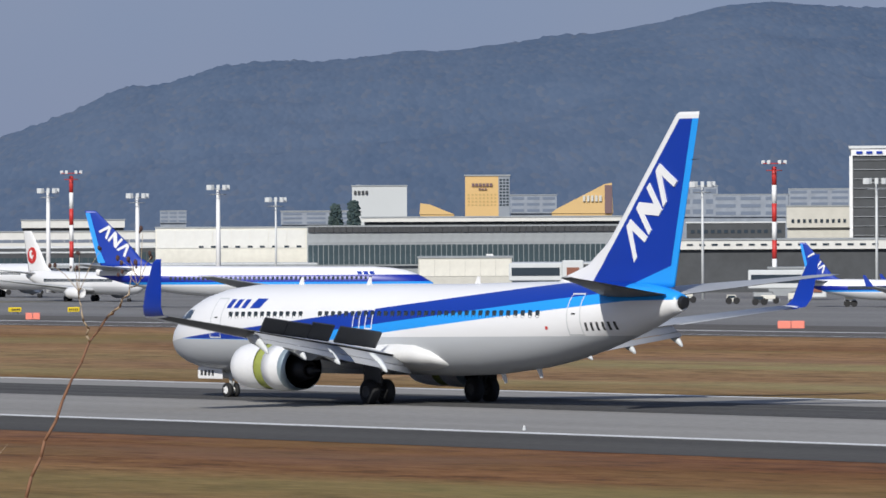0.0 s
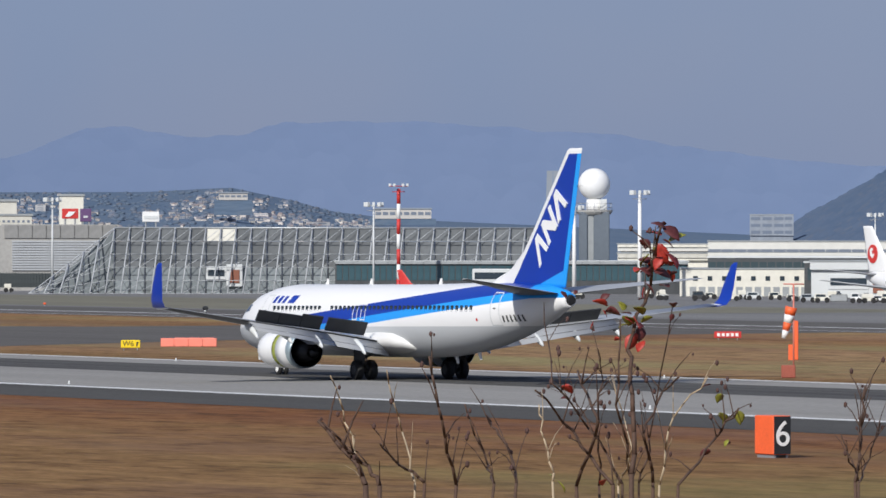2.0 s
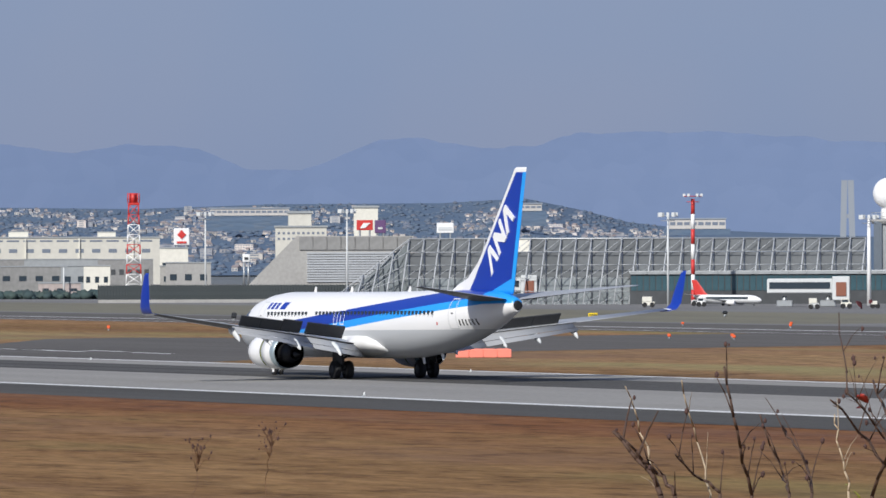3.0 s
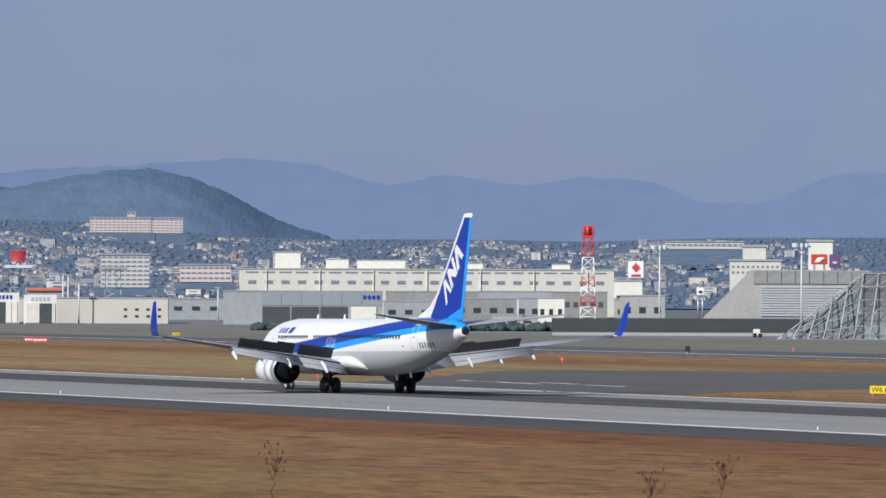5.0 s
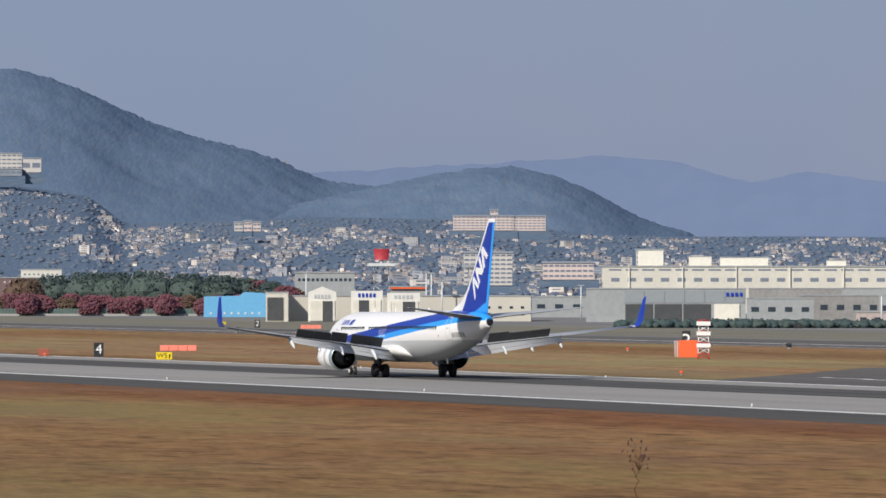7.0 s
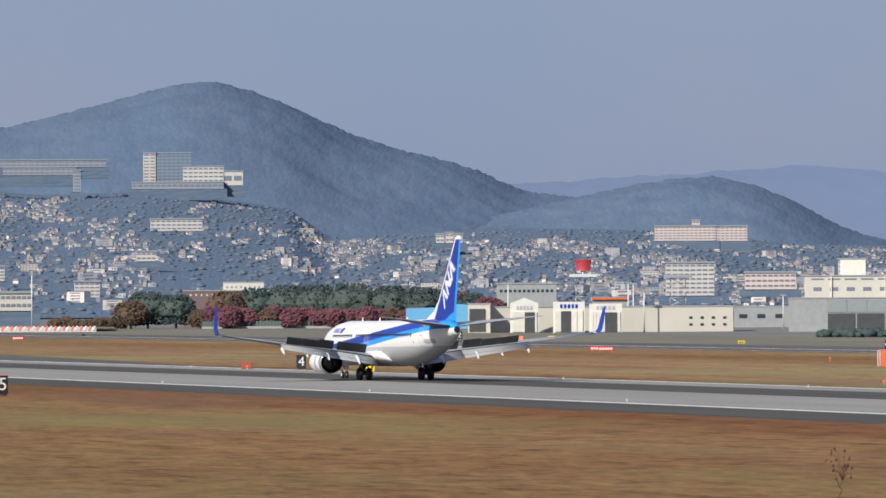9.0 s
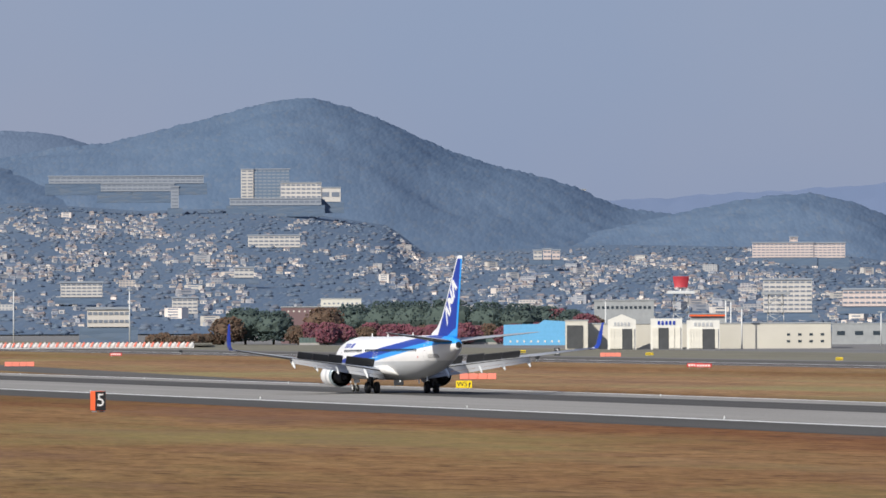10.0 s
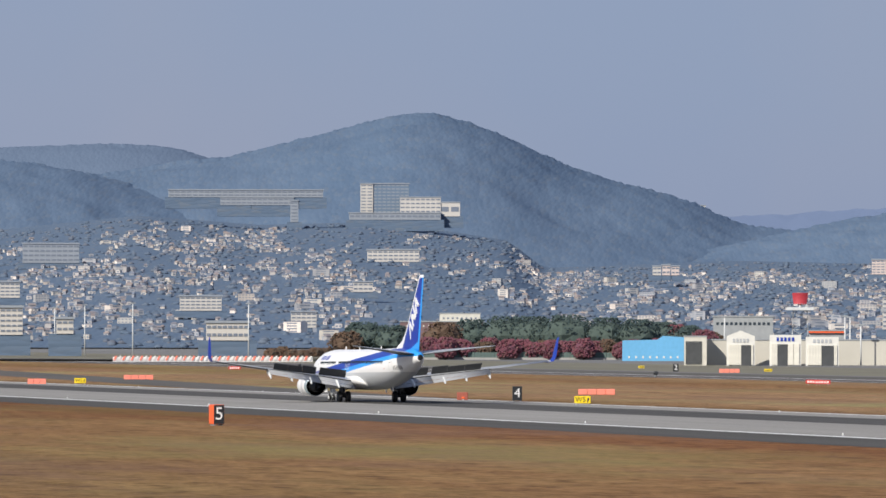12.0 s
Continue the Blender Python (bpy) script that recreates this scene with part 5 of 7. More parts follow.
def lattice(bm, w0, w1, h, n, r=0.09, mis=(0, 1)):
    """Four legs with cross braces; bays alternate their material."""
    for k in range(n):
        za, zb = h * k / n, h * (k + 1) / n
        wa, wb = w0 + (w1 - w0) * k / n, w0 + (w1 - w0) * (k + 1) / n
        q = lambda w, z: [(-w, -w, z), (w, -w, z), (w, w, z), (-w, w, z)]
        a, b = q(wa, za), q(wb, zb)
        mi = mis[k % len(mis)]
        for i in range(4):
            add_tube(bm, a[i], b[i], r, n=5, mi=mi)
            add_tube(bm, a[i], b[(i + 1) % 4], r * 0.7, n=4, mi=mi)
            add_tube(bm, a[(i + 1) % 4], b[i], r * 0.7, n=4, mi=mi)
            add_tube(bm, b[i], b[(i + 1) % 4], r * 0.7, n=4, mi=mi)


# tall banded lattice mast beside the factory
e, dist = at_bearing("lattice_mast", 66.63, 520, "red and white lattice radio mast", "mast")
h = top_of(dist, 0.40)
bm = bmesh.new()
lattice(bm, 1.5, 0.9, h, 9, 0.13, (1, 1, 0, 1, 0, 1, 1, 0, 0))
part("lattice", bm, [RED, WHITE], e)
bm = bmesh.new()
add_box(bm, -1.1, 1.1, -1.1, 1.1, h, h + 0.4)
for k in range(8):
    a = k * math.tau / 8
    add_tube(bm, (math.cos(a) * 1.1, math.sin(a) * 1.1, h + 0.4), (math.cos(a) * 1.1, math.sin(a) * 1.1, h + 2.2), 0.1, n=5)
add_tube(bm, (0, 0, h + 0.4), (0, 0, h + 2.2), 0.7, n=10)
part("drum", bm, RED, e, "red aerial drum")

# radar tower with a white dome
e, dist = at_bearing("radar_tower", 60.40, 516, "grey radar tower with a white dome", "radar tower")
z_deck, z_neck = top_of(dist, 0.245), top_of(dist, 0.35)
bm = bmesh.new()
for x, g in ((-1.65, 0.65), (1.1, 1.2)):
    add_box(bm, x - g, x + g, -2.2, 2.2, 0, z_deck, 0.1)
part("shaft", bm, plain("blue_grey_tower", (0.115, 0.14, 0.17), 0.6), e)
bm = bmesh.new()
add_box(bm, -1.1, 0.0, -1.9, 1.9, 0, z_deck)
part("recess", bm, WALLGREY, e)
bm = bmesh.new()
add_loft(bm, [[(math.cos(k * math.tau / 16) * r, math.sin(k * math.tau / 16) * r, z) for k in range(16)] for r, z in ((2.4, z_deck - 0.4), (2.75, z_deck), (2.75, z_deck + 0.25), (2.6, z_deck + 0.3))], smooth=False)
part("deck", bm, CONCRETE, e)
bm = bmesh.new()
for k in range(16):
    a, b_ = k * math.tau / 16, (k + 1) * math.tau / 16
    for z in (0.7, 1.3):
        add_tube(bm, (math.cos(a) * 2.65, math.sin(a) * 2.65, z_deck + z), (math.cos(b_) * 2.65, math.sin(b_) * 2.65, z_deck + z), 0.04, n=4)
    add_tube(bm, (math.cos(a) * 2.65, math.sin(a) * 2.65, z_deck + 0.2), (math.cos(a) * 2.65, math.sin(a) * 2.65, z_deck + 1.3), 0.04, n=4)
part("railing", bm, STEEL, e)
bm = bmesh.new()
add_tube(bm, (0, 0, z_deck), (0, 0, z_neck), 1.25, 1.15, 16)
part("neck", bm, WHITE, e)
bm = bmesh.new()
add_box(bm, 0.9, 1.9, -1.8, 0.2, z_deck + 0.3, z_deck + 1.9, 0.05)
part("plant_box", bm, LIGHTGREY, e)
bm = bmesh.new()
bmesh.ops.create_uvsphere(bm, u_segments=28, v_segments=18, radius=2.4, matrix=Matrix.Translation((0, 0, top_of(dist, 0.475))))
part("dome", bm, WHITE, e, "white radar dome", smooth=True)

# bridge pylon far off
e, dist = at_bearing("bridge_pylon", 60.74, 900, "pale concrete bridge pylon in the haze", "pylon")
h = top_of(dist, 0.585)
bm = bmesh.new()
for sx in (-1, 1):
    add_loft(bm, [[(sx * (w + dx), dy, z) for dx, dy in ((-0.8, -1), (0.8, -1), (0.8, 1), (-0.8, 1))] for w, z in ((1.7, 0), (1.15, h * 0.5), (0.85, h))], smooth=False)
add_box(bm, -1.6, 1.6, -0.8, 0.8, h * 0.62, h * 0.66)
part("pylon_frame", bm, HAZEGREY, e)

# airfield radar with a red dish on a steel platform
for b, e_dish, e_deck, dish in ((71.33, 0.275, 0.13, True), (70.55, 0.17, 0.12, False)):
    e, dist = at_bearing("surveillance_radar", b, 520, "steel radar platform with a red dish" if dish else "steel aerial platform above the hangars", "radar")
    zd = top_of(dist, e_deck)
    bm = bmesh.new()
    lattice(bm, 2.0, 1.6, zd, 5, 0.12, (0,))
    part("frame", bm, STEEL, e)
    bm = bmesh.new()
    add_box(bm, -3.2, 3.2, -3.0, 3.0, zd, zd + 0.7, 0.05)
    part("platform", bm, LIGHTGREY if dish else STEEL, e)
    bm = bmesh.new()
    for k in range(9):
        add_tube(bm, (-3.1 + k * 0.775, -2.9, zd + 0.7), (-3.1 + k * 0.775, -2.9, zd + 1.5), 0.04, n=4)
    add_tube(bm, (-3.1, -2.9, zd + 1.5), (3.1, -2.9, zd + 1.5), 0.04, n=4)
    part("railing", bm, STEEL, e)
    if dish:
        bm = bmesh.new()
        add_tube(bm, (0, 0, zd), (0, 0, zd + 1.6), 0.6, 0.4, 10)
        part("pedestal", bm, STEEL, e)
        bm = bmesh.new()
        rows = []
        for j in range(7):
            v = j / 6
            w = 1.35 + 0.45 * v
            rows.append([bm.verts.new((w * (i / 5 - 1), 0.55 * ((i / 5 - 1) ** 2) - 0.5 - 0.6 * (v - 0.5) ** 2, zd + 1.4 + v * 2.7)) for i in range(11)])
        for a, b_ in zip(rows, rows[1:]):
            for i in range(10):
                bm.faces.new((a[i], a[i + 1], b_[i + 1], b_[i]))
        d = part("dish", bm, plain("radar_red", (0.42, 0.035, 0.05), 0.6, vary=0.2), e, "curved red radar dish")
        sm = d.modifiers.new("thickness", "SOLIDIFY")
        sm.thickness = 0.25


# ---- parked aircraft ----
def jet_livery(name, navy_stripe, belly=(0.62, 0.63, 0.64)):
    m, n, l, b = material(name)
    tc, sp = n.new("ShaderNodeTexCoord"), n.new("ShaderNodeSeparateXYZ")
    l.new(tc.outputs["Object"], sp.inputs[0])
    z = sp.outputs[2]

    def above(h):
        return math_node(n, l, "DIVIDE", math_node(n, l, "SUBTRACT", z, h), 0.03, True)
    c = mixer(n, l, above(2.7), belly, (0.8, 0.8, 0.8))
    if navy_stripe:
        c = mixer(n, l, above(2.95), c, (0.025, 0.31, 0.85))
        c = mixer(n, l, above(3.25), c, (0.006, 0.02, 0.30))
        c = mixer(n, l, above(4.15), c, (0.8, 0.8, 0.8))
    dirt = noisy(n, l, 0.6, 4, (0.3, 1, 1))
    c = mixer(n, l, 0.3, c, ramp(n, l, dirt, [(0.3, (0.85, 0.85, 0.85)), (0.7, (1, 1, 1))]), "MULTIPLY")
    l.new(c, b.inputs["Base Color"])
    b.inputs["Roughness"].default_value = 0.35
    return m


JET_BLUE, JET_WHITE = jet_livery("parked_blue_livery", True), jet_livery("parked_white_livery", False)


def parked_jet(b, y, yaw, k, blue, label, red_fin=False, long=1.0):
    """A parked jet, its tail at the bearing b; yaw turns the nose away from square across the view."""
    dist = y / math.cos(radians(b))
    p = spot(b, dist)
    nose = Matrix.Rotation(radians(b + 180 - yaw), 4, "Z")
    e = empty("parked_airliner", Matrix.Translation(p) @ nose @ Matrix.Translation((-38.5 * k, 0, 0)), label, "airliner", "parked airliners")
    S = Matrix.Translation((38.5 * k * (1 - long), 0, 0)) @ Matrix.Diagonal((k * long, k, k, 1))

    def put(name, bm, mat, parent=e, lab=""):
        bmesh.ops.transform(bm, matrix=S, verts=bm.verts)
        return part(name, bm, mat, parent, lab)
    bm = bmesh.new()
    add_loft(bm, [ring(*r, 24) for r in FUS])
    ob = part("fuselage", bm, JET_BLUE if blue else JET_WHITE, e)
    ob.scale, ob.location = (k * long, k, k), (38.5 * k * (1 - long), 0, 0)
    for side in (-1, 1):
        bm = bmesh.new()
        add_loft(bm, [[(x, side * l, z) for x, _, z in foil(le, te, z, 0, th, 8)] for l, le, te, z, th in WING])
        w = put("wing", bm, WINGGREY)
        if blue and k < 0.6:
            bm = bmesh.new()
            add_prism(bm, [(22.9, 4.1), (24.4, 4.1), (25.0, 6.3), (24.5, 6.3)], side * 17.1, side * 17.3)
            put("winglet", bm, BLUE, w)
        bm = bmesh.new()
        add_loft(bm, [[(x, side * l, z) for x, _, z in foil(a, c, h, 0, 0.1, 6)] for l, a, c, h in ((0.6, 33.0, 37.3, 4.9), (7.1, 38.4, 39.4, 5.7))])
        put("stabiliser", bm, WINGGREY)
        bm = bmesh.new()
        add_loft(bm, [[(x, side * 4.83 + math.sin(q * math.tau / 18) * r, 1.62 + math.cos(q * math.tau / 18) * r) for q in range(18)] for x, r in ((12.4, 0.7), (11.9, 0.85), (12.1, 1.0), (13.5, 1.1), (15.5, 1.05), (16.6, 0.8), (16.6, 0.6), (17.6, 0.3))])
        put("engine", bm, WHITE)
        bm = bmesh.new()
        add_tube(bm, (19.6, side * 2.86, 0.4), (19.5, side * 2.86, 2.0), 0.14)
        put("gear_leg", bm, GREY)
        for dy in (-0.4, 0.4):
            bm = bmesh.new()
            add_tube(bm, (19.6, side * 2.86 + dy - 0.2, 0.56), (19.6, side * 2.86 + dy + 0.2, 0.56), 0.56, n=16)
            put("wheel", bm, BLACK)
        wm = None
        for i in range(44):
            if wm is None:
                bm = bmesh.new()
                add_box(bm, -0.12, 0.12, -0.02, 0.02, -0.17, 0.17)
                ob = part("cabin_window", bm, GLASS, e)
                wm = ob.data
            else:
                ob = new("cabin_window", wm)
                ob.parent = e
            ob.location = S @ skin(6.8 + i * 0.52, 3.75, side, 0.0)
    bm = bmesh.new()
    add_tube(bm, (4.0, 0, 0.3), (3.9, 0, 1.5), 0.09)
    put("gear_leg", bm, GREY)
    bm = bmesh.new()
    add_tube(bm, (4.0, -0.25, 0.345), (4.0, 0.25, 0.345), 0.345, n=14)
    put("wheel", bm, BLACK)
    bm = bmesh.new()
    rings = []
    for z, le in ((5.2, 30.4), (5.7, 31.6), (6.4, 32.7), (8.2, 34.0), (12.3, 37.5), (12.6, 37.8)):
        le -= 0 if blue else 1.5
        rings.append([(x, zz, z) for x, _, zz in foil(le, 37.2 + (z - 5.2) * 0.239, 0, 0, 0.085, 8)])
    add_loft(bm, rings)
    fin = put("fin", bm, BLUE if blue else (RED if red_fin else WHITE))
    if blue:
        for side in (-1, 1):
            for step, shape in enumerate((CHEVRON, ZIGZAG, CHEVRON)):
                bm = bmesh.new()
                add_prism(bm, [tuple(Vector((34.5, 6.5)) + MARK_ALONG * ((a if side < 0 else 1.42 - a) + 1.55 * step) + MARK_RISE * c) for a, c in shape], side * 0.14, side * 0.26)
                put("fin_mark", bm, WHITE, fin)
            bm = bmesh.new()
            add_prism(bm, [(36.7, 5.8), (37.5, 5.8), (38.9, 12.3), (38.4, 12.3), (37.3, 7.4)], side * 0.02, side * 0.19)
            put("rudder_band", bm, SKYBLUE, fin)
            bm = bmesh.new()
            for i in range(3):
                patch(bm, 6.3 + i * 0.7, 6.8 + i * 0.7, 4.2, 4.6, side, 0.15, 3, 0.02)
            put("title_shape", bm, BLUE)
    elif not red_fin:
        for side in (-1, 1):
            bm = bmesh.new()
            add_tube(bm, (35.7, side * 0.1, 8.2), (35.7, side * 0.32, 8.2), 1.45, n=24)
            disc = put("fin_disc", bm, RED, fin, "round red tail mark")
            bm = bmesh.new()
            add_prism(bm, [(35.0, 8.3), (35.6, 7.5), (36.4, 7.9), (36.5, 8.9), (35.9, 9.2), (35.4, 8.9), (35.9, 8.6), (35.7, 8.1)], side * 0.32, side * 0.35)
            put("disc_mark", bm, WHITE, disc)
    return e


TAXIING = parked_jet(56.78, 385, 8, 0.78, True, "white airliner with deep blue tail fin taxiing slowly", long=1.16)
parked_jet(50.90, 428, 6, 0.50, True, "small parked airliner with deep blue tail fin")
parked_jet(58.17, 440, 58, 0.76, False, "parked white airliner with round red tail mark")
parked_jet(57.31, 420, 58, 0.62, False, "parked white airliner with round red tail mark")
parked_jet(53.50, 498, 40, 0.38, False, "small parked white airliner with red tail mark")
parked_jet(62.02, 462, 30, 0.29, False, "small parked regional jet with red tail fin", True)


# ---- apron clutter: bridges, vehicles, crates ----
def jet_bridge(b, y, el, width, label="white passenger bridge on a steel leg"):
    e, dist = at_bearing("passenger_bridge", b, y, label, "bridge", "passenger bridges")
    z = top_of(dist, el)
    bm = bmesh.new()
    add_box(bm, -width, width * 0.5, -1.2, 1.2, z - 2.0, z, 0.1)
    part("tunnel", bm, LIGHTGREY, e)
    bm = bmesh.new()
    add_box(bm, -width + 0.3, width * 0.5 - 0.3, -1.28, -1.19, z - 1.4, z - 0.5)
    part("window_strip", bm, GLASS, e)
    bm = bmesh.new()
    add_box(bm, width * 0.5, width * 0.5 + 2.4, -1.6, 1.6, z - 3.0, z + 0.3, 0.1)
    part("cab", bm, LIGHTGREY, e)
    bm = bmesh.new()
    add_box(bm, width * 0.5 + 0.5, width * 0.5 + 1.9, -1.75, -1.55, z - 2.4, z - 0.5)
    part("cab_mouth", bm, plain("orange_bellows", (0.24, 0.09, 0.055), 0.7), e)
    for x in (-width * 0.6, width * 0.4):
        bm = bmesh.new()
        add_tube(bm, (x, 0, 0.3), (x, 0, z - 2.4), 0.3, n=8)
        add_box(bm, x - 1.1, x + 1.1, -0.6, 0.6, 0, 0.9, 0.1)
        part("leg", bm, STEEL, e)


for b, el, y, w in ((63.492, -0.207, 455, 2.0), (61.047, -0.225, 465, 6), (58.247, -0.267, 470, 3.5), (53.026, -0.274, 470, 4),
                    (51.039, -0.339, 470, 4)):
    jet_bridge(b, y, el, w)


def vehicle(b, y, w, h, mat, label, cab=True):
    e, dist = at_bearing("service_vehicle", b, y, label, "vehicle", "apron vehicles")
    bm = bmesh.new()
    add_box(bm, -w / 2, w / 2, -0.9, 0.9, 0.25, h * 0.62, 0.05)
    part("body", bm, mat, e)
    bm = bmesh.new()
    if cab:
        add_prism(bm, [(-w * 0.48, h * 0.62), (w * 0.34, h * 0.62), (w * 0.22, h), (-w * 0.46, h)], -0.82, 0.82)
    else:
        add_box(bm, -w * 0.5, w * 0.28, -0.95, 0.95, h * 0.62, h * 1.15, 0.05)
    part("cabin", bm, mat if cab else OFFWHITE, e)
    bm = bmesh.new()
    add_box(bm, -w * 0.40, w * 0.2, -0.86, -0.83, h * 0.66, h * 0.92)
    part("side_window", bm, GLASS, e)
    for x in (-w * 0.3, w * 0.3):
        bm = bmesh.new()
        add_tube(bm, (x, -0.92, 0.35), (x, -0.72, 0.35), 0.35, n=12)
        part("wheel", bm, BLACK, e)
        bm = bmesh.new()
        add_tube(bm, (x, 0.72, 0.35), (x, 0.92, 0.35), 0.35, n=12)
        part("wheel", bm, BLACK, e)


random.seed(4)
TONES = [(WHITE, "white"), (WHITE, "white"), (LIGHTGREY, "pale grey"), (OFFWHITE, "cream"), (GREY, "grey"), (WHITE, "white"), (DARKMETAL, "dark"), (OFFWHITE, "cream")]
for lo, hi, n, y0 in ((50.3, 53.6, 13, 436), (53.6, 57.2, 10, 470), (57.2, 60.2, 22, 462), (60.2, 62.4, 6, 450), (64.4, 68.0, 4, 438)):
    for k in range(n):
        mt, word = random.choice(TONES)
        w = random.uniform(2.0, 4.2) * 0.5
        vehicle(random.uniform(lo, hi), y0 + random.uniform(-8, 10), w, random.uniform(1.4, 2.4) * 0.55, mt, word + " service vehicle parked on the apron", random.random() < 0.6)


# ---- airfield signs, boards and lights ----
def text_part(name, body, size, mat, parent, m):
    cu = bpy.data.curves.new(name, "FONT")
    cu.body, cu.size, cu.align_x, cu.align_y, cu.extrude = body, size, "CENTER", "CENTER", 0.01
    tmp = bpy.data.objects.new(name, cu)
    scene.collection.objects.link(tmp)
    me = bpy.data.meshes.new_from_object(tmp.evaluated_get(bpy.context.evaluated_depsgraph_get()))
    bpy.data.objects.remove(tmp)
    bpy.data.curves.remove(cu)
    me.materials.clear()
    me.materials.append(mat)
    ob = new(name, me)
    ob.parent, ob.matrix_basis = parent, m
    return ob


UP = Matrix.Rotation(radians(90), 4, "X")


def distance_board(x, y, turn, w, h, digit, orange_side, label, deep=0.4):
    """A box-shaped runway distance board on two short legs; its face is turned towards landing traffic."""
    e = empty("distance_board", pose(x, y, 0, 0, 0, turn), label, "sign", "runway distance boards")
    bm = bmesh.new()
    add_box(bm, -w / 2, w / 2, 0, deep, 0.12, h, 0.03)
    part("box", bm, ORANGE if orange_side else BLACKPAINT, e)
    bm = bmesh.new()
    add_box(bm, -w / 2 + 0.02, w / 2 - 0.02, -0.03, -0.004, 0.14, h - 0.02)
    part("face", bm, BLACKPAINT, e, "black face of the board")
    text_part("digit", digit, h * 0.86, WHITE, e, Matrix.Translation((0, -0.045, h * 0.55)) @ UP)
    for sx in (-1, 1):
        bm = bmesh.new()
        add_box(bm, sx * w * 0.35 - 0.04, sx * w * 0.35 + 0.04, 0.08, deep - 0.08, 0, 0.12)
        part("leg", bm, STEEL, e)


distance_board(-210.6, 127.3, 90, 0.72, 1.50, "6", True, "orange distance board with a black face and white 6", 1.3)
distance_board(-515.3, 127.3, 90, 0.85, 1.60, "5", True, "orange distance board with a black face and white 5", 1.5)
distance_board(-672.0, 197.0, 80, 0.95, 1.55, "4", False, "black distance board with a white 4")
distance_board(-1095.9, 348.6, 72, 0.9, 1.4, "2", False, "black distance board with a white 2")
distance_board(-676, 262, 69, 0.85, 2.6, "3", False, "black distance board with a white 3")
distance_board(-492, 339, 56, 0.9, 1.4, "5", False, "black distance board with a white 5")


def taxi_sign(x, y, turn, w, h, text, label, face=None, ink=None):
    e = empty("taxiway_sign", pose(x, y, 0, 0, 0, turn), label, "sign", "taxiway signs")
    bm = bmesh.new()
    add_box(bm, -w / 2, w / 2, 0, 0.25, 0.2, 0.2 + h, 0.03)
    part("box", bm, face or YELLOW, e)
    if text:
        text_part("lettering", text, h * 0.95, ink or BLACKPAINT, e, Matrix.Translation((-w * 0.12, -0.015, 0.2 + h * 0.52)) @ UP)
        bm = bmesh.new()
        add_prism(bm, [(w * 0.28, 0.3), (w * 0.34, 0.3), (w * 0.42, 0.2 + h * 0.75), (w * 0.3, 0.2 + h * 0.75)], -0.02, -0.005)
        part("arrow", bm, ink or BLACKPAINT, e)
    else:
        for k in range(5):
            bm = bmesh.new()
            add_box(bm, -w * 0.4 + k * w * 0.17, -w * 0.29 + k * w * 0.17, -0.02, -0.005, 0.2 + h * 0.25, 0.2 + h * 0.75)
            part("bar", bm, ink or BLACKPAINT, e)
    for sx in (-1, 1):
        bm = bmesh.new()
        add_tube(bm, (sx * w * 0.35, 0.12, 0), (sx * w * 0.35, 0.12, 0.2), 0.04)
        part("leg", bm, STEEL, e)


taxi_sign(-437.79, 211.4, 64, 1.35, 0.55, "W6", "yellow taxiway sign with black lettering")
taxi_sign(-639.01, 193.86, 73, 1.55, 0.70, "W5", "yellow taxiway sign with black lettering")
taxi_sign(-874.07, 197.5, 77, 1.5, 0.65, "W5", "yellow taxiway sign with black lettering")
for q in ((-1084.76, 361.13), (-1082.98, 360.26), (-1169.33, 365.58), (-950.88, 345.55), (-544.9, 355.03), (-550.05, 351.74), (-712.55, 365.55), (-549.62, 351.67), (-546.31, 356.03)):
    taxi_sign(*q, 66, 1.05, 0.42, "", "small yellow taxiway sign with dark bars")
for q in ((-463.32, 275.14), (-1144.67, 285.48), (-854.42, 290.57), (-847.64, 289.43)):
    taxi_sign(*q, 64, 2.1, 0.5, "", "red runway sign with white bars", RED, WHITE)


def barrier(q, w, h, n, turn, mat=None):
    e = empty("marker_board", pose(q[0], q[1], 0, 0, 0, turn), "long faded orange marker board on the grass", "marker", "orange marker boards")
    for k in range(n):
        bm = bmesh.new()
        add_box(bm, -w / 2 + w / n * k + 0.02, -w / 2 + w / n * (k + 1) - 0.02, 0, 0.5, 0.0, h, 0.04)
        part("panel", bm, mat or PINKORANGE, e)


for q, w, h, n, turn in (((-290.2, 202.13), 2.35, 0.72, 3, 55), ((-452.41, 223.15), 4.1, 0.62, 4, 64), ((-738.29, 225.62), 4.1, 0.65, 4, 73), ((-954.99, 224.2), 4.2, 0.65, 4, 77), ((-1081.66, 353.28), 3.4, 0.65, 4, 72),
                         ((-512.95, 329.95), 1.3, 0.6, 2, 57), ((-414, 335.32), 2.1, 0.6, 2, 51), ((-456.05, 225.37), 3.0, 0.6, 3, 62), ((-883.12, 193.76), 2.4, 0.7, 3, 77)):
    barrier(q, w, h, n, turn)


def marker_light(q, mat, h=0.45, w=0.3, label="small orange marker beside the taxiway"):
    e = empty("edge_marker", pose(q[0], q[1], 0, 0, 0, 65), label, "marker", "edge markers")
    bm = bmesh.new()
    add_tube(bm, (0, 0, 0), (0, 0, h * 0.5), w * 0.25, n=8)
    part("stem", bm, STEEL, e)
    bm = bmesh.new()
    add_box(bm, -w / 2, w / 2, -w / 2, w / 2, h * 0.45, h, w * 0.2)
    part("head", bm, mat, e)


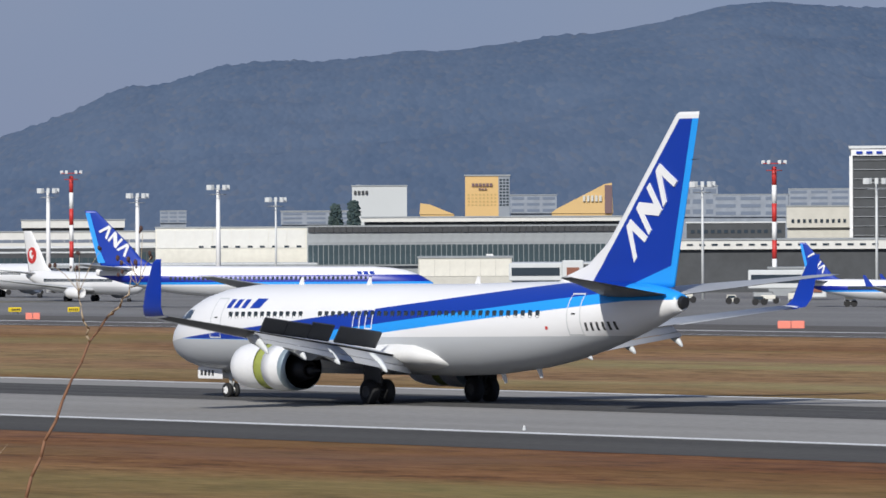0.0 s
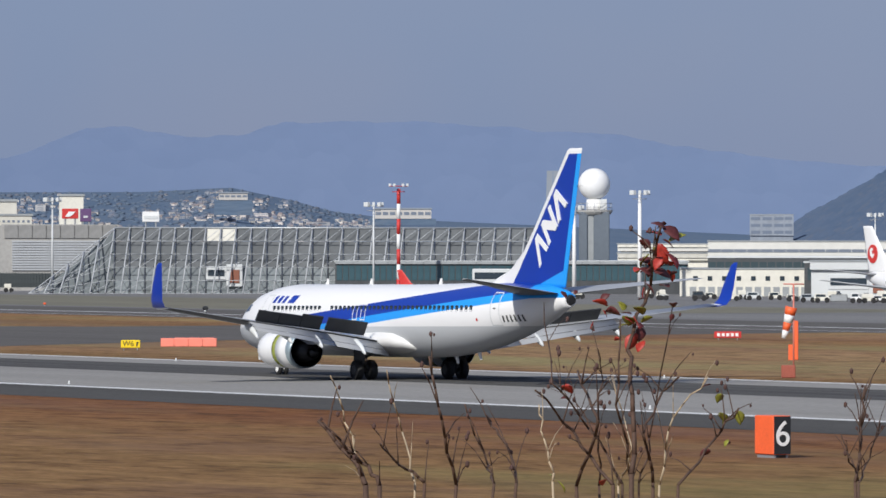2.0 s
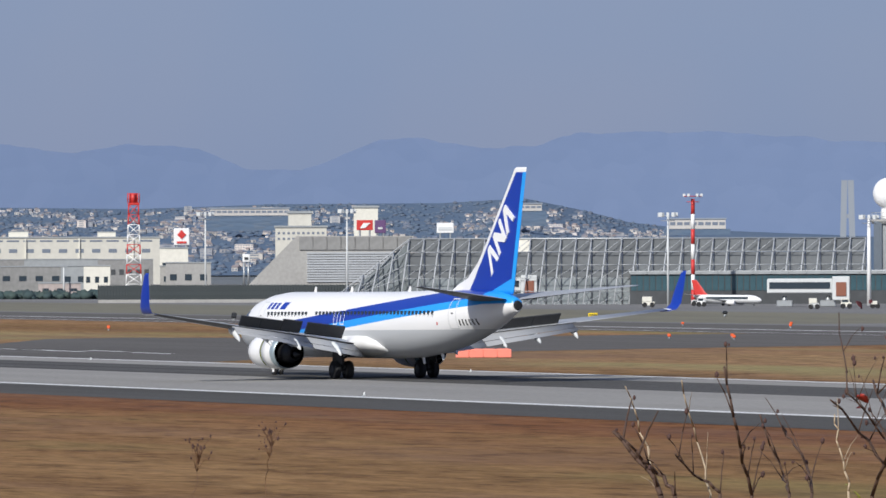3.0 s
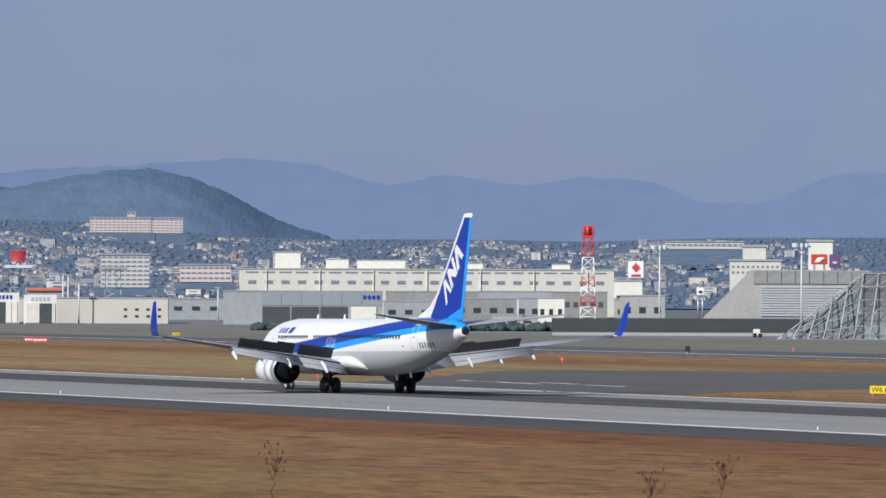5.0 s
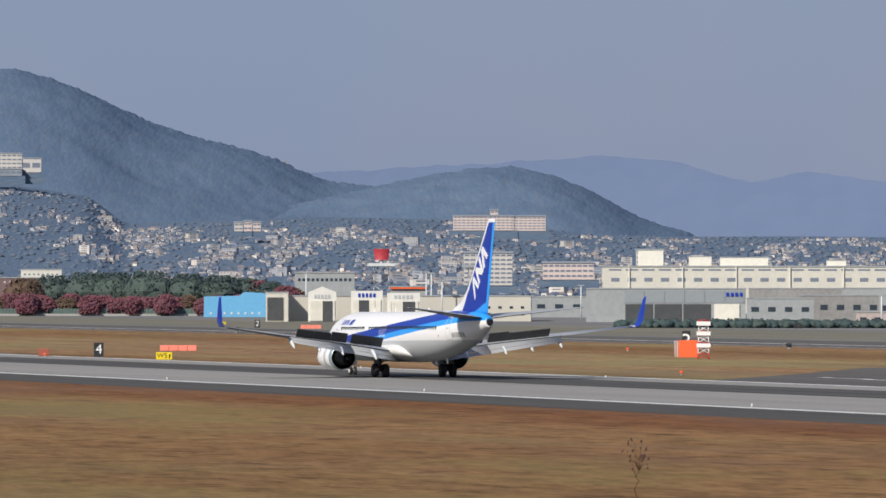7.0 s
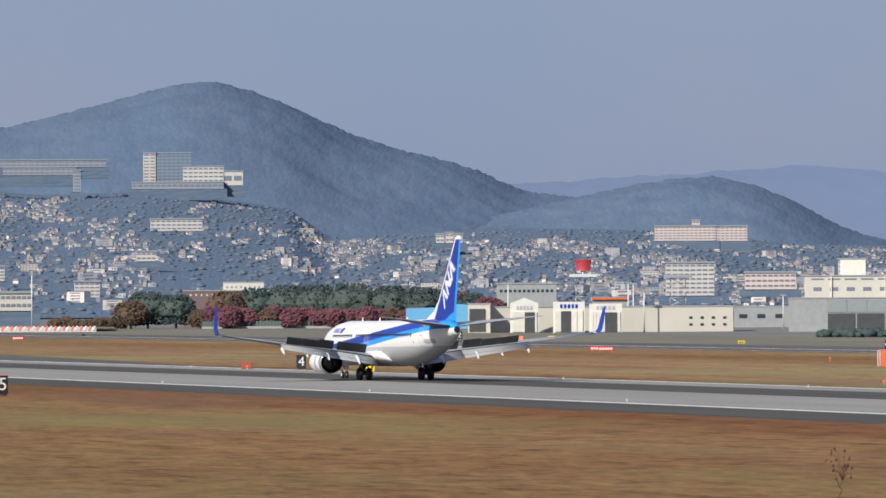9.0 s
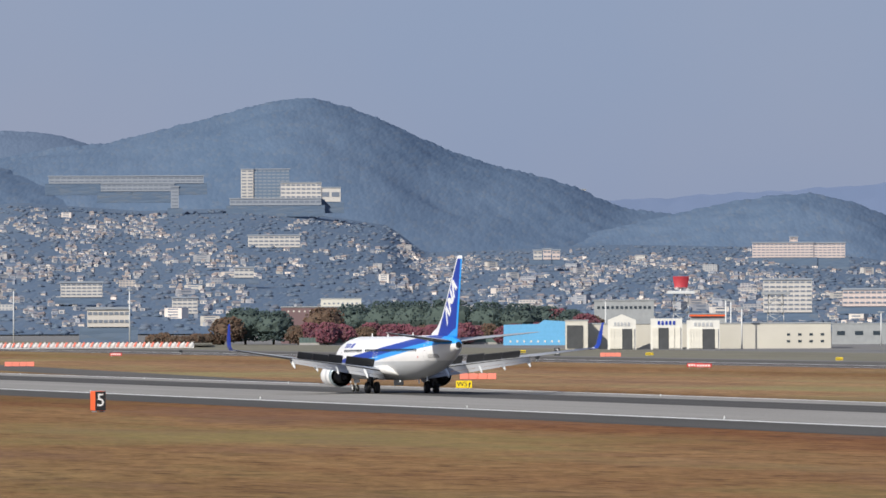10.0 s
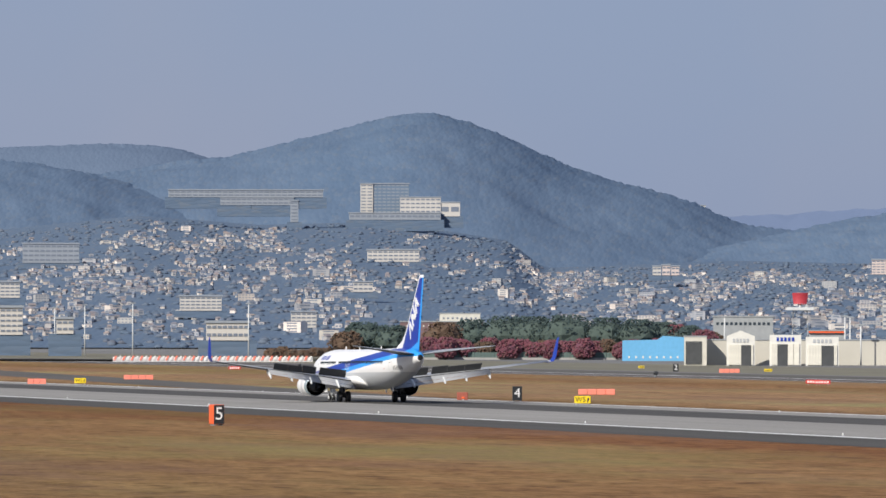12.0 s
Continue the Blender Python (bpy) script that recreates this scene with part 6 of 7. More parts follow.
for q in ((-634.95, 271.62), (-529.71, 204.88), (-716.28, 270.68), (-632.54, 270.6), (-538.04, 283.52), (-739.97, 346.11), (-641.12, 274.26), (-540.67, 284.89), (-537.47, 289.48), (-629.85, 333.46), (-623.19, 342.48), (-605.29, 332.57), (-527.73, 284.4), (-679.29, 193.41)):
    marker_light(q, ORANGE)
for q in ((-662.95, 328.96), (-735.88, 330.65), (-710.21, 319.09), (-1008.38, 317.63), (-730.95, 295.77), (-988.98, 311.41), (-1210.01, 313.85), (-573.02, 359.47), (-713.5, 383.33), (-730.9, 295.81)):
    marker_light(q, BLACKPAINT, 0.75, 0.6, "small dark marker box beside the taxiway")
# runway edge lights
e0 = None
for y in (158.6, 195.4):
    for k in range(14):
        x = -150 - k * 62
        if e0 is None:
            e0 = empty("runway_light", pose(x, y, 0), "small pale runway edge light on the asphalt", "light", "runway edge lights")
            bm = bmesh.new()
            add_tube(bm, (0, 0, 0), (0, 0, 0.12), 0.09, 0.05, 8)
            part("base", bm, LIGHTGREY, e0)
            bm = bmesh.new()
            add_tube(bm, (0, 0, 0.12), (0, 0, 0.2), 0.05, 0.035, 8)
            part("lens", bm, WHITE, e0)
        else:
            copy_thing(e0, pose(x, y, 0))


# orange equipment cabin with a banded frame mast, windsock, small frames
e = empty("equipment_cabin", pose(-661, 256, 0, 0, 0, 69), "orange equipment cabin with a white banded end", "cabin")
bm = bmesh.new()
add_box(bm, -0.55, 1.35, 0, 2.0, 0.0, 1.75, 0.03)
part("body", bm, ORANGE, e)
for k in range(4):
    bm = bmesh.new()
    add_box(bm, -1.0 + k * 0.115, -0.945 + k * 0.115, -0.02, 1.9, 0.05, 1.7)
    part("stripe", bm, PINKORANGE if k % 2 else WHITE, e)
e = empty("glide_mast", pose(-648, 253, 0, 0, 0, 69), "red and white banded lattice aerial mast", "mast")
bm = bmesh.new()
lattice(bm, 0.55, 0.45, 3.9, 7, 0.06, (0, 1))
part("lattice", bm, [RED, WHITE], e)
for z in (1.4, 2.6, 3.6):
    bm = bmesh.new()
    add_box(bm, -0.7, 0.7, -0.75, -0.6, z - 0.25, z + 0.15)
    part("aerial", bm, WHITE, e)
e = empty("windsock", pose(*(-334.27, 202.46), 0, 0, 0, 59), "orange banded windsock hanging from a tall post", "windsock")
bm = bmesh.new()
add_tube(bm, (0.35, 14, 0), (0.35, 14, 5.2), 0.05, n=8)
add_tube(bm, (-0.25, 14, 5.2), (0.95, 14, 5.2), 0.04, n=6)
part("post", bm, plain("pink_post", (0.6, 0.2, 0.15)), e)
for k in range(4):
    bm = bmesh.new()
    add_tube(bm, (0.22 - k * 0.11, 14, 3.85 - k * 0.45), (0.22 - (k + 1) * 0.11, 14, 3.85 - (k + 1) * 0.45), 0.36 - k * 0.055, 0.36 - (k + 1) * 0.055, 10)
    part("sock_band", bm, ORANGE if k % 2 == 0 else WHITE, e)
e = empty("frangible_post", pose(*(-385.31, 233.63), 0, 0, 0, 59), "orange frangible post beside the runway", "post")
bm = bmesh.new()
add_box(bm, -0.22, 0.18, -0.1, 0.1, 0, 1.0)
add_box(bm, 0.1, 0.42, -0.1, 0.1, 0, 2.55, 0.04)
part("panel", bm, ORANGE, e)
e = empty("junction_box", pose(*(-334.27, 202.46), 0, 0, 0, 59), "weathered red junction box on the grass", "box")
bm = bmesh.new()
add_box(bm, -0.4, 0.4, 0, 0.6, 0, 0.72, 0.04)
part("body", bm, plain("weathered_red", (0.33, 0.09, 0.06), 0.8, vary=0.3), e)
for q in ((-688.23, 195.88), (-687.02, 195.57)):
    e = empty("junction_box", pose(*q, 0, 0, 0, 73), "weathered red junction box on the grass", "box")
    bm = bmesh.new()
    add_box(bm, -0.6, 0.5, 0, 0.6, 0, 0.8, 0.04)
    part("body", bm, plain("weathered_red", (0.33, 0.09, 0.06), 0.8, vary=0.3), e)

# striped barricades along the far bank
e, dist = at_bearing("barricade", (76.95 + 75.4) / 2, 349, "long row of red and white striped barricades", "barricade")
for k in range(46):
    x = -20.5 + 41 * k / 45
    bm = bmesh.new()
    add_prism(bm, [(x - 0.42, 0.3), (x + 0.02, 0.3), (x + 0.42, 1.25), (x - 0.02, 1.25)], -0.1, 0.1)
    part("stripe_panel", bm, WHITE if k % 2 else PINKORANGE, e)
bm = bmesh.new()
add_box(bm, -21, 21, 0.12, 0.2, 0.0, 1.0)
part("rail", bm, WHITE, e)
# markings of stopped taxi holding lines
for q in ((-511.05, 212.62), (-500.94, 214.4), (-514.03, 212.62), (-502.27, 211.6), (-488.25, 212.74)):
    sheet("holding_marking", [(q[0] - 4.5, q[1] - 0.35), (q[0] + 4.5, q[1] - 1.0), (q[0] + 4.5, q[1] - 0.3), (q[0] - 4.5, q[1] + 0.35)], 0.02, LINE, "white painted holding marking on the taxiway")


# ---- the town on the hillside ----
TOWN = [(58.6, 0.02), (60.5, 0.10), (62.0, 0.16), (62.55, 0.22), (62.9, 0.31), (63.4, 0.41), (64.1, 0.375), (65.5, 0.37), (66.6, 0.335), (67.8, 0.35), (68.75, 0.345), (69.5, 0.36), (70.6, 0.48),
        (71.9, 0.50), (72.9, 0.46), (73.45, 0.45), (73.75, 0.66), (74.3, 0.74), (74.95, 0.80), (75.8, 0.78), (76.8, 0.85), (77.9, 0.74), (79.5, 0.7)]
TOWN_NEAR, TOWN_FAR = 2250.0, 4000.0
# garden greens shifted to blue-grey, with haze mixed into the colour
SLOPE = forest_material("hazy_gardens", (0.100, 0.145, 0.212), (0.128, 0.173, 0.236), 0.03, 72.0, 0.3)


def slope_z(b, dist):
    u = (dist - TOWN_NEAR) / (TOWN_FAR - TOWN_NEAR)
    return max(0.0, u) * (EYE.z + TOWN_FAR * math.tan(radians(height_at(TOWN, b))))


def town_slope():
    vs, fs, cols, rows = [], [], 300, 14
    for j in range(rows):
        d = TOWN_NEAR + (TOWN_FAR + 150 - TOWN_NEAR) * j / (rows - 1)
        for i in range(cols):
            b = 57.8 + (79.5 - 57.8) * i / (cols - 1)
            p = spot(b, d)
            vs.append((p.x, p.y, slope_z(b, d) + 0.4))
    for j in range(rows - 1):
        for i in range(cols - 1):
            q = j * cols + i
            fs.append((q, q + cols, q + cols + 1, q + 1))
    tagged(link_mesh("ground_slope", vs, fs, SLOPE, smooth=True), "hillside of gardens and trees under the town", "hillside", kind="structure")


town_slope()


def island_paint(name, cols, rough=0.9):
    m, n, l, b = material(name)
    g = n.new("ShaderNodeNewGeometry")
    r = ramp(n, l, g.outputs["Random Per Island"], [((i + 0.5) / len(cols), c) for i, c in enumerate(cols)])
    c = mixer(n, l, 0.6, r, ramp(n, l, noisy(n, l, 0.25, 3), [(0.3, (0.6, 0.62, 0.66)), (0.7, (1.0, 1.0, 1.0))]), "MULTIPLY")
    l.new(c, b.inputs["Base Color"])
    b.inputs["Roughness"].default_value = rough
    return m


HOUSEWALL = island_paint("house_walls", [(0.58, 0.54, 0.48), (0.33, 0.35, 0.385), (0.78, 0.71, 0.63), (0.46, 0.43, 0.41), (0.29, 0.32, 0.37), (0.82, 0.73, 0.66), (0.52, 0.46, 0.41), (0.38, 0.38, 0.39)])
# the blue in the roof tones is painted haze
HOUSEROOF = island_paint("hazy_house_roofs", [(0.14, 0.18, 0.25), (0.18, 0.20, 0.245), (0.16, 0.20, 0.265), (0.30, 0.235, 0.21), (0.14, 0.18, 0.25), (0.24, 0.22, 0.23), (0.34, 0.28, 0.25)])


def houses(count, lo, hi, name, label, seed):
    """Hipped and flat houses on terraces along the slope, too many to count, joined."""
    rnd = random.Random(seed)
    vs, fs, mi = [], [], []
    made = tries = 0
    while made < count and tries < count * 14:
        tries += 1
        b = rnd.uniform(lo, hi)
        u = (int(rnd.random() ** 0.85 * 46) + rnd.uniform(0, 0.35)) / 46
        dens = noise.noise(Vector((b * 2.6, u * 6.0, 1.7))) + 0.6 * noise.noise(Vector((b * 9.0, u * 20.0, 4.1)))
        if dens < -0.08 + 1.1 * max(0.0, u - 0.45) * (0.4 + 0.6 * rnd.random()):
            continue
        d = TOWN_NEAR + 60 + (TOWN_FAR - TOWN_NEAR - 60) * u
        p = spot(b, d, slope_z(b, d) + 0.2)
        big = rnd.random() < (0.05 if u < 0.3 else 0.012)
        w, dp, h = (rnd.uniform(3.5, 8), rnd.uniform(3, 5), rnd.uniform(1.8, 3.8)) if big else (rnd.uniform(1.1, 2.7), rnd.uniform(1.3, 2.4), rnd.uniform(0.7, 1.7))
        rot = Matrix.Rotation(radians(b + rnd.choice((-28, -14, 0, 12, 24)) + rnd.uniform(-6, 6)), 3, "Z")
        flat = big or rnd.random() < 0.3
        rise = 0.05 if flat else rnd.uniform(0.35, 0.8)
        base = len(vs)
        c = [(-w / 2, -dp / 2), (w / 2, -dp / 2), (w / 2, dp / 2), (-w / 2, dp / 2)]
        for z in (-1.0, h):
            vs.extend(p + rot @ Vector((x, y, z)) for x, y in c)
        for k in range(4):
            fs.append((base + k, base + (k + 1) % 4, base + 4 + (k + 1) % 4, base + 4 + k))
            mi.append(0)
        r = len(vs)
        o = 0.05 if flat else 0.2
        for x, y in ((-w / 2 - o, -dp / 2 - o), (w / 2 + o, -dp / 2 - o), (w / 2 + o, dp / 2 + o), (-w / 2 - o, dp / 2 + o)):
            vs.append(p + rot @ Vector((x, y, h + 0.02)))
        ridge_x = w / 2 * rnd.choice((0.55, 0.7, 1.0))
        vs.append(p + rot @ Vector((-ridge_x, 0, h + rise + 0.1)))
        vs.append(p + rot @ Vector((ridge_x, 0, h + rise + 0.1)))
        for f in ((0, 1, 5, 4), (1, 2, 5), (2, 3, 4, 5), (3, 0, 4)):
            fs.append(tuple(r + q for q in f))
            mi.append(1)
        made += 1
        # dark windows in rows on the front
        floors = max(1, int(h / 0.85))
        cols = 1 if big and rnd.random() < 0.6 else max(1, int(w / 1.1))
        for fl in range(floors):
            for q in range(cols):
                if not big and rnd.random() < 0.35:
                    continue
                g = len(vs)
                xa, xb = -w / 2 + w * (q + 0.2) / cols, -w / 2 + w * (q + 0.78) / cols
                za, zb = h * (fl + 0.3) / floors, h * (fl + 0.72) / floors
                for x, z in ((xa, za), (xb, za), (xb, zb), (xa, zb)):
                    vs.append(p + rot @ Vector((x, -dp / 2 - 0.05, z)))
                fs.append((g, g + 1, g + 2, g + 3))
                mi.append(2)
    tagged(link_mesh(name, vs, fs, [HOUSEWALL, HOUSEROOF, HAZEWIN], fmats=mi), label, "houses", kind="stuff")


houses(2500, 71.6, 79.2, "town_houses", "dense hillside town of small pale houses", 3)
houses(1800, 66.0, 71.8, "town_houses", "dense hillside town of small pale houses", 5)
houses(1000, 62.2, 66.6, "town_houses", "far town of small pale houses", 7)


def clumps(count, lo, hi, seed, mat, near, far, size, name, label, lift=None):
    """Tree crowns between the houses, as rough joined clumps."""
    rnd = random.Random(seed)
    vs, fs = [], []
    for _ in range(count):
        b, d = rnd.uniform(lo, hi), rnd.uniform(near, far)
        z = slope_z(b, d) if lift is None else lift
        p = spot(b, d, z)
        s = rnd.uniform(*size)
        base = len(vs)
        for j, (zz, r) in enumerate(((0.0, 0.6), (0.45, 1.0), (0.8, 0.8), (1.1, 0.35))):
            for k in range(6):
                a = k * math.tau / 6 + j * 0.5
                q = r * s * rnd.uniform(0.75, 1.2)
                vs.append(p + Vector((math.cos(a) * q, math.sin(a) * q, zz * s * (0.75 if lift is None else 1.0) * rnd.uniform(0.8, 1.2))))
        for j in range(3):
            for k in range(6):
                fs.append((base + j * 6 + k, base + j * 6 + (k + 1) % 6, base + (j + 1) * 6 + (k + 1) % 6, base + (j + 1) * 6 + k))
        fs.append(tuple(base + 18 + k for k in range(6)))
    tagged(link_mesh(name, vs, fs, mat, smooth=True), label, "trees", kind="stuff")


# tree crowns are tinted with the same haze in their paint
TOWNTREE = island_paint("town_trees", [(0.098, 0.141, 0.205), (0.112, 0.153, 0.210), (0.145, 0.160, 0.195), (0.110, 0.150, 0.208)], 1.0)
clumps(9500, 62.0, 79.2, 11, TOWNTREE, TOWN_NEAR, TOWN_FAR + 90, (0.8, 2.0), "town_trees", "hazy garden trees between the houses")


# ---- large buildings on the hillside ----
def hillside_block(b0, b1, e0, e1, dist, mat, label, nx, nz, band=None, deep=6, foot=7.0):
    mid = (b0 + b1) / 2
    p = spot(mid, dist)
    e = empty("hillside_building", pose(p.x, p.y, 0, 0, 0, mid), label, "building")
    SITE[e.name] = (mid, dist)
    x0, x1, z0, z1 = extent(b0, b1, e0, e1, mid, dist)
    bm = bmesh.new()
    add_box(bm, x0, x1, 0, deep, z0 - 0.4, z1)
    part("wall", bm, mat, e)
    bm = bmesh.new()
    add_box(bm, x0 - 2.0, x1 + 2.0, 0.3, deep, z0 - foot, z0 - 0.4)
    part("terrace", bm, SLOPE, e, "planted bank under the building")
    bm = bmesh.new()
    add_box(bm, x0 - 0.4, x1 + 0.4, -0.4, deep, z1, z1 + 0.6)
    part("roof", bm, HAZEGREY, e)
    panels_at(e, "window", band or HAZEWIN, x0, x1, z0, z1, nx, nz, 0.75, 0.36, 0.15)
    return e


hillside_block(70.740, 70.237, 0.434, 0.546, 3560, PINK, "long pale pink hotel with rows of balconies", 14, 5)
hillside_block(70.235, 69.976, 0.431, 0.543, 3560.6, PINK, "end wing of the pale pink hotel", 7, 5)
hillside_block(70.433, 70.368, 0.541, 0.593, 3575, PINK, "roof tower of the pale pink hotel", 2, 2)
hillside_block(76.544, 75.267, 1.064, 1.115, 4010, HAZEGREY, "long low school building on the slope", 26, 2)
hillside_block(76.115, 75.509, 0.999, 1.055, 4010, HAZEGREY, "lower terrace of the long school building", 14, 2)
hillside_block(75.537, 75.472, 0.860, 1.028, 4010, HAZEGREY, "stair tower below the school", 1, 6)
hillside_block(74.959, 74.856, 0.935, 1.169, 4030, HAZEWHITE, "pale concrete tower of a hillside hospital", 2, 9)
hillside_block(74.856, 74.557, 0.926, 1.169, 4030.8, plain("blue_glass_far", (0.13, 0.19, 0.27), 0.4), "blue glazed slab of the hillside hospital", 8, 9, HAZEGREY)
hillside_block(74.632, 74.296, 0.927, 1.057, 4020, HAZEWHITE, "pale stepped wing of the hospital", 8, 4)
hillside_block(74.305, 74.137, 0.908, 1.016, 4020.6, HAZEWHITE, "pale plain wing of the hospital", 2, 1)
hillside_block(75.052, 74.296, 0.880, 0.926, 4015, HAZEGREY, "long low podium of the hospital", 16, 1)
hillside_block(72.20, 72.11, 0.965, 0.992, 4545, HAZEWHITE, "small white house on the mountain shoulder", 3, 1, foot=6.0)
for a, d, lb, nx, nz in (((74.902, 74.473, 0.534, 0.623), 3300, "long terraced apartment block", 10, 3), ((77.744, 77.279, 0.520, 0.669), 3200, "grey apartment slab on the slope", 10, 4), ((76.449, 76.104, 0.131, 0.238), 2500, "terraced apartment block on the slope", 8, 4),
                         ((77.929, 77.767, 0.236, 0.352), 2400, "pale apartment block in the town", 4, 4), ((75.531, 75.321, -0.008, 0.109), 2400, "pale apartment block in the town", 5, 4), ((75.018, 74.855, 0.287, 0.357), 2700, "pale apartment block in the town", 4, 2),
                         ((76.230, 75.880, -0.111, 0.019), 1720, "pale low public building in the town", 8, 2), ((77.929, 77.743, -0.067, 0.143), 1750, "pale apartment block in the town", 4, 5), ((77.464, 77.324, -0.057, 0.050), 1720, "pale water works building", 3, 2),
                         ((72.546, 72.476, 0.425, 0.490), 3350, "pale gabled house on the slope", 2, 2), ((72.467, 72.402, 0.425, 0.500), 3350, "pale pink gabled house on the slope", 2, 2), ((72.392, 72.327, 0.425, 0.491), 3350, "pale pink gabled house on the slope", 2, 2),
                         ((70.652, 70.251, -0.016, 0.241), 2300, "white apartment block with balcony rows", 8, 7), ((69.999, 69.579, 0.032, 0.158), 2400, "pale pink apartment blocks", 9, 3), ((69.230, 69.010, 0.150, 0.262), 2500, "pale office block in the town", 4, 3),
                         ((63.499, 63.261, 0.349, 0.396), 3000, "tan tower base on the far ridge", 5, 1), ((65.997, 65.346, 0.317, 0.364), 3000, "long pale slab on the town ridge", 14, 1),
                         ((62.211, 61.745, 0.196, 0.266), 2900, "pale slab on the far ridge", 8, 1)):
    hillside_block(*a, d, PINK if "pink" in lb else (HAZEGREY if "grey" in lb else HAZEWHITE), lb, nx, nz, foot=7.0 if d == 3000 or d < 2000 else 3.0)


# ---- trees by the field ----
def tree_paint(name, cols):
    m, n, l, b = material(name)
    g = n.new("ShaderNodeNewGeometry")
    r = ramp(n, l, g.outputs["Random Per Island"], [((i + 0.5) / len(cols), c) for i, c in enumerate(cols)])
    l.new(r, b.inputs["Base Color"])
    b.inputs["Roughness"].default_value = 0.9
    b.inputs["Specular IOR Level"].default_value = 0.15
    return m


# evergreen and red are blued and dulled, haze painted into the leaves
EVERGREEN = tree_paint("hazy_evergreen_leaves", [(0.048, 0.074, 0.078), (0.056, 0.084, 0.082), (0.07, 0.096, 0.086), (0.052, 0.078, 0.08)])
REDLEAF = tree_paint("hazy_red_leaves", [(0.17, 0.062, 0.085), (0.19, 0.066, 0.085), (0.135, 0.062, 0.085), (0.16, 0.085, 0.085)])
RUSTLEAF = tree_paint("rusty_leaves", [(0.11, 0.075, 0.058), (0.135, 0.085, 0.058), (0.09, 0.075, 0.06)])
BARK = plain("bark", (0.10, 0.075, 0.055), 0.95, vary=0.3, bump=0.5)


def tree(b, y, h, w, leaf, label, seed):
    """A trunk with limbs and a crown of many small leaf clumps with gaps."""
    rnd = random.Random(seed)
    e, dist = at_bearing("tree", b, y, label, "tree")
    bm = bmesh.new()
    add_tube(bm, (0, 0, 0), (0.1, 0, h * 0.45), 0.28, 0.2, 8)
    tips = []
    for k in range(6):
        a = k * math.tau / 6 + rnd.uniform(-0.3, 0.3)
        q = Vector((math.cos(a) * w * 0.3, math.sin(a) * w * 0.3, h * rnd.uniform(0.55, 0.8)))
        add_tube(bm, (0.1, 0, h * rnd.uniform(0.3, 0.45)), q, 0.13, 0.05, 6)
        tips.append(q)
    part("trunk", bm, BARK, e)
    vs, fs = [], []
    for _ in range(900):
        a, u = rnd.uniform(0, math.tau), rnd.random()
        zz = rnd.uniform(0.12, 1.0)
        r = w / 2 * math.sqrt(max(0.05, 1 - ((zz - 0.5) / 0.56) ** 2)) * (0.55 + 0.45 * u) * (1 + 0.25 * noise.noise(Vector((a * 1.3, zz * 3, seed))))
        c = Vector((math.cos(a) * r, math.sin(a) * r, h * zz))
        s = rnd.uniform(0.22, 0.5)
        rot = Euler((rnd.uniform(0, 6), rnd.uniform(0, 6), rnd.uniform(0, 6))).to_matrix()
        base = len(vs)
        for q in ((1, 0, 0), (-0.5, 0.85, 0), (-0.5, -0.85, 0), (0, 0, 0.7), (0, 0, -0.7)):
            vs.append(c + rot @ (Vector(q) * s * rnd.uniform(0.7, 1.2)))
        for f in ((0, 1, 3), (1, 2, 3), (2, 0, 3), (1, 0, 4), (2, 1, 4), (0, 2, 4)):
            fs.append(tuple(base + i for i in f))
    base, nu, nv = len(vs), 14, 8
    for j in range(nv + 1):
        for i in range(nu):
            a, q = i * math.tau / nu, j / nv * math.pi
            d = Vector((math.cos(a) * math.sin(q), math.sin(a) * math.sin(q), -math.cos(q)))
            k = 0.86 + 0.16 * noise.noise(d * 2.4 + Vector((seed, 0, 0)))
            vs.append(Vector((d.x * w / 2 * k, d.y * w / 2 * k, h * (0.55 + 0.44 * d.z * k))))
    for j in range(nv):
        for i in range(nu):
            fs.append((base + j * nu + i, base + j * nu + (i + 1) % nu, base + (j + 1) * nu + (i + 1) % nu, base + (j + 1) * nu + i))
    link_mesh("crown", vs, fs, leaf, e)


rnd = random.Random(8)
for k, (x, hh) in enumerate(((640, 12), (690, 11), (780, 12), (830, 13), (890, 14), (940, 14), (1000, 14.5), (1070, 13.5), (1125, 13), (1170, 12), (1215, 11), (1245, 9), (610, 9))):
    b = 75.09 - (x - 605) / 214.5
    tree(b, (1600 + rnd.uniform(-15, 15)) * math.cos(radians(b)), hh * 0.70, hh * rnd.uniform(0.78, 0.98), EVERGREEN if k not in (2, 11, 12) else RUSTLEAF, "dark evergreen broadleaf tree by the field" if k not in (2, 11, 12) else "rusty autumn tree by the field", 40 + k)
for k in range(22):
    b = 74.5 - k * 0.105 + rnd.uniform(-0.05, 0.05)
    tree(b, (1570 + rnd.uniform(-8, 8)) * math.cos(radians(b)), rnd.uniform(3.8, 5.0), rnd.uniform(4.5, 6.5), REDLEAF if k % 5 else RUSTLEAF, "autumn cherry tree with dull red leaves" if k % 5 else "rusty autumn tree by the field", 80 + k)
for k in range(7):
    b = 75.15 + k * 0.09
    tree(b, (1580 + rnd.uniform(-8, 8)) * math.cos(radians(b)), rnd.uniform(1.8, 3), rnd.uniform(3, 4), RUSTLEAF, "low rusty autumn tree by the field", 120 + k)
for k, x in enumerate((0, 25, 50, 75)):
    tree(72.47 - x / 214.5, 1600 * math.cos(radians(72.4)), 8.5 - k * 0.6, 7, REDLEAF if k % 2 else EVERGREEN, "autumn tree beside the sheds", 140 + k)
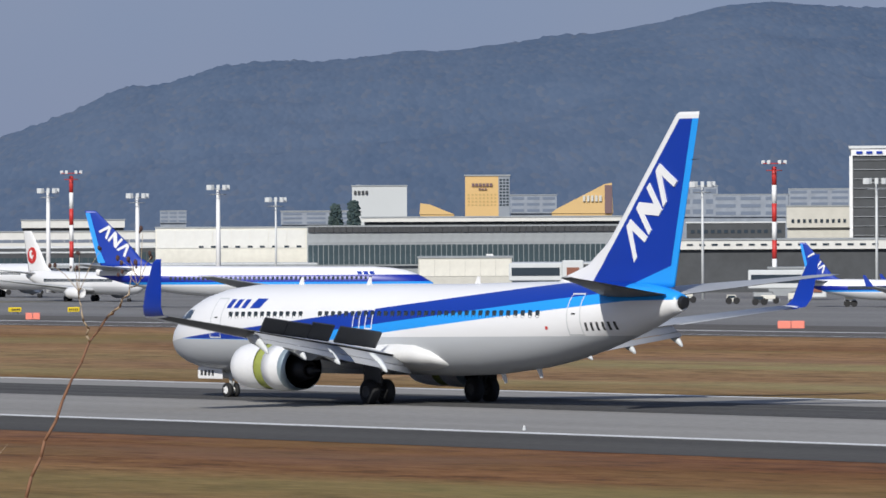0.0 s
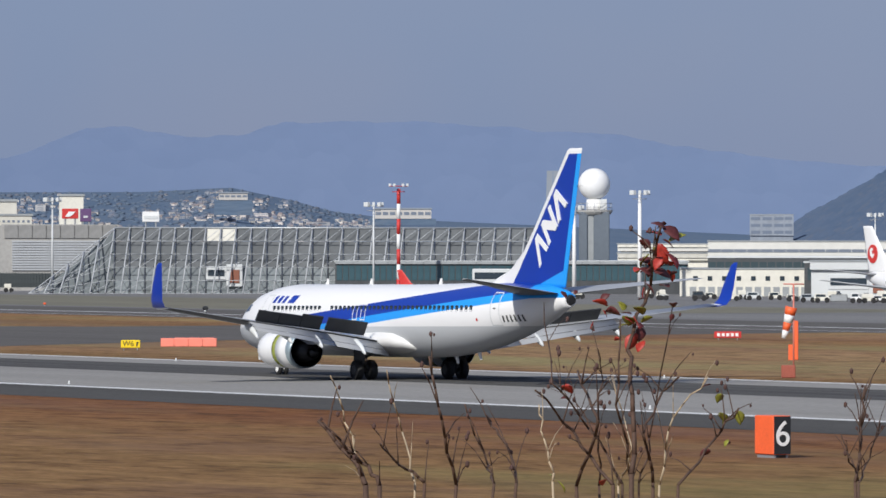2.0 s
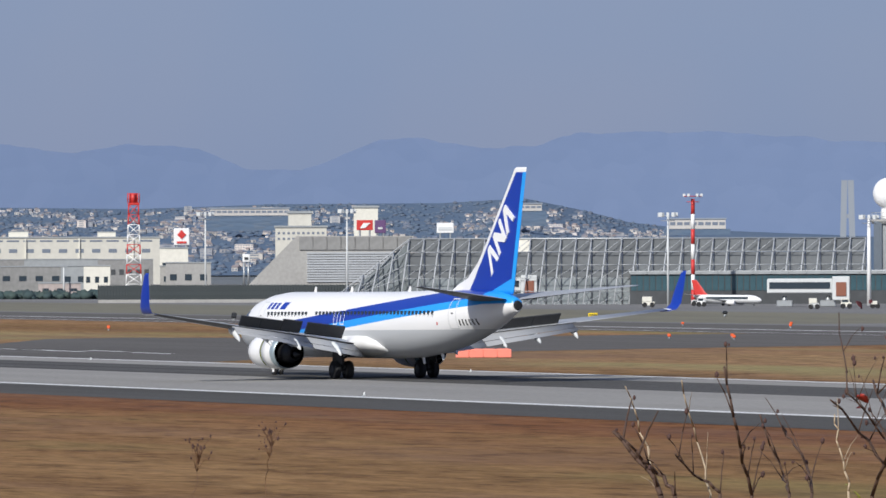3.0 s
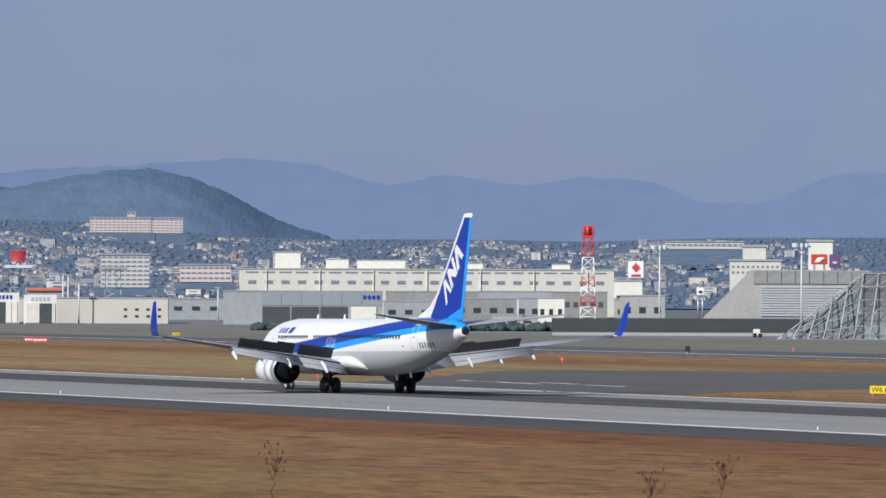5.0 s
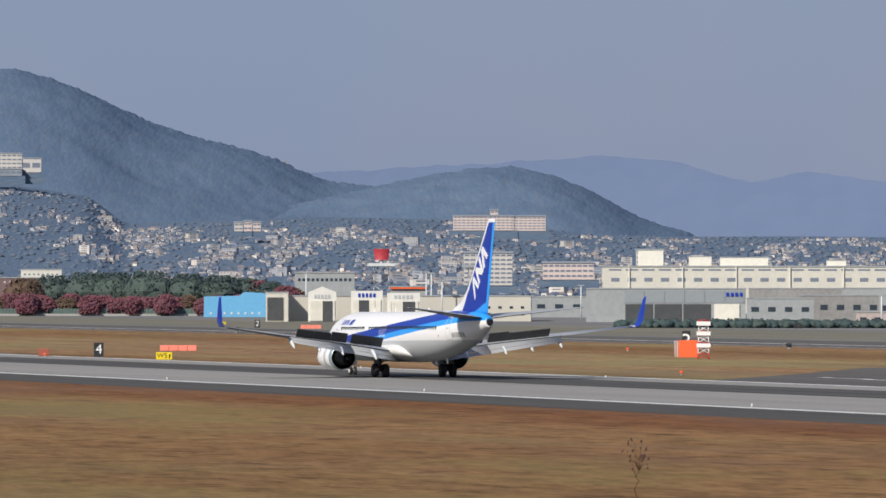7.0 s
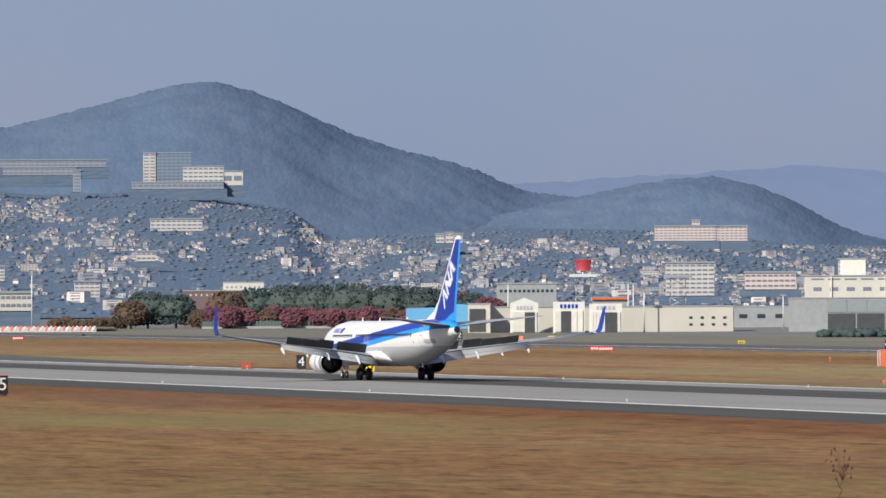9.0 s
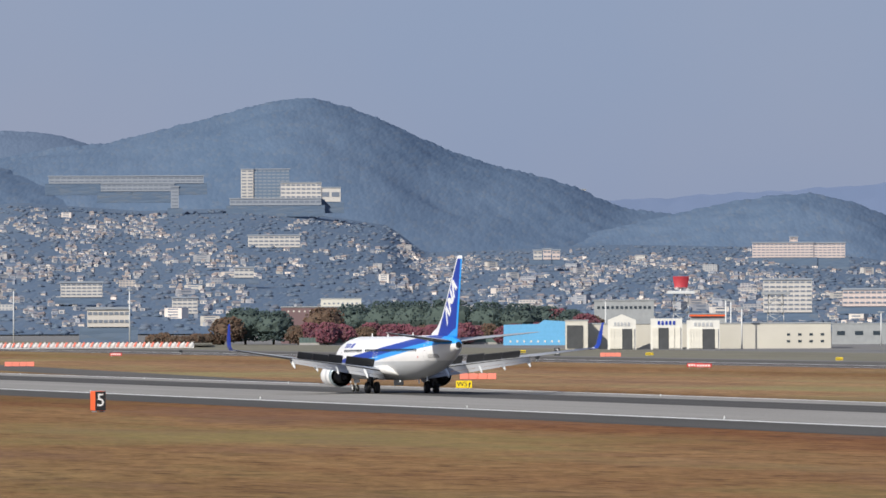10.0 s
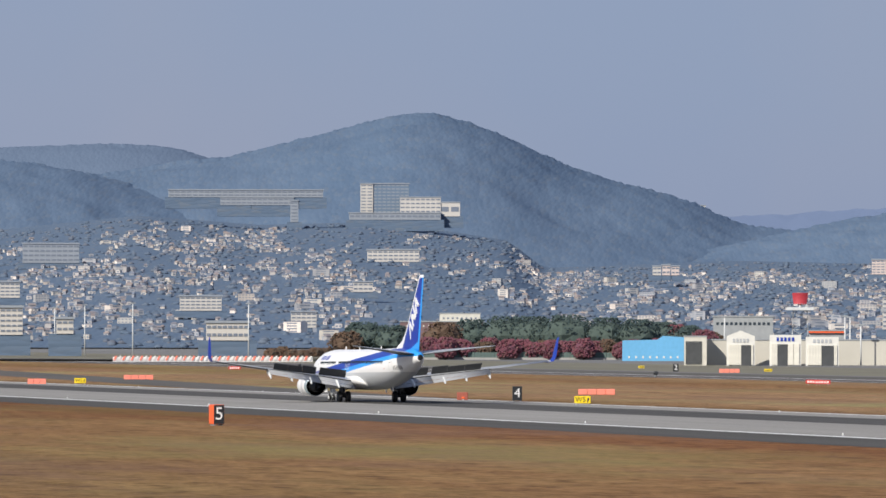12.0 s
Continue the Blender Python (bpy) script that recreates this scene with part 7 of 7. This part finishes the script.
for k, b in enumerate((54.60, 54.75)):
    tree(b, 640, 12.4 - k * 0.6, 2.4, EVERGREEN, "small evergreen tree behind the terrace", 160 + k)
clumps(420, 66.7, 69.4, 61, EVERGREEN, 1165, 1185, (0.5, 1.3), "hedge", "low dark hedge before the sheds", 0.0)
fence((74.481, 72.848, -9, -0.220), 440, 60, plain("green_mesh_fence", (0.10, 0.15, 0.14), 0.7), "low green mesh fence by the trees")
sheet("ground_bank", [spot(79, 1480)[:2], spot(75.2, 1480)[:2], spot(75.2, 1560)[:2], spot(79, 1560)[:2]], 0.6, GREENGRASS, "green grass bank behind the barricades")


# ---- the mound with its shrubs, close to the viewer ----
def mound():
    vs, fs, n, rings = [], [], 48, ((0, 6.0), (6, 6.0), (14, 5.9), (18, 5.4), (26, 3.4), (36, 1.0), (44, 0.0), (46, -0.3))
    for r, z in rings:
        for k in range(n):
            a = k * math.tau / n
            vs.append((math.cos(a) * r, math.sin(a) * r, z + (noise.noise(Vector((math.cos(a) * r, math.sin(a) * r, 0)) * 0.3) * 0.15 if z > 0 else 0)))
    for j in range(len(rings) - 1):
        for k in range(n):
            fs.append((j * n + k, j * n + (k + 1) % n, (j + 1) * n + (k + 1) % n, (j + 1) * n + k))
    tagged(link_mesh("ground_mound", vs, fs, GRASS, smooth=True), "grassy mound beside the airfield", "mound", kind="structure")


mound()
TWIG = plain("brown_twig", (0.085, 0.048, 0.032), 0.8, vary=0.3, scale=30, fine=120)
PALETWIG = plain("pale_dry_grass_stem", (0.42, 0.33, 0.22), 0.8, vary=0.2, scale=30, fine=120)
LEAFRED = plain("crimson_leaf", (0.38, 0.034, 0.022), 0.55, vary=0.45, scale=40, fine=160)
LEAFGREEN = plain("olive_leaf", (0.22, 0.22, 0.03), 0.55, vary=0.4, scale=40, fine=160)
LEAFDARK = plain("dark_wine_leaf", (0.10, 0.022, 0.022), 0.6, vary=0.4, scale=40, fine=160)
BUD = plain("dry_brown_bud", (0.085, 0.045, 0.038), 0.9, vary=0.4, scale=60, fine=200)


def aloft(b, el, dist):
    return spot(b, dist, EYE.z + dist * math.tan(radians(el)))


def stem_part(e, pts, r0, r1, mat, rnd, twigs=0, buds=0, reach=1.0):
    """One bent stem that tapers, with side twigs and buds along its upper half."""
    bm = bmesh.new()
    m = len(pts) - 1
    fine = []
    for i in range(m):
        for k in range(4):
            u = k / 4
            q = pts[i].lerp(pts[i + 1], u)
            fine.append(q + Vector((rnd.uniform(-1, 1), rnd.uniform(-1, 1), rnd.uniform(-1, 1))) * 0.004)
    fine.append(pts[-1])
    n = len(fine) - 1
    for i in range(n):
        add_tube(bm, fine[i], fine[i + 1], r0 + (r1 - r0) * i / n, r0 + (r1 - r0) * (i + 1) / n, 5)
    part("stem", bm, mat, e)
    spots = []
    for _ in range(twigs):
        i = rnd.randrange(n // 2 if reach > 0.6 else n - 4, n)
        a = fine[i]
        tip = a + Vector((rnd.uniform(-0.045, 0.045), rnd.uniform(-0.045, 0.045), rnd.uniform(0.02, 0.09))) * reach
        bm = bmesh.new()
        add_tube(bm, a, a.lerp(tip, 0.5) + Vector((0, 0, 0.006)), r1 * 0.8, r1 * 0.6, 4)
        add_tube(bm, a.lerp(tip, 0.5) + Vector((0, 0, 0.006)), tip, r1 * 0.6, r1 * 0.35, 4)
        part("twig", bm, mat, e)
        spots.append(tip)
    for k in range(buds):
        p = spots[k % len(spots)] if spots else fine[rnd.randrange(n // 2, n)]
        bm = bmesh.new()
        bmesh.ops.create_icosphere(bm, subdivisions=1, radius=rnd.uniform(0.0018, 0.0042) * (1.0 if reach > 0.6 else 0.55), matrix=Matrix.Translation(p + Vector((rnd.uniform(-1, 1), rnd.uniform(-1, 1), rnd.uniform(-1, 1))) * 0.006 * reach) @ Matrix.Diagonal((1, 1, 1.5, 1)))
        part("bud", bm, BUD, e)


def leaf_part(e, p, size, mat, rnd):
    """A folded, pointed leaf, slightly curled."""
    bm = bmesh.new()
    rot = Euler((rnd.uniform(-1.2, 1.2), rnd.uniform(-0.8, 0.8), rnd.uniform(0, 6.28))).to_matrix()
    mid, lft, rgt = [], [], []
    for j in range(6):
        v = j / 5
        w = math.sin(math.pi * min(1, v * 0.92 + 0.06)) * 0.36
        curl = -0.25 * v * v
        mid.append(bm.verts.new(p + rot @ Vector((0, v * size, curl * size))))
        lft.append(bm.verts.new(p + rot @ Vector((-w * size, v * size, (curl + 0.16 * w * 2) * size))))
        rgt.append(bm.verts.new(p + rot @ Vector((w * size, v * size, (curl + 0.16 * w * 2) * size))))
    for j in range(5):
        bm.faces.new((mid[j], mid[j + 1], lft[j + 1], lft[j]))
        bm.faces.new((rgt[j], rgt[j + 1], mid[j + 1], mid[j]))
    ob = part("leaf", bm, mat, e, smooth=True)
    ob.modifiers.new("thickness", "SOLIDIFY").thickness = 0.0006


def shrub(name, label, dist, stems, leaves, seed, reach=1.0):
    rnd = random.Random(seed)
    b0 = stems[0][0][0][0]
    foot = spot(b0, dist, 5.9)
    e = empty(name, Matrix.Translation(foot), label, "shrub")
    for pts, r0, r1, mat, tw, bu in stems:
        up = [aloft(b, a, dist + rnd.uniform(-0.15, 0.15)) - foot for b, a in pts]
        root = Vector((up[0].x * 0.5, up[0].y * 0.5, -0.05))
        low = [] if r0 < 0.0021 and len(stems) > 1 else [root, root.lerp(up[0], 0.5)]
        stem_part(e, low + up, r0, r1, mat, rnd, tw, bu, reach)
    for (b, a), size, mat in leaves:
        p = aloft(b, a, dist) - foot
        leaf_part(e, p, size * 0.85, mat, rnd)
        for _ in range(2 if size > 0.03 else 1):
            near = p + Vector((rnd.uniform(-1, 1), rnd.uniform(-1, 1), rnd.uniform(-1.2, 0.8))) * 0.028
            leaf_part(e, near, size * rnd.uniform(0.4, 0.65), rnd.choice((mat, mat, LEAFDARK, LEAFGREEN)), rnd)
    return e


shrub("leafy_shrub", "thin autumn shrub with crimson and olive leaves", 12.0, [
    ([(60.093, -1.905), (60.082, -1.253), (60.124, -0.879), (59.946, -0.367), (59.852, 0.123)], 0.006, 0.0022, TWIG, 5, 3),
    ([(60.536, -1.998), (60.358, -1.485), (60.535, -1.065)], 0.005, 0.002, TWIG, 6, 6),
    ([(60.256, -1.998), (60.582, -1.578), (60.885, -1.228)], 0.005, 0.0018, TWIG, 5, 4),
    ([(59.906, -1.999), (59.999, -1.579), (59.835, -1.253), (59.695, -1.113)], 0.004, 0.0016, TWIG, 5, 6),
    ([(59.696, -1.999), (59.393, -1.627), (59.206, -1.370)], 0.004, 0.0016, TWIG, 6, 8),
    ([(60.070, -1.998), (60.208, -1.346), (60.184, -0.646)], 0.004, 0.0014, TWIG, 4, 3),
    ([(60.163, -1.998), (60.442, -1.532), (60.745, -1.158), (60.814, -0.505)], 0.0035, 0.001, TWIG, 9, 12),
    ([(60.349, -1.998), (60.372, -1.625), (60.339, -1.159), (60.371, -0.879)], 0.003, 0.001, TWIG, 8, 5),
    ([(60.023, -1.999), (59.929, -1.626), (59.750, -0.507)], 0.003, 0.001, TWIG, 6, 5),
    ([(60.186, -1.998), (60.069, -1.719), (60.255, -1.112)], 0.003, 0.001, PALETWIG, 6, 3),
    ([(59.860, -1.999), (59.742, -1.440), (59.462, -1.114)], 0.003, 0.0012, PALETWIG, 4, 2),
    ([(60.723, -1.997), (60.815, -1.624), (60.852, -1.345)], 0.003, 0.0012, PALETWIG, 3, 2)],
    [((59.852, 0.053), 0.042, LEAFRED), ((59.833, 0.123), 0.045, LEAFDARK), ((59.824, -0.087), 0.05, LEAFRED), ((59.880, -0.133), 0.045, LEAFRED), ((59.950, -0.110), 0.035, LEAFGREEN), ((59.997, -0.227), 0.035, LEAFRED),
     ((59.904, -0.250), 0.04, LEAFDARK), ((59.787, -0.180), 0.035, LEAFRED), ((59.857, -0.017), 0.05, LEAFRED), ((59.974, -0.343), 0.03, LEAFDARK), ((60.291, -0.529), 0.035, LEAFRED), ((60.184, -0.600), 0.04, LEAFDARK),
     ((60.067, -0.646), 0.042, LEAFRED), ((59.997, -0.600), 0.038, LEAFGREEN), ((60.044, -0.763), 0.04, LEAFRED), ((60.114, -0.693), 0.04, LEAFGREEN), ((60.582, -1.252), 0.035, LEAFRED), ((60.674, -0.412), 0.02, LEAFDARK),
     ((59.206, -1.394), 0.03, LEAFGREEN), ((59.345, -1.254), 0.025, LEAFGREEN), ((59.322, -1.487), 0.03, LEAFGREEN), ((59.439, -1.720), 0.025, LEAFDARK), ((60.699, -1.974), 0.03, LEAFGREEN), ((60.303, -1.961), 0.03, LEAFRED),
     ((59.750, -0.507), 0.025, LEAFDARK), ((60.347, -0.483), 0.022, LEAFDARK)], 31)
shrub("bare_shrub", "leafless brown shrub with dry buds", 11.6, [
    ([(62.261, -1.994), (62.401, -1.784), (62.680, -1.480)], 0.007, 0.003, TWIG, 4, 3),
    ([(62.168, -1.994), (62.308, -1.831), (62.563, -1.574)], 0.006, 0.002, TWIG, 3, 2),
    ([(61.539, -1.996), (61.664, -1.483), (61.761, -0.947)], 0.0045, 0.0018, TWIG, 7, 9),
    ([(61.026, -1.997), (61.188, -1.577), (61.282, -1.437)], 0.004, 0.0016, TWIG, 5, 4),
    ([(61.795, -1.995), (62.005, -1.832), (62.168, -1.668)], 0.004, 0.0016, TWIG, 4, 4),
    ([(61.236, -1.996), (61.282, -1.857), (61.468, -1.343)], 0.0035, 0.0014, TWIG, 5, 4),
    ([(61.888, -1.995), (61.981, -1.575), (62.111, -1.062)], 0.003, 0.001, PALETWIG, 2, 0),
    ([(62.285, -1.994), (62.447, -1.481), (62.577, -1.108)], 0.003, 0.001, PALETWIG, 2, 0)], [], 32)
shrub("bare_shrub", "leafless brown shrub with fine twigs", 12.4, [
    ([(58.227, -2.000), (58.190, -1.628), (58.166, -1.185)], 0.0045, 0.0016, TWIG, 14, 6),
    ([(58.204, -2.000), (58.134, -1.767), (58.040, -1.488)], 0.003, 0.0012, TWIG, 6, 2),
    ([(58.227, -1.954), (58.297, -1.767), (58.367, -1.581)], 0.003, 0.0012, TWIG, 5, 2),
    ([(57.645, -2.000), (57.622, -1.861), (57.594, -1.749)], 0.0025, 0.001, PALETWIG, 1, 0)], [((57.915, -1.884), 0.045, LEAFRED), ((57.808, -1.944), 0.045, LEAFDARK), ((57.738, -2.000), 0.04, LEAFRED)], 33)
shrub("seed_head_stalk", "tall dry stalk with dark seed heads", 12.0, [
    ([(57.316, -2.181), (57.081, -1.554), (56.775, -0.904), (56.635, -0.695), (56.518, -0.579)], 0.0045, 0.0012, plain("reddish_stalk", (0.22, 0.11, 0.06), 0.8), 0, 0),
    ([(56.775, -0.904), (56.844, -0.694), (56.889, -0.414)], 0.002, 0.001, PALETWIG, 4, 8),
    ([(56.635, -0.695), (56.471, -0.510), (56.330, -0.371)], 0.002, 0.001, PALETWIG, 6, 12)], [], 34)
WEED = plain("dry_russet_weed", (0.15, 0.075, 0.036), 0.9, vary=0.4, scale=60, fine=200)
for k, (b, a) in enumerate(((65.508, -1.59), (66.115, -1.70), (69.203, -1.49))):
    shrub("dry_weed", "dry russet weed with a branching seed head", 12.6, [([(b + 0.03, a - 0.3), (b + 0.01, a - 0.1), (b - 0.01, a + 0.05)], 0.0006, 0.0007, WEED, 24, 34)], [], 50 + k, 0.5)


# ---- what moves ----
ROLL = [(0.0, -268.5), (0.5, -291.9), (1.0, -314.9), (1.5, -337.0), (2.0, -358.9), (2.5, -379.6), (3.0, -400.2), (3.2, -408.4), (4.8, -470.6),
        (5.0, -477.8), (5.5, -495.8), (6.0, -513.4), (6.5, -530.6), (7.0, -547.1), (7.5, -563.0), (9.5, -621.8), (10.0, -636.0), (10.5, -649.7),
        (11.0, -663.1), (11.5, -676.1), (12.0, -688.8)]


def rolled(t):
    for (a, x), (b, y) in zip(ROLL, ROLL[1:]):
        if t <= b + 1e-9:
            return x + (y - x) * (t - a) / (b - a)
    return ROLL[-1][1]


def motions():
    walk(AIRLINER, [(t, pose(x, 181.0, 0)) for t, x in ROLL])
    # the other jet taxies slowly ahead, nose first
    m0 = TAXIING.matrix_basis.copy()
    walk(TAXIING, [(t, m0 @ Matrix.Translation((-2.9 * t, 0, 0))) for t in (0.0, 4.0, 8.0, 12.0)])
    # the wheels turn as fast as the clip can show without leaping
    for hub, r, at in WHEELS:
        turn, rows = 0.0, []
        for k in range(361):
            rows.append((k / 30, pose(*at, 0, -turn, 0)))
            turn += min(85.0, math.degrees((rolled(k / 30) - rolled((k + 1) / 30)) / r))
        walk(hub, rows)
    # reverser sleeves slide shut
    for sl in SLEEVES:
        walk(sl, [(t, pose(14.4 + d, 0, 0)) for t, d in ((0, 0.62), (1.0, 0.60), (2.0, 0.42), (2.8, 0.22), (4.0, 0.03), (5.0, 0.0), (12.0, 0.0))])


motions()
